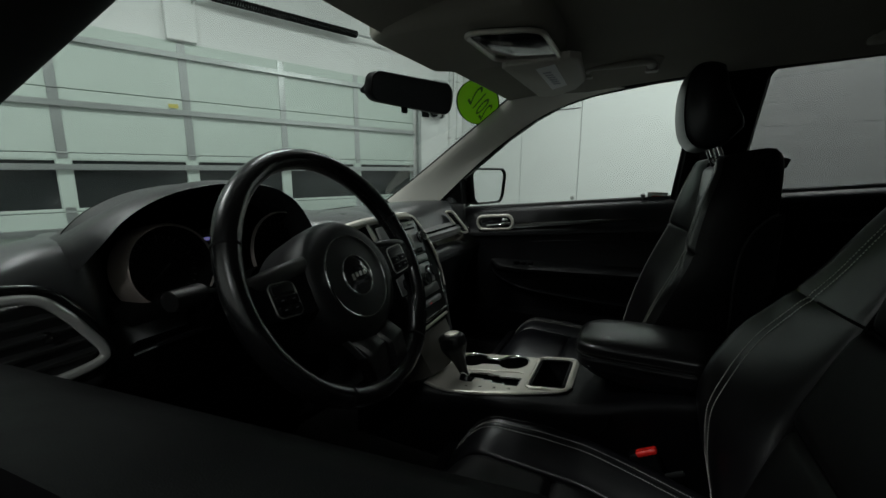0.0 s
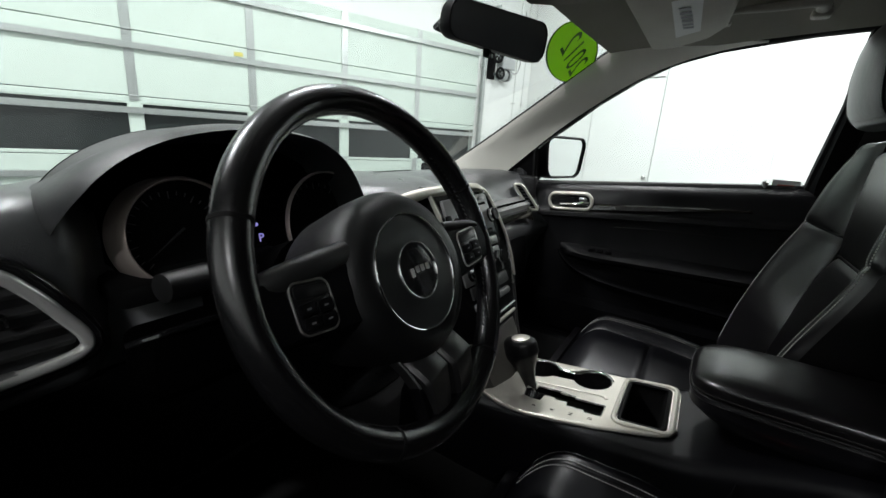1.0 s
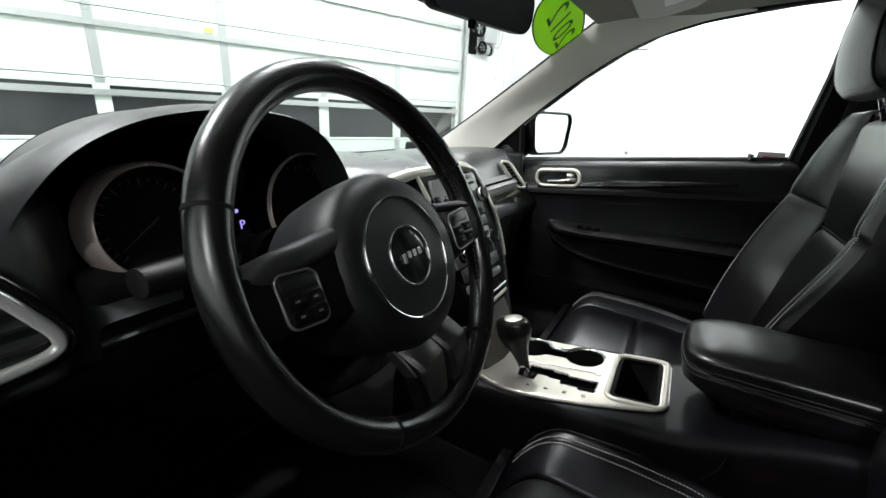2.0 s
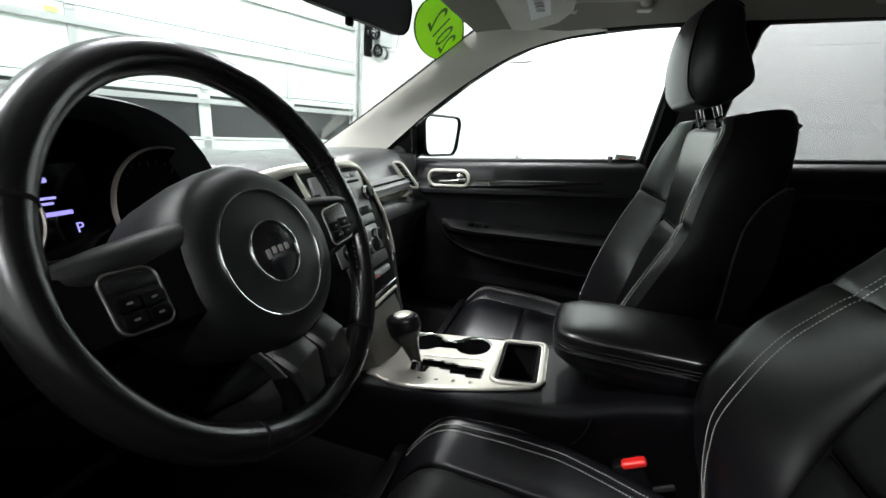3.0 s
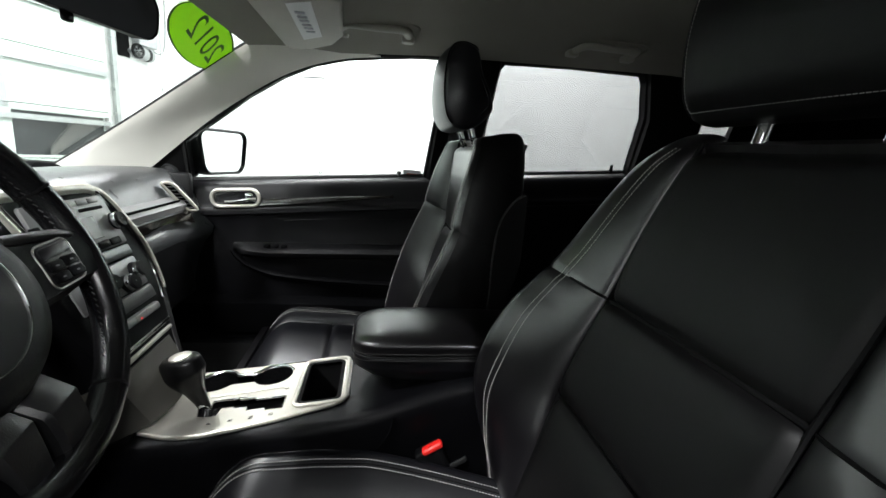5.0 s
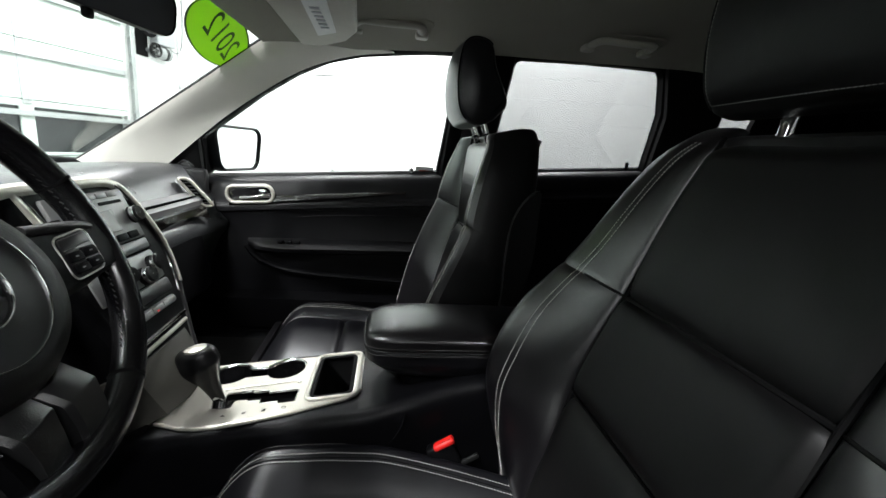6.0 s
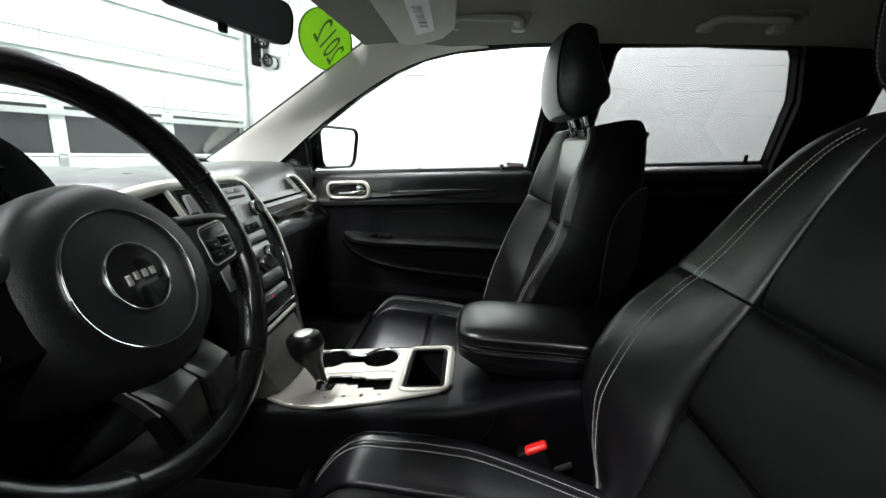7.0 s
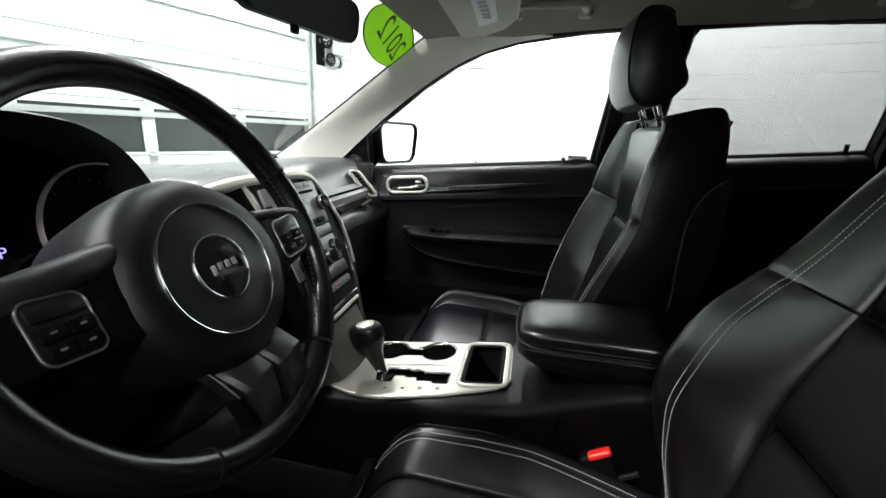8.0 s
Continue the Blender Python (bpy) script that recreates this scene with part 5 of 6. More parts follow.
def spoke(points, width, depth, name, mat, into_parent, label=""):
    rows = []
    for (a, b, d), w in zip(points, width):
        rows.append((Vector((a, b, d)), w))
    out = []
    n = len(rows)
    for k in range(n):
        c, w = rows[k]
        e = (rows[min(k + 1, n - 1)][0] - rows[max(k - 1, 0)][0])
        side = Vector((-e.y, e.x, 0)).normalized()
        sec = []
        for u, dz in ((-1, -0.5), (-1.0, 0.2), (-0.8, 0.5), (0, 0.58), (0.8, 0.5), (1.0, 0.2), (1, -0.5)):
            p = c + side * (u * w / 2)
            sec.append(wp(p.x, p.y, c.z + dz * depth))
        out.append(sec)
    return part(name, grid(out, closed_u=True, caps=True), mat, into_parent, label)


for sgn in (-1, 1):
    spoke([(sgn * 0.070, -0.012, 0.004), (sgn * 0.115, -0.012, 0.002), (sgn * 0.145, -0.010, 0.0), (sgn * 0.172, -0.008, 0.0)], [0.070, 0.062, 0.056, 0.058], 0.026, "spoke", HARD_BLACK, wheel)
    cap_r = 0.0115 if sgn < 0 else 0.0058
    part("spoke_cap", tube(smooth_path([wp(sgn * 0.078, 0.022, 0.010), wp(sgn * 0.110, 0.019, 0.0125), wp(sgn * 0.140, 0.016, 0.011), wp(sgn * 0.164, 0.012, 0.004)], 14), cap_r, 0.0085, n=14, up=WN), SPOKE_GREY, wheel, "satin black cap along the spoke")
    pc = (-0.131, -0.0125) if sgn < 0 else (0.119, -0.0115)
    pw, ph = (0.037, 0.042) if sgn < 0 else (0.046, 0.044)
    pts = [(a + pc[0], b + pc[1]) for a, b in [(x * (1 - 0.12 * sgn * 0), y + sgn * 0.08 * x) for x, y in rounded(pw, ph, 0.008, 5)]]
    pad = part("button_pad", plate([wp(a, b, 0.010) for a, b in pts], WN * 0.008, 0.002, 2), PAD_BLACK, wheel, "black steering wheel button pad")
    part("pad_frame", tube([wp(a, b, 0.0175) for a, b in pts], 0.0010, n=6, closed=True), SATIN_DARK, pad)
    part("blank_cover", plate([wp(pc[0] + a, pc[1] + ph * 0.30 + b + sgn * 0.08 * a, 0.0178) for a, b in rounded(pw * 0.86, ph * 0.26, 0.003, 3)], WN * 0.002, 0.001, 2), PAD_BLACK, pad)
    for i in range(2):
        for j in range(2):
            o = (pc[0] + pw * (-0.22 + 0.44 * j), pc[1] - ph * (0.02 + 0.27 * i))
            button = part("button", plate([wp(o[0] + a, o[1] + b + sgn * 0.08 * (o[0] - pc[0]), 0.0178) for a, b in rounded(pw * 0.41, ph * 0.24, 0.0025, 3)], WN * 0.0035, 0.001, 2), HARD_BLACK, pad)
            part("button_mark", plate([wp(o[0] + a, o[1] + b + sgn * 0.08 * (o[0] - pc[0]), 0.0214) for a, b in rounded(0.0042, 0.0016, 0.0005, 1)], WN * 0.0003), material("dim_mark", (0.09, 0.09, 0.095), 0.6), pad, smooth=False)
# lower twin spoke: each half slopes up from behind the hub, then turns down to the rim
for x0, w0, w1 in ((-0.020, 0.044, 0.036), (0.0285, 0.044, 0.040)):
    spoke([(x0, -0.078, -0.020), (x0 + 0.002, -0.100, -0.002), (x0 + 0.004, -0.119, 0.011), (x0 + 0.005, -0.122, 0.011), (x0 + 0.010, -0.145, 0.004), (x0 + 0.016, -0.172, -0.008)], [w0, w0, w0 - 0.002, w0 - 0.002, w1, w1], 0.016, "lower_spoke", SPOKE_GREY, wheel)
spoke([(-0.049, -0.086, -0.008), (-0.046, -0.105, 0.002), (-0.043, -0.124, 0.008)], [0.004, 0.004, 0.003], 0.012, "spoke_edge", SPOKE_GREY, wheel)
spoke([(-0.043, -0.122, 0.006), (-0.036, -0.142, 0.002), (-0.026, -0.166, -0.006)], [0.006, 0.010, 0.016], 0.014, "spoke_web", HARD_BLACK, wheel)

# ---- centre console ----
def kz(y):
    return 0.757 - 0.14 * (y + 0.355)


def kp(x, y, d=0.0):
    return Vector((x, y, kz(y) + d))


console = thing("centre_console", "black centre console with satin champagne shifter panel", "centre console", (0, -0.35, 0.47))
LEFT_EDGE = [(-0.040, -0.066), (-0.065, -0.078), (-0.095, -0.092), (-0.122, -0.098), (-0.150, -0.100), (-0.20, -0.095), (-0.253, -0.086), (-0.31, -0.072), (-0.340, -0.064), (-0.354, -0.055), (-0.362, -0.040)]
RIGHT_EDGE = [(-0.036, 0.100), (-0.10, 0.101), (-0.20, 0.099), (-0.27, 0.096), (-0.345, 0.093), (-0.362, 0.080)]


def edge_x(table, y):
    return lerp_table([(a, b) for a, b in reversed(table)], y)


rows = []
for k in range(165):
    y = 0.10 - 0.82 * k / 164
    top = kz(y) - 0.004
    ease = min(1.0, max(0.0, (-y - 0.36) / 0.20))
    ease = ease * ease * (3 - 2 * ease)
    hw = 0.128 - 0.034 * ease
    hl = 0.112 - 0.020 * ease
    lift = 0.022 * ease
    sink = 0.095 if -0.352 < y < -0.05 else 0.0
    xl, xr = (edge_x(LEFT_EDGE, y) + 0.005, edge_x(RIGHT_EDGE, y) - 0.005) if -0.362 < y < -0.05 else (-hl + 0.024, hw - 0.034)
    rows.append([Vector((-hl - 0.002, y, 0.50)), Vector((-hl - 0.001, y, top - 0.110 + lift)), Vector((-hl, y, top - 0.062 + lift)), Vector((-hl + 0.001, y, top - 0.030 + lift)), Vector((-hl + 0.003, y, top - 0.014 + lift)), Vector((-hl + 0.008, y, top - 0.005 + lift)), Vector((min(-hl + 0.014, xl - 0.006), y, top - 0.001 + lift)), Vector((xl - 0.004, y, top + lift)), Vector((xl, y, top + lift - sink)), Vector((0, y, top + lift - sink)), Vector((xr, y, top + lift - sink)), Vector((xr + 0.004, y, top + lift)), Vector((hw - 0.010, y, top - 0.008 + lift)), Vector((hw + 0.004, y, top - 0.030 + lift)), Vector((hw + 0.014, y, top - 0.085 + lift)), Vector((hw + 0.018, y, 0.50))])
part("console_body", grid(rows, thick=-0.004, caps=False), CONSOLE_BLACK, console, flat_angle=50)
part("side_seam", tube(smooth_path([(-0.108, -0.436, 0.762), (-0.110, -0.430, 0.735), (-0.1115, -0.408, 0.705), (-0.1125, -0.370, 0.690), (-0.1135, -0.300, 0.683), (-0.1135, -0.10, 0.668)], 30), 0.0016, n=6), HARD_BLACK, console)
# Panel: outline with holes left for cups, gate and tray by building it of strips.
def in_tray(x, y):
    return max(abs(x - 0.014) / 0.065, abs(y + 0.315) / 0.031)


def in_cups(x, y):
    d = min(math.hypot(x - 0.0555, y + 0.220) / 0.034, math.hypot(x - 0.0570, y + 0.121) / 0.034)
    return min(d, 1e9 if not (-0.20 < y < -0.14) else abs(x - 0.0535) / 0.0145)


def gate_sides(y):
    """The stepped sides of the shift gate."""
    low = -0.055 if y > -0.158 else -0.035 if y > -0.178 else -0.040 if y > -0.200 else -0.050 if y > -0.230 else -0.0555
    high = -0.0095 if y > -0.180 else -0.0145 if y > -0.208 else -0.0205
    return low, high


def in_gate(x, y):
    if not -0.258 < y < -0.138:
        return 9
    low, high = gate_sides(y)
    return abs(x - (low + high) / 2) / ((high - low) / 2)


NY, NX = 200, 130
bm = bmesh.new()
grid_v = {}
for j in range(NY + 1):
    y = -0.037 - 0.326 * j / NY
    xl, xr = edge_x(LEFT_EDGE, y), edge_x(RIGHT_EDGE, y)
    for i in range(NX + 1):
        x = xl + (xr - xl) * i / NX
        e = min(x - xl, xr - x)
        dip = -0.006 * max(0, 1 - e / 0.006) ** 2
        hump = 0.0
        if y > -0.16:
            hump = -0.003 * math.exp(-(((x + 0.055) / 0.030) ** 2 + ((y + 0.105) / 0.032) ** 2))
        grid_v[i, j] = bm.verts.new(kp(x, y, 0.004 + dip + hump))
for j in range(NY):
    for i in range(NX):
        c = (grid_v[i, j].co + grid_v[i + 1, j + 1].co) / 2
        if in_tray(c.x, c.y) < 1 or in_cups(c.x, c.y) < 1 or in_gate(c.x, c.y) < 1:
            continue
        bm.faces.new((grid_v[i, j], grid_v[i + 1, j], grid_v[i + 1, j + 1], grid_v[i, j + 1]))
for v in [v for v in bm.verts if not v.link_faces]:
    bm.verts.remove(v)
bmesh.ops.smooth_vert(bm, verts=[v for v in bm.verts if v.is_boundary], factor=0.5, use_axis_x=True, use_axis_y=True, use_axis_z=False)
bmesh.ops.recalc_face_normals(bm, faces=bm.faces[:])
bmesh.ops.solidify(bm, geom=bm.faces[:], thickness=0.003)
panel = part("shifter_panel", bm, SATIN, console, "satin champagne shifter panel")
# raised divider rib between cups and gate
part("panel_rib", tube(smooth_path([kp(0.003, -0.130, 0.004), kp(0.006, -0.20, 0.004), kp(0.007, -0.245, 0.004), kp(0.000, -0.256, 0.003)], 16), 0.004, 0.003, n=8), SATIN, panel)
part("panel_lip", tube([kp(a, b, 0.003) for b, a in LEFT_EDGE], 0.0035, n=8), SATIN, panel)
# tray
bm = tube([kp(0.014 + a, -0.315 + b, 0.004) for a, b in rounded(0.131, 0.064, 0.010, 5)], 0.0035, 0.003, n=8, closed=True)
tray = part("tray_rim", bm, MATTE_BLACK, console)
rows = [[kp(0.014 + a * k, -0.315 + b * k, d) for a, b in rounded(0.130, 0.063, 0.010, 5)] for k, d in ((1, 0.002), (0.96, -0.085), (0.92, -0.088), (0.5, -0.089), (0.02, -0.089))]
part("tray_well", grid(rows, closed_u=True), MATTE_BLACK, console)
part("tray_surround", tube([kp(0.014 + a, -0.316 + b, 0.005) for a, b in rounded(0.148, 0.082, 0.014, 5)], 0.0045, 0.004, n=8, closed=True), SATIN, console)
# cup holders: two round wells joined by a neck, with a bright rim along the far side
CUPS = ((0.0555, -0.220), (0.0570, -0.121))
for cx, cy in CUPS:
    rows = [[kp(cx, cy, d) + Vector((math.cos(t), math.sin(t), 0)) * r for t in [2 * math.pi * i / 40 for i in range(40)]] for r, d in ((0.0345, 0.001), (0.0335, -0.012), (0.032, -0.068), (0.030, -0.071), (0.001, -0.071))]
    cup = part("cup_well", grid(rows, closed_u=True), GLOSS_BLACK, console, "deep black cup holder")
    part("cup_mat", disc(kp(cx, cy, -0.066), Vector((1, 0, 0)), Vector((0, 1, 0)), 0.029, 0.001, n=32, rings=2), material("blue_grey_rubber", (0.010, 0.013, 0.022), 0.35), cup)
    part("cup_tab", rbox(kp(cx - 0.030, cy + 0.006, -0.004), (0.004, 0.018, 0.007), 0.001, 2), SATIN_GREY, cup)
rim_line = [kp(CUPS[0][0], CUPS[0][1], 0.003) + Vector((math.cos(t), math.sin(t), -0.14 * math.sin(t))) * 0.0345 for t in [radians(-80 + 135 * i / 24) for i in range(25)]]
rim_line += [kp(0.0685, -0.182, 0.003), kp(0.0680, -0.170, 0.003), kp(0.0685, -0.158, 0.003)]
rim_line += [kp(CUPS[1][0], CUPS[1][1], 0.003) + Vector((math.cos(t), math.sin(t), -0.14 * math.sin(t))) * 0.0345 for t in [radians(-60 + 150 * i / 24) for i in range(25)]]
part("cup_rim", tube(smooth_path(rim_line, 90), 0.0042, 0.0036, n=10), CHROME, console, "chrome rim along the cup holders")
part("cup_neck", rbox(kp(0.0535, -0.1705, -0.016), (0.031, 0.040, 0.006), 0.002, 2), GLOSS_BLACK, console)
# gate and lever
bm = plate([kp(a, b, -0.012) for a, b in ((-0.060, -0.134), (-0.006, -0.134), (-0.006, -0.270), (-0.060, -0.270))], (0, 0, -0.002))
part("gate_slot", bm, GLOSS_BLACK, console, smooth=False)
ys = [-0.1385, -0.157, -0.159, -0.177, -0.179, -0.1990, -0.201, -0.2065, -0.2095, -0.229, -0.231, -0.2575]
loop = [kp(gate_sides(y)[0], y, 0.0035) for y in ys] + [kp(gate_sides(y)[1], y, 0.0035) for y in reversed(ys)]
part("gate_edge", tube(loop, 0.0011, n=6, closed=True), CHROME, console, "thin bright edge of the shift gate")
for k, letter in enumerate("PRND"):
    m = frame_matrix(kp(-0.0745 + 0.0015 * k, -0.154 - 0.030 * k, 0.0046), Vector((1, 0, 0)), Vector((0, 1, -0.14)).normalized())
    part("gate_letter", text_mesh(letter, 0.0095, m, 0.0002), MATTE_BLACK, console, smooth=False)
shifter = thing("gear_lever", "black gear lever with bright cap", "gear lever", kp(-0.035, -0.14, 0))
base, tip = kp(-0.034, -0.139, -0.004), Vector((-0.036, -0.106, 0.800))
part("lever_shaft", tube([base, base.lerp(tip, 0.3)], 0.009, n=14), CHROME, shifter)
stations = smooth_path([base.lerp(tip, 0.12), base.lerp(tip, 0.35), base.lerp(tip, 0.6), base.lerp(tip, 0.8), tip, tip + Vector((0.001, 0.006, 0.020)), tip + Vector((0.001, 0.008, 0.028))], 26)
radii = [(0, 0.0075), (0.17, 0.0105), (0.34, 0.0150), (0.5, 0.0225), (0.66, 0.0295), (0.83, 0.027), (0.93, 0.020), (1.0, 0.010)]
part("lever_knob", tube(stations, lambda f: lerp_table(radii, f) * 0.92, lambda f: lerp_table(radii, f) * 1.12, n=20, up=(0, 1, 0.2)), material("lever_leather", (0.004, 0.004, 0.0043), 0.34, grain=0.05, grain_size=900, spec=0.32), shifter)
part("knob_badge", disc(tip + Vector((-0.002, 0.004, 0.0290)), Vector((1, 0, 0)), Vector((0, 0.97, -0.2)).normalized(), 0.016, 0.003, 0.003, n=24, rings=3), SATIN, shifter, "bright badge on the knob")
part("lever_boot", tube([kp(-0.040, -0.139, -0.004), kp(-0.034, -0.139, 0.006)], 0.016, n=14), GLOSS_BLACK, shifter)
part("foot_chrome", tube([kp(0.066, -0.018, 0.018), kp(0.030, -0.034, 0.010)], 0.004, n=8), CHROME, console)

# armrest
armrest = thing("armrest", "black padded leather armrest on the centre console", "armrest", (0, -0.55, 0.75))
AC = Vector((0.011, -0.541, 0.0))
bm = pillow((0, 0, 0), (0.084, 0.176, 0.022), 5.0, 30)
for v in bm.verts:
    if v.co.z < 0:
        v.co.z *= 0.4
    v.co.z += 0.007 * (1 - (v.co.x / 0.09) ** 2) * (1 - (v.co.y / 0.19) ** 4) - 0.006 * max(0.0, (v.co.y - 0.10) / 0.08) ** 2
bm.transform(Matrix.Translation((AC.x, AC.y, 0.851)))
part("lid_pad", bm, ARM_LEATHER, armrest)
bm = pillow((0, 0, 0), (0.083, 0.174, 0.032), 5.5, 26)
for v in bm.verts:
    low = max(0.0, -v.co.z / 0.032)
    v.co.x *= 1 - 0.12 * low
    v.co.y -= 0.045 * low * (1 if v.co.y > 0 else 0.2)
bm.transform(Matrix.Translation((AC.x, AC.y, 0.821)))
part("box_side", bm, CUSHION_LEATHER, armrest)
line = smooth_path([(AC.x + 0.074, AC.y + 0.168, 0.846), (AC.x + 0.03, AC.y + 0.1765, 0.846), (AC.x - 0.045, AC.y + 0.1760, 0.846), (AC.x - 0.074, AC.y + 0.165, 0.846), (AC.x - 0.0840, AC.y + 0.130, 0.846), (AC.x - 0.0855, AC.y, 0.847), (AC.x - 0.0855, AC.y - 0.13, 0.848)], 80)
part("lid_piping", tube(line, 0.0014, n=6), SOFT_BLACK, armrest)
for off in (0.006, -0.006):
    thread = stitch_line([Vector(p) + Vector((0, 0.0006, off)) for p in line], r=0.0005)
    tagged(part("pad_stitching", thread, DARK_THREAD, armrest), kind="stuff")
part("box_neck", rbox((AC.x, -0.565, 0.775), (0.13, 0.27, 0.07), 0.02, 2), HARD_BLACK, armrest)


# ---- seats ----
def bulge(u, v, pu=6.0, pv=8.0):
    return max(0.0, (1 - abs(2 * u - 1) ** pu)) ** 0.5 * max(0.0, (1 - abs(2 * v - 1) ** pv)) ** 0.5


def car_seat(x0, shift, label, recline=14.6, split=True, zc=0.664, seam_in=0.024, bend=0.20, roll=0.062, head=(0.0, 0.0, 0.115), back_d=0.094, top_h=0.487, cush=0.0, rise=0.018, boxy=False, flat_cushion=True, wing=((-0.10, 0.072), (0.0, 0.076), (0.12, 0.072), (0.25, 0.056), (0.36, 0.040), (0.46, 0.020))):
    seat = thing("bucket_seat", label, "seat", (x0, -0.4 + shift, 0.465), group="front seats")
    r = radians(recline)
    U, F, X = Vector((0, -math.sin(r), math.cos(r))), Vector((0, math.cos(r), math.sin(r))), Vector((1, 0, 0))
    P0 = Vector((x0, -0.532 + shift, 0.75))

    def b(s, h, d):
        return P0 + X * s + U * h + F * (d + bend * max(0.0, h - 0.25))

    TOPH = top_h

    def half(h):
        """Half-width to the bolster's outer side, by height up the back."""
        return curve_table([(-0.10, 0.240), (0.0, 0.256), (0.10, 0.264), (0.22, 0.270), (0.32, 0.252), (0.40, 0.238), (0.45, 0.222), (0.49, 0.198)], h)

    def groove(h):
        return curve_table([(-0.10, 0.096), (0.04, 0.116), (0.12, 0.135), (0.27, 0.136), (0.40, 0.134), (0.48, 0.122)], h)

    def ridge(h):
        return curve_table(wing, h)

    def section(h, k):
        """Bolster's cross-section as (across, proud) pairs from the groove outwards."""
        g, w, rd = groove(h), half(h), ridge(h)
        up = max(rd, 0.0) * k
        low = min(rd, 0.0)
        sec = [(g - 0.001, -0.026 + low), (g + 0.001, -0.012 + low), (g + 0.006, -0.004 + 0.06 * up + low), (g + (w - g) * 0.22, 0.001 + 0.27 * up + low), (g + (w - g) * 0.45, 0.003 + 0.54 * up + low), (g + (w - g) * 0.66, 0.003 + 0.78 * up + low), (w - 0.024, up + low), (w - 0.008, up * 0.96 - 0.004 + low), (w + 0.001, up * 0.70 - 0.012 + low), (w + 0.004, up * 0.25 - 0.02 + low), (w + 0.004, -back_d * 0.48 + low), (w - 0.002, -back_d * 0.78 + low), (w - 0.018, -back_d), (w - 0.06, -back_d - 0.006)]
        return smooth_path([(s_, d_, 0) for s_, d_ in sec], 34)

    def crown(h):
        if boxy:
            return max(0.0, 1 - (max(0.0, h - TOPH + 0.030) / 0.0302) ** 2.6) ** 0.5
        return max(0.0, 1 - ((h - TOPH + 0.067) / 0.071) ** 2.4) ** 0.5 if h > TOPH - 0.067 else 1.0

    def rolled(sgn, g, h, top, s_, d_):
        """A place on a bolster, drawn in and back where its top rolls over."""
        if boxy:
            lean = 0.036 * max(0.0, (h - 0.33) / (TOPH - 0.33)) ** 1.5 * min(1.0, max(0.0, (d_ + back_d) / (back_d + 0.02))) ** 1.5
            return b(sgn * (g + (s_ - g) * (0.86 + 0.14 * top)), h - lean, -0.045 + (d_ + 0.045) * (0.72 + 0.28 * top))
        return b(sgn * (g + (s_ - g) * (0.55 + 0.45 * top)), h, -0.05 + (d_ + 0.05) * (0.25 + 0.75 * top))

    # centre panels, upper and lower
    seam_h = 0.270 if split else 0.232
    spans = [("lower_back_panel", -0.09, 0.122), ("middle_back_panel", 0.122, seam_h), ("upper_back_panel", seam_h, TOPH - roll + 0.005)]
    for name, h0, h1 in spans if split else [("lower_back_panel", -0.09, seam_h), spans[2]]:
        rows = []
        for j in range(31):
            v = j / 30
            h = h0 + (h1 - h0) * v
            g = groove(h)
            rows.append([b(-g + 2 * g * i / 36, h, -0.026 + 0.012 * bulge(i / 36, 0.5, 14, 2) + 0.016 * bulge(0.5, v / 2 if h0 > 0.2 else 0.5 + v / 2 if h0 < 0 else v, 2, 7) - (0.045 * max(0.0, (v - 0.84) / 0.16) ** 2 if h0 > 0.2 else 0.0) + 0.003 * (abs(2 * i / 36 - 1) ** 2)) for i in range(37)])
        part(name, grid(rows, thick=0.02), LEATHER_FLAT if flat_cushion else LEATHER, seat)
    # sewn seams sunk round the centre panels
    for sgn in (-1, 1):
        part("panel_seam", tube([b(sgn * (groove(h) - 0.002), h, -0.0085) for h in [-0.085 + (TOPH - roll + 0.085) * j / 40 for j in range(41)]], 0.0034, n=8), MATTE_BLACK, seat)
    for h in (0.122, seam_h) if split else (seam_h,):
        part("cross_seam", tube([b(groove(h) * u, h, -0.0125 + 0.003 * abs(u) ** 2) for u in [-1 + j / 10 for j in range(21)]], 0.0034, n=8), MATTE_BLACK, seat)
    # top roll above the centre panel
    rows = []
    for j in range(11):
        v = j / 10
        rows.append([b(-0.15 + 0.30 * i / 30, TOPH - roll + 0.026 * math.sin(math.pi * v * 0.6), -0.014 - 0.10 * v + 0.012 * math.sin(math.pi * v)) for i in range(31)])
    part("back_top", grid(rows, thick=0.02), LEATHER, seat)
    stitches = None
    for sgn in (-1, 1):
        # bolster in two lengths, meeting at the cross seam
        for name, h0, h1 in (("lower_back_bolster", -0.10, 0.270), ("upper_back_bolster", 0.270, TOPH)):
            rows = []
            n = 40
            for j in range(n + 1):
                v = j / n
                h = h0 + (h1 - h0) * v
                g, top = groove(h), crown(h)
                seam = v if h0 > 0 else 1 - v
                k = 1 - 0.09 * math.exp(-seam * (h1 - h0) / 0.004)
                line = section(h, k)
                rows.append([rolled(sgn, g, h, top, p.x, p.y) for p in line])
            part(name, grid([row[:20] for row in rows]), LEATHER, seat, flat_angle=70)
            part(name + "_side", grid([row[19:] for row in rows]), LEATHER_SIDE, seat, flat_angle=70)
        # tuck where the two lengths meet
        h = 0.270
        tuck = [p for p in section(h, 0.91) if p.x < half(h) - (0.030 if boxy else 0.050)]
        part("bolster_tuck", tube([rolled(sgn, groove(h), h, 1.0, p.x, p.y - 0.0004) for p in tuck[1:]], 0.0016, 0.0022, n=6), MATTE_BLACK, seat)
        # double seam along the bolster's edge
        for off in (0.000, 0.0085):
            line = []
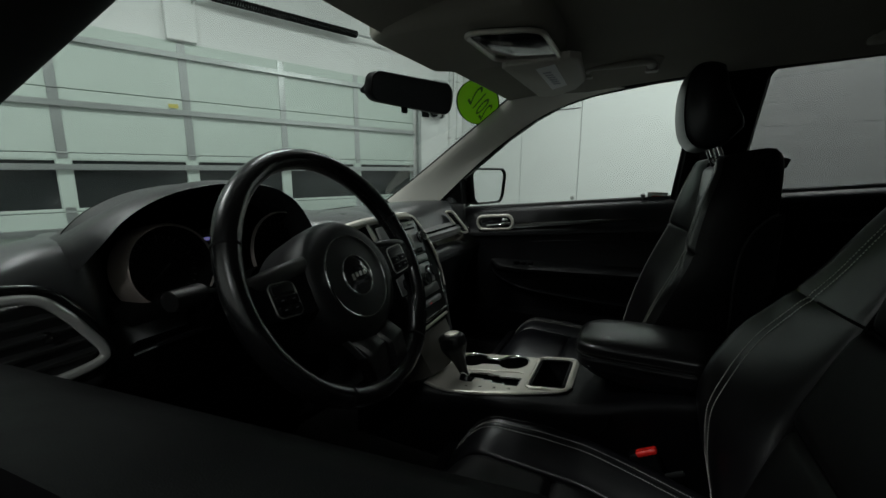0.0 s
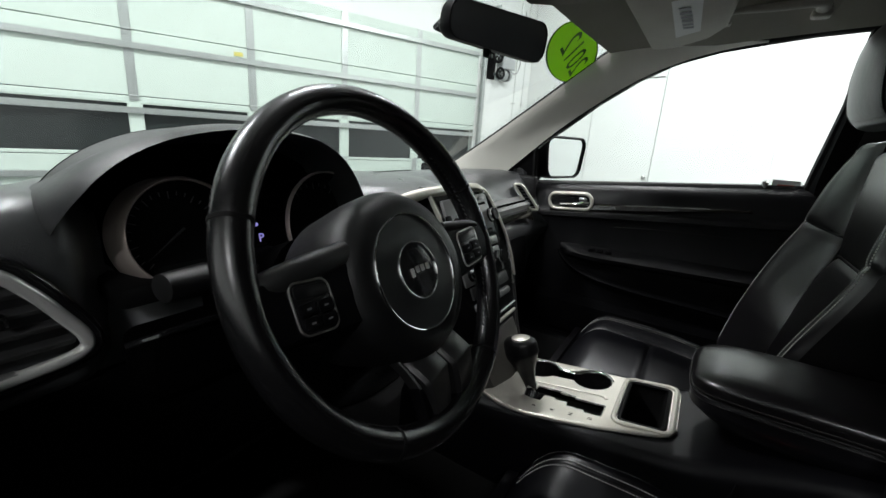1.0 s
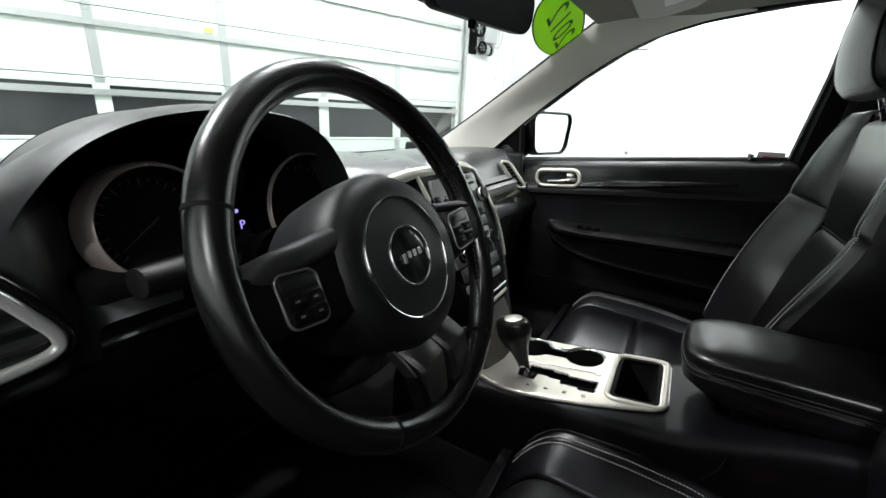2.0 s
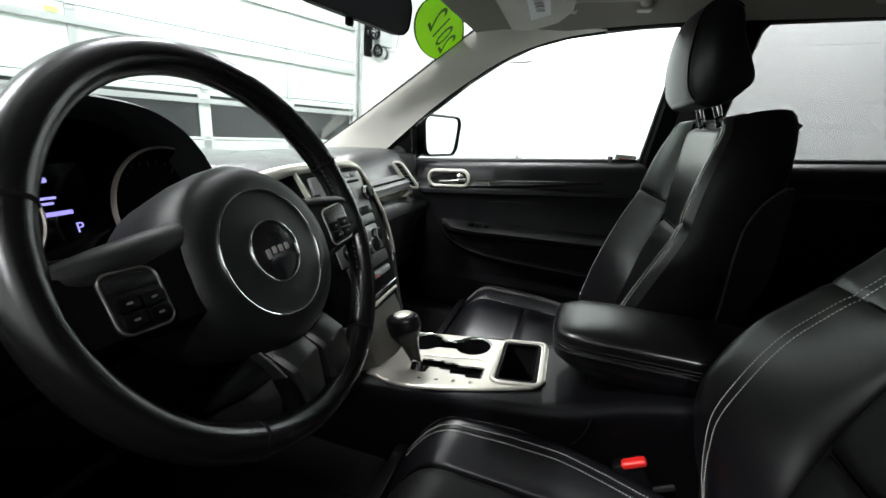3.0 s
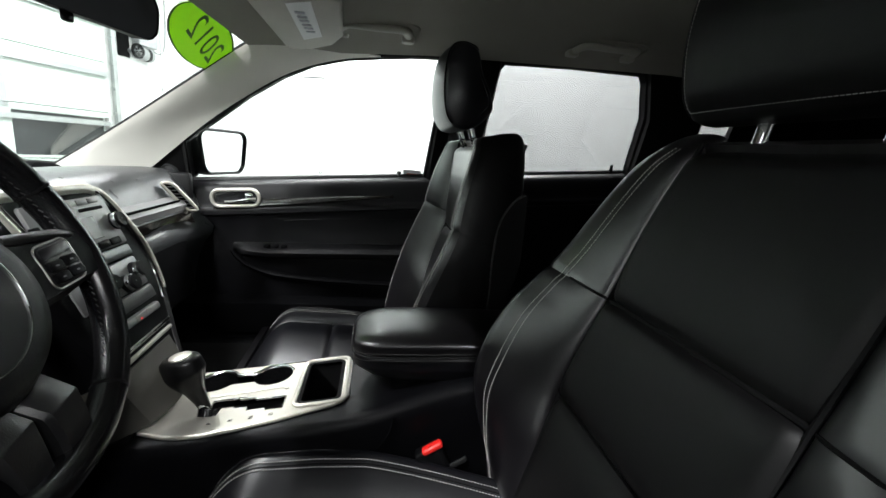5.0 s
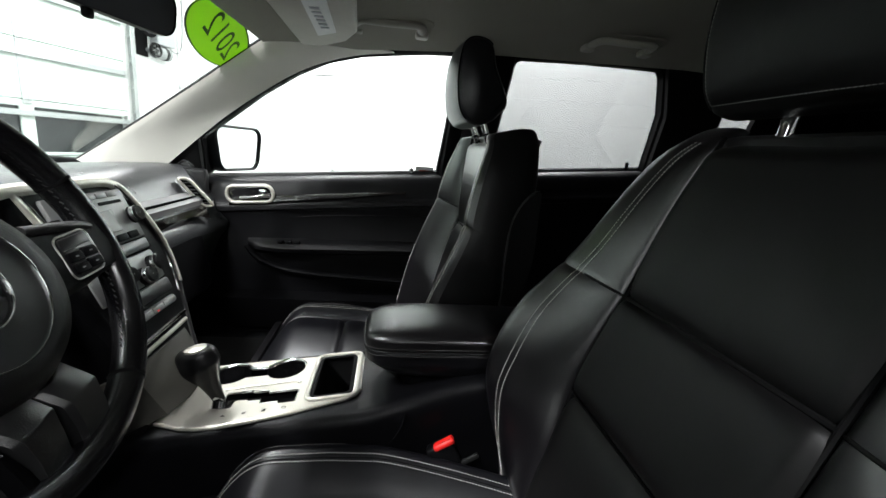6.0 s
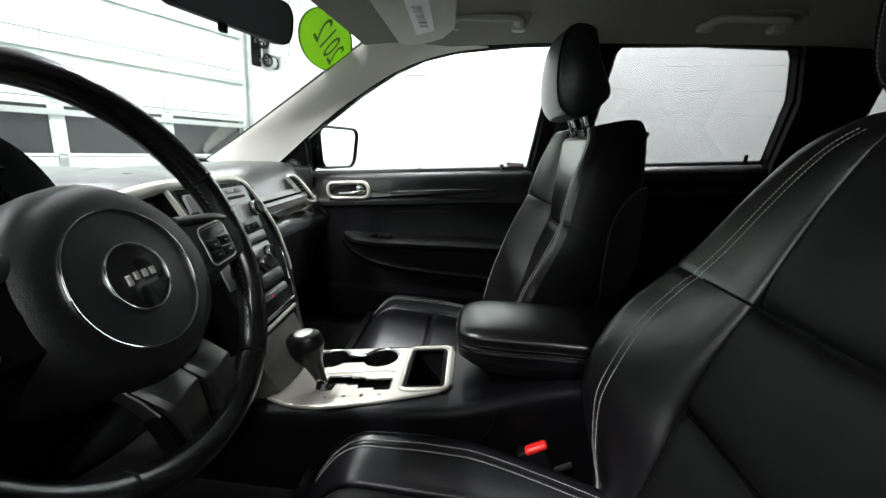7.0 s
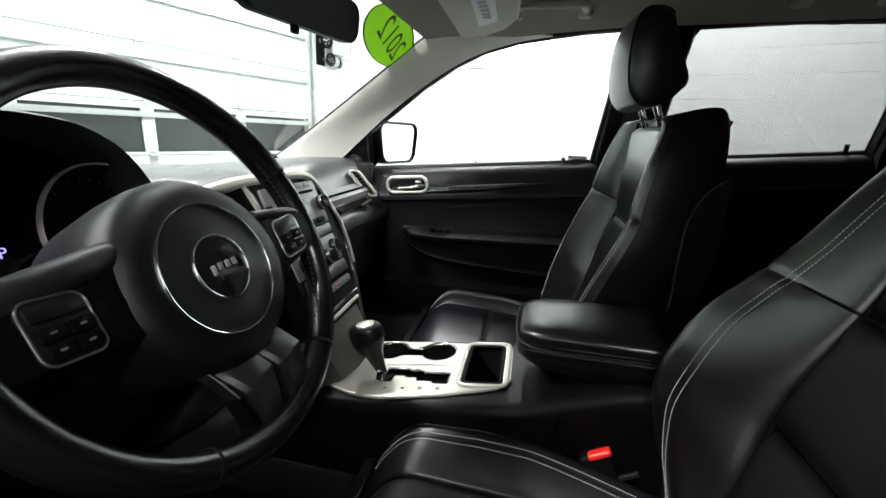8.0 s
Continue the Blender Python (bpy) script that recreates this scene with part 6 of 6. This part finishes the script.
            for j in range(70):
                h = -0.085 + (TOPH + 0.055) * j / 69
                g, top = groove(h), crown(h)
                s_ = half(h) - seam_in + off
                sec = section(h, 1 - 0.09 * math.exp(-abs(h - 0.270) / 0.004))
                d_ = lerp_table([(p.x, p.y) for p in sec[:22] if p.x < half(h) - 0.001], s_) + 0.0016
                line.append(rolled(sgn, g, h, top, s_, d_))
            row_ = stitch_line(line, r=0.0008 if boxy else 0.0006)
            stitches = merge(stitches, row_) if stitches else row_
    tagged(part("back_stitching", stitches, THREAD, seat, "pale double stitching"), kind="stuff")
    # shell behind
    rows = []
    for j in range(25):
        h = -0.16 + 0.61 * j / 24
        w = half(h) - 0.012
        k = 1.0 if h < 0.38 else max(0.15, 1 - ((h - 0.38) / 0.075) ** 2)
        rows.append([b(-w + 2 * w * i / 16, h, (0.02 - back_d - 0.024 * (1 - abs(2 * i / 16 - 1) ** 3)) * k) for i in range(17)])
    part("back_shell", grid(rows, thick=0.01), HARD_BLACK, seat)
    EDGE_D = [(-0.10, -0.092), (0.06, -0.078), (0.153, -0.0625), (0.236, -0.040), (0.30, -0.0415), (0.34, -0.0556), (0.375, -0.080), (0.383, -back_d)]
    for sgn in (-1, 1):
        rows = []
        for j in range(30):
            h = -0.10 + 0.483 * j / 29
            d0 = lerp_table(EDGE_D, h)
            rows.append([b(sgn * (half(h) + 0.0065), h, d0 + (-back_d - 0.004 - d0) * i / 5) for i in range(6)] + [b(sgn * (half(h) - 0.012), h, -back_d - 0.010)])
        part("shell_side", grid(rows, thick=0.004), MATTE_BLACK, seat)
        cord = smooth_path([b(sgn * (half(h) + 0.007), h, d + 0.001) for h, d in EDGE_D], 40)
        part("shell_seam", tube(cord, 0.0020, n=6), RUBBER, seat)
    part("side_pin", tube([b(-(half(0.33) - 0.005), 0.325, 0.022 - back_d), b(-(half(0.33) + 0.008), 0.325, 0.022 - back_d)], 0.003, n=10), HARD_BLACK, seat)
    # headrest: a side outline carried across the width, with a seam round the front face
    hy, hz, hw = head
    OUT = [(-0.553, 1.234), (-0.530, 1.258), (-0.519, 1.300), (-0.517, 1.345), (-0.522, 1.385), (-0.535, 1.406), (-0.560, 1.413), (-0.588, 1.408), (-0.601, 1.393), (-0.609, 1.360), (-0.624, 1.327), (-0.640, 1.295), (-0.642, 1.276), (-0.632, 1.262), (-0.612, 1.241), (-0.583, 1.229), (-0.553, 1.234)]
    outline = smooth_path([(0, y, z) for y, z in OUT], 49)[:-1]
    mid_h = Vector((0, -0.578, 1.322))

    def head_at(u, p, grow=0.0):
        """A place on the headrest: u -1 to 1 across it, p on its side outline."""
        a = abs(u)
        k = 1.0 if a < 0.86 else 1 - 0.11 * ((a - 0.86) / 0.14) ** 2.4
        r_ = p - mid_h
        front = max(0.0, r_.y / 0.06)
        return Vector((x0 + hw * u * (1 - 0.05 * max(0.0, r_.z / 0.09)), mid_h.y + hy + r_.y * k - 0.012 * front * u * u, mid_h.z + hz + r_.z * k)) + Vector((0, r_.y, r_.z)).normalized() * grow

    steps = [-1, -0.985, -0.96, -0.93, -0.89, -0.85, -0.7, -0.45, -0.2, 0, 0.2, 0.45, 0.7, 0.85, 0.89, 0.93, 0.96, 0.985, 1]
    rest = part("headrest", grid([[head_at(u, p) for p in outline] for u in steps], closed_u=True, caps=True), CUSHION_LEATHER if boxy else LEATHER_FLAT, seat, flat_angle=60)
    for u in (-0.93, 0.93):
        part("headrest_seam", tube([head_at(u, p, 0.0008) for p in outline[1:24]], 0.0016, n=6), MATTE_BLACK, rest)
        part("headrest_seam", tube([head_at(u * 1.07, p.lerp(mid_h, 0.10), 0.0) for p in outline[26:42]], 0.0014, n=6), MATTE_BLACK, rest)
    line = [head_at(-0.90, p, 0.0012) for p in reversed(outline[2:22])] + [head_at(-0.90 + 1.8 * k / 30, outline[1].lerp(outline[2], 0.5), 0.0012) for k in range(31)] + [head_at(0.90, p, 0.0012) for p in outline[2:22]]
    tagged(part("headrest_stitching", stitch_line(line, r=0.0005), DIM_THREAD, rest), kind="stuff")
    for sgn in (-1, 1):
        low, high = b(sgn * 0.062, 0.40, -0.045), Vector((x0 + sgn * 0.062, mid_h.y + hy - 0.014, 1.262 + hz))
        part("headrest_post", tube([low, low.lerp(high, 0.6), high], 0.0075, n=14), CHROME, seat, "chrome headrest post")
        for k in range(2):
            c_ = low.lerp(high, 0.50 + 0.12 * k)
            part("post_notch", tube([c_, c_ + (high - low).normalized() * 0.003], 0.0078, n=12), HARD_BLACK, seat)
        part("post_collar", tube([b(sgn * 0.062, 0.425, -0.042), b(sgn * 0.062, 0.452, -0.037)], 0.014, n=14), HARD_BLACK, seat)

    # cushion
    yf, yr = -0.140 + cush, -0.545 + shift

    def c(s, f, d):
        """A place on the cushion: s across, f 0 at the front to 1 at the rear, d up."""
        y = yf + (yr - yf) * f
        return Vector((x0 + s, y, zc - 0.020 * f + d))

    def nose(f):
        return -0.075 * max(0.0, 1 - (f + 0.03) / 0.21) ** 2.3

    def wide(f):
        return 0.234 - 0.026 * max(0.0, 1 - (f + 0.03) / 0.13) ** 2 - 0.17 * max(0.0, f - 0.50) ** 1.25

    def seam_at(f):
        return wide(f) - 0.088

    for name, f0, f1 in (("front_cushion", -0.02, 0.42), ("rear_cushion", 0.42, 1.04)):
        rows = []
        for j in range(31):
            v = j / 30
            f = f0 + (f1 - f0) * v
            g = seam_at(f)
            edge = min(v if f0 > 0 else 1.0, 1 - v if f0 < 0 else 1.0) * (f1 - f0)
            rows.append([c(g * u, f, 0.006 * (1 - abs(u) ** 2.5) - 0.010 * math.exp(-(1 - abs(u)) * g / 0.006) - 0.010 * math.exp(-edge / 0.012) + nose(f)) for u in [-1 + i / 16 for i in range(33)]])
        part(name, grid(rows, thick=0.02), LEATHER_FLAT if flat_cushion else CUSHION_LEATHER, seat)
    stitches = None
    for sgn in (-1, 1):
        rows, lines = [], {0.0: [], 0.0050: [], 0.010: [], 0.026: []}
        for j in range(45):
            f = -0.03 + 1.07 * j / 44
            w, g = wide(f), seam_at(f)
            lift = rise * min(1.0, 0.45 + 1.6 * max(0.0, f))
            sec = [(g + 0.001, -0.016), (g + 0.003, -0.005), (g + 0.012, 0.001), (g + 0.030, 0.004 + 0.30 * lift), (w - 0.038, 0.004 + 0.68 * lift), (w - 0.017, 0.004 + lift), (w - 0.007, 0.002 + 0.86 * lift), (w, -0.010 + 0.5 * lift), (w + 0.006, -0.040), (w + 0.004, -0.10), (w - 0.016, -0.16)]
            line = smooth_path([(s_, d_, 0) for s_, d_ in sec], 34)
            rows.append([c(sgn * p.x, f, p.y + nose(f)) for p in line])
            top = [(p.x, p.y) for p in line if p.x < w - 0.004 and p.y > -0.03]
            for off in lines:
                lines[off].append(c(sgn * (w - 0.038 + off), f, lerp_table(top, w - 0.038 + off) + nose(f) + (0.0002 if off == 0.0050 else 0.0016)))
        part("cushion_bolster", grid(rows), CUSHION_LEATHER, seat, flat_angle=70)
        for off in (0.0, 0.010):
            row_ = stitch_line(lines[off][1:-3], r=0.0008)
            stitches = merge(stitches, row_) if stitches else row_
        tagged(part("edge_stitching", stitch_line(lines[0.026][2:20], r=0.0004), DIM_THREAD, seat), kind="stuff")
        part("cushion_seam", tube(lines[0.0050][1:-3], 0.0010, n=5), MATTE_BLACK, seat)
    tagged(part("cushion_stitching", stitches, SHADED_THREAD, seat, "pale double stitching"), kind="stuff")
    rows = []
    for j in range(13):
        t = j / 12
        rows.append([c(-0.215 + 0.43 * i / 20, -0.028 + 0.02 * math.sin(math.pi * t), -0.055 - 0.13 * t) for i in range(21)])
    part("cushion_front", grid(rows, thick=0.02), LEATHER, seat)
    part("seat_base", rbox((x0, (yf + yr) / 2 - 0.02, 0.555), (0.41, 0.42, 0.17), 0.03, 2), MATTE_BLACK, seat)
    return seat


car_seat(0.374, 0.0, "black leather bucket seat beside the passenger door", split=False, seam_in=0.021, roll=0.036, zc=0.657, cush=0.045, rise=0.009, top_h=0.500, boxy=True, flat_cushion=False)
car_seat(-0.337, -0.073, "black leather bucket seat behind the steering wheel", 20.0, True, 0.686, 0.060, 0.0, 0.020, (-0.218, 0.002, 0.148), 0.09, 0.513, -0.03, 0.030, wing=((-0.10, -0.030), (-0.05, -0.004), (-0.02, 0.020), (0.014, 0.043), (0.063, 0.0690), (0.119, 0.0755), (0.185, 0.066), (0.24, 0.046), (0.296, 0.030), (0.36, 0.020), (0.46, 0.006), (0.51, 0.0)))

# belt buckle beside the driver's seat
buckle = thing("belt_buckle", "seat belt buckle with a red release button", "belt buckle", (-0.135, -0.50, 0.65))
TB = Matrix.Rotation(radians(-30), 3, "X") @ Matrix.Rotation(radians(8), 3, "Y")
part("buckle_body", rbox((-0.132, -0.507, 0.690), (0.024, 0.044, 0.075), 0.006, 3, TB), HARD_BLACK, buckle)
part("release_button", rbox((-0.134, -0.497, 0.7265), (0.016, 0.034, 0.010), 0.004, 3, TB), RED, buckle, "red release button")
part("buckle_stalk", rbox((-0.125, -0.53, 0.60), (0.018, 0.035, 0.16), 0.005, 2, TB), MATTE_BLACK, buckle)
part("anchor_plate", rbox((-0.14, -0.535, 0.70), (0.006, 0.04, 0.008), 0.002, 2, TB), SPOKE_GREY, buckle)

# seat belt webbing hanging by the far centre pillar
belt_web = thing("seat_belt", "black seat belt webbing hanging at the centre pillar", "seat belt", (0.66, -0.64, 0.6))
rows = []
for k in range(20):
    z = 0.62 + 0.74 * k / 19
    x = min(0.715, side_x(z) - 0.075)
    rows.append([Vector((x, -0.605 - 0.06 * max(0, z - 1.085), z)), Vector((x - 0.002, -0.63 - 0.06 * max(0, z - 1.085), z)), Vector((x, -0.652 - 0.06 * max(0, z - 1.085), z))])
part("webbing", grid(rows, thick=0.002), RUBBER, belt_web)
part("upper_anchor", rbox((0.655, -0.645, 1.375), (0.025, 0.06, 0.05), 0.01, 3), HARD_BLACK, belt_web)

# ---- roof fittings ----
visor = thing("sun_visor", "pale folded sun visor with a white label", "sun visor", (0.35, -0.2, 1.41))
VISOR = [(0.515, -0.148), (0.525, -0.175), (0.515, -0.205), (0.44, -0.270), (0.35, -0.302), (0.12, -0.318), (0.10, -0.30), (0.10, -0.165), (0.12, -0.150), (0.184, -0.150)]
bm = plate([Vector((x, y, 1.419 + 0.02 * (-0.15 - y))) for x, y in VISOR], (0, 0, -0.016), 0.006, 3)
part("visor_board", bm, VISOR_VINYL, visor)
lab = [Vector((x, y, 1.4022 + 0.02 * (-0.15 - y))) for x, y in ((0.405, -0.209), (0.358, -0.256), (0.125, -0.266), (0.150, -0.219))]
label = part("visor_label", plate(lab, (0, 0, -0.0006)), WHITE_PAPER, visor, "white printed label", smooth=False)
for k in range(6):
    x = 0.185 + 0.026 * k
    part("print_bar", plate([Vector((x, -0.228, 1.4021)), Vector((x + 0.010, -0.228, 1.4021)), Vector((x + 0.008, -0.246, 1.4024)), Vector((x - 0.002, -0.246, 1.4024))], (0, 0, -0.0012)), material("pale_print", (0.45, 0.46, 0.50), 0.7), label, smooth=False)
for y0, zz, xx in ((-0.372, 1.456, 0.458), (-1.0, 1.481, 0.455)):
    grab = thing("grab_handle", "pale plastic grab handle on the headliner", "grab handle", (xx, y0, zz), group="grab handles")
    pts = smooth_path([(xx + 0.055, y0 + 0.084, zz - 0.006), (xx + 0.035, y0 + 0.083, zz + 0.001), (xx + 0.004, y0 + 0.078, zz + 0.004), (xx - 0.014, y0 + 0.060, zz + 0.004), (xx - 0.018, y0, zz + 0.003), (xx - 0.014, y0 - 0.060, zz + 0.006), (xx + 0.004, y0 - 0.078, zz + 0.008), (xx + 0.035, y0 - 0.083, zz + 0.006), (xx + 0.055, y0 - 0.084, zz)], 40)
    part("grip", tube(pts, 0.0125, 0.0090, n=12), GRAB_GREY, grab)
    for s in (-1, 1):
        part("mount", rbox((xx + 0.050, y0 + 0.084 * s, zz - 0.002 * s), (0.034, 0.034, 0.020), 0.007, 3), GRAB_GREY, grab)
    rim_pts = [(xx + 0.016 + a, y0 + b, zz + 0.013 - 0.10 * a) for a, b in rounded(0.105, 0.215, 0.035, 6)]
    part("recess_rim", tube(rim_pts, 0.0035, n=8, closed=True), FABRIC, grab)

overhead = thing("overhead_console", "pale overhead console with a chrome-edged map lamp", "overhead console", (0.0, -0.12, 1.43))
OVER = [(-0.13, 0.03), (0.13, 0.03), (0.165, -0.02), (0.17, -0.12), (0.14, -0.26), (0.10, -0.29), (-0.10, -0.29), (-0.14, -0.26), (-0.17, -0.12), (-0.165, -0.02)]
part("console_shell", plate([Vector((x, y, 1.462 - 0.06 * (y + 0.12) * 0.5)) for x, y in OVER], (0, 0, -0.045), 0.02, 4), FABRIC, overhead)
lens_pts = [(a + 0.00 - 0.25 * b, b - 0.215) for a, b in rounded(0.20, 0.13, 0.03, 6)]
lens = part("map_lamp", plate([Vector((a, b, 1.419)) for a, b in lens_pts], (0, 0, -0.006), 0.002, 2), GLOSS_BLACK, overhead, "unlit map lamp lens")
part("lamp_edge", tube([Vector((a, b, 1.413)) for a, b in lens_pts], 0.005, n=8, closed=True), SATIN, overhead, "bright edge of the map lamp")

# Inner mirror
mirror = thing("rear_view_mirror", "black rear-view mirror on a stem from the windscreen", "mirror", (0.08, 0.07, 1.36))
MA = Vector((0.228, -0.086, -0.004)).normalized()
MN = Vector((-0.30, -0.93, -0.10)).normalized()
MB = MN.cross(MA).normalized()
if MB.z < 0:
    MB = -MB
mm = Vector((0.083, 0.060, 1.361))
pts = rounded(0.252, 0.070, 0.026, 7)
pts = [(a, b * (1.0 + 0.10 * a / 0.126)) for a, b in pts]
nn = MA.cross(MB).normalized()
nn = nn if nn.y < 0 else -nn
rows = [[mm + MA * (a * k) + MB * (b * k) + nn * d for a, b in pts] for k, d in ((0.95, 0.012), (0.985, 0.014), (1.0, 0.008), (0.99, -0.012), (0.90, -0.03), (0.5, -0.042), (0.03, -0.045))]
part("mirror_case", grid(rows, closed_u=True), HARD_BLACK, mirror)
part("mirror_glass", plate([mm + MA * (a * 0.955) + MB * (b * 0.955) + nn * 0.010 for a, b in pts], nn * 0.003), MIRROR_DARK, mirror, "dark dimming glass", smooth=False)
part("mirror_stem", tube(smooth_path([mm - nn * 0.03, mm + Vector((0.0, 0.06, 0.02)), mm + Vector((-0.002, 0.105, 0.030))], 10), 0.011, n=12), HARD_BLACK, mirror)
part("mirror_foot", rbox(mm + Vector((-0.002, 0.112, 0.028)), (0.035, 0.012, 0.06), 0.005, 2, Matrix.Rotation(radians(52), 3, "X")), HARD_BLACK, mirror)
part("dimmer_tab", rbox(mm - MB * 0.039 + nn * 0.002 - MA * 0.02, (0.016, 0.012, 0.018), 0.004, 3), HARD_BLACK, mirror)

# Round sticker on the inside of the windscreen, its writing facing out.
sticker = thing("year_sticker", "round lime green year sticker on the windscreen", "sticker", (0.43, 0.05, 1.38))
SC = Vector((0.4640, 0.030, 1.3865))
SA, SB = Vector((0.0715, -0.0437, 0.0145)), Vector((-0.1430, -0.0405, 0.0448))
SN = SA.cross(SB).normalized()
SN = SN if SN.y < 0 else -SN
part("vinyl", plate([SC + SA * math.cos(t) + SB * math.sin(t) for t in [2 * math.pi * i / 48 for i in range(48)]], SN * 0.0008), GREEN, sticker, smooth=False)
part("sticker_border", tube([SC + SA * (0.985 * math.cos(t)) + SB * (0.985 * math.sin(t)) + SN * 0.001 for t in [2 * math.pi * i / 72 for i in range(72)]], 0.0022, 0.0010, n=6, closed=True), GREEN_INK, sticker, "dark green border line")
bm = text_mesh("2012", 1.0, Matrix.Identity(4), 0.0)
wide, tall = max(v.co.x for v in bm.verts) - min(v.co.x for v in bm.verts), max(v.co.y for v in bm.verts) - min(v.co.y for v in bm.verts)
mid_u, mid_v = (max(v.co.x for v in bm.verts) + min(v.co.x for v in bm.verts)) / 2, (max(v.co.y for v in bm.verts) + min(v.co.y for v in bm.verts)) / 2
run, rise = Vector((-0.178, -0.020, 0.038)), Vector((-0.036, -0.056, 0.037))
for v in bm.verts:
    a, b_ = (v.co.x - mid_u) / wide, (v.co.y - mid_v) / tall
    v.co = Vector((0.4660, 0.0245, 1.3885)) + run * a + rise * b_ + SN * 0.0016
part("year_number", bm, GREEN_INK, sticker, "dark digits seen from behind", smooth=False)
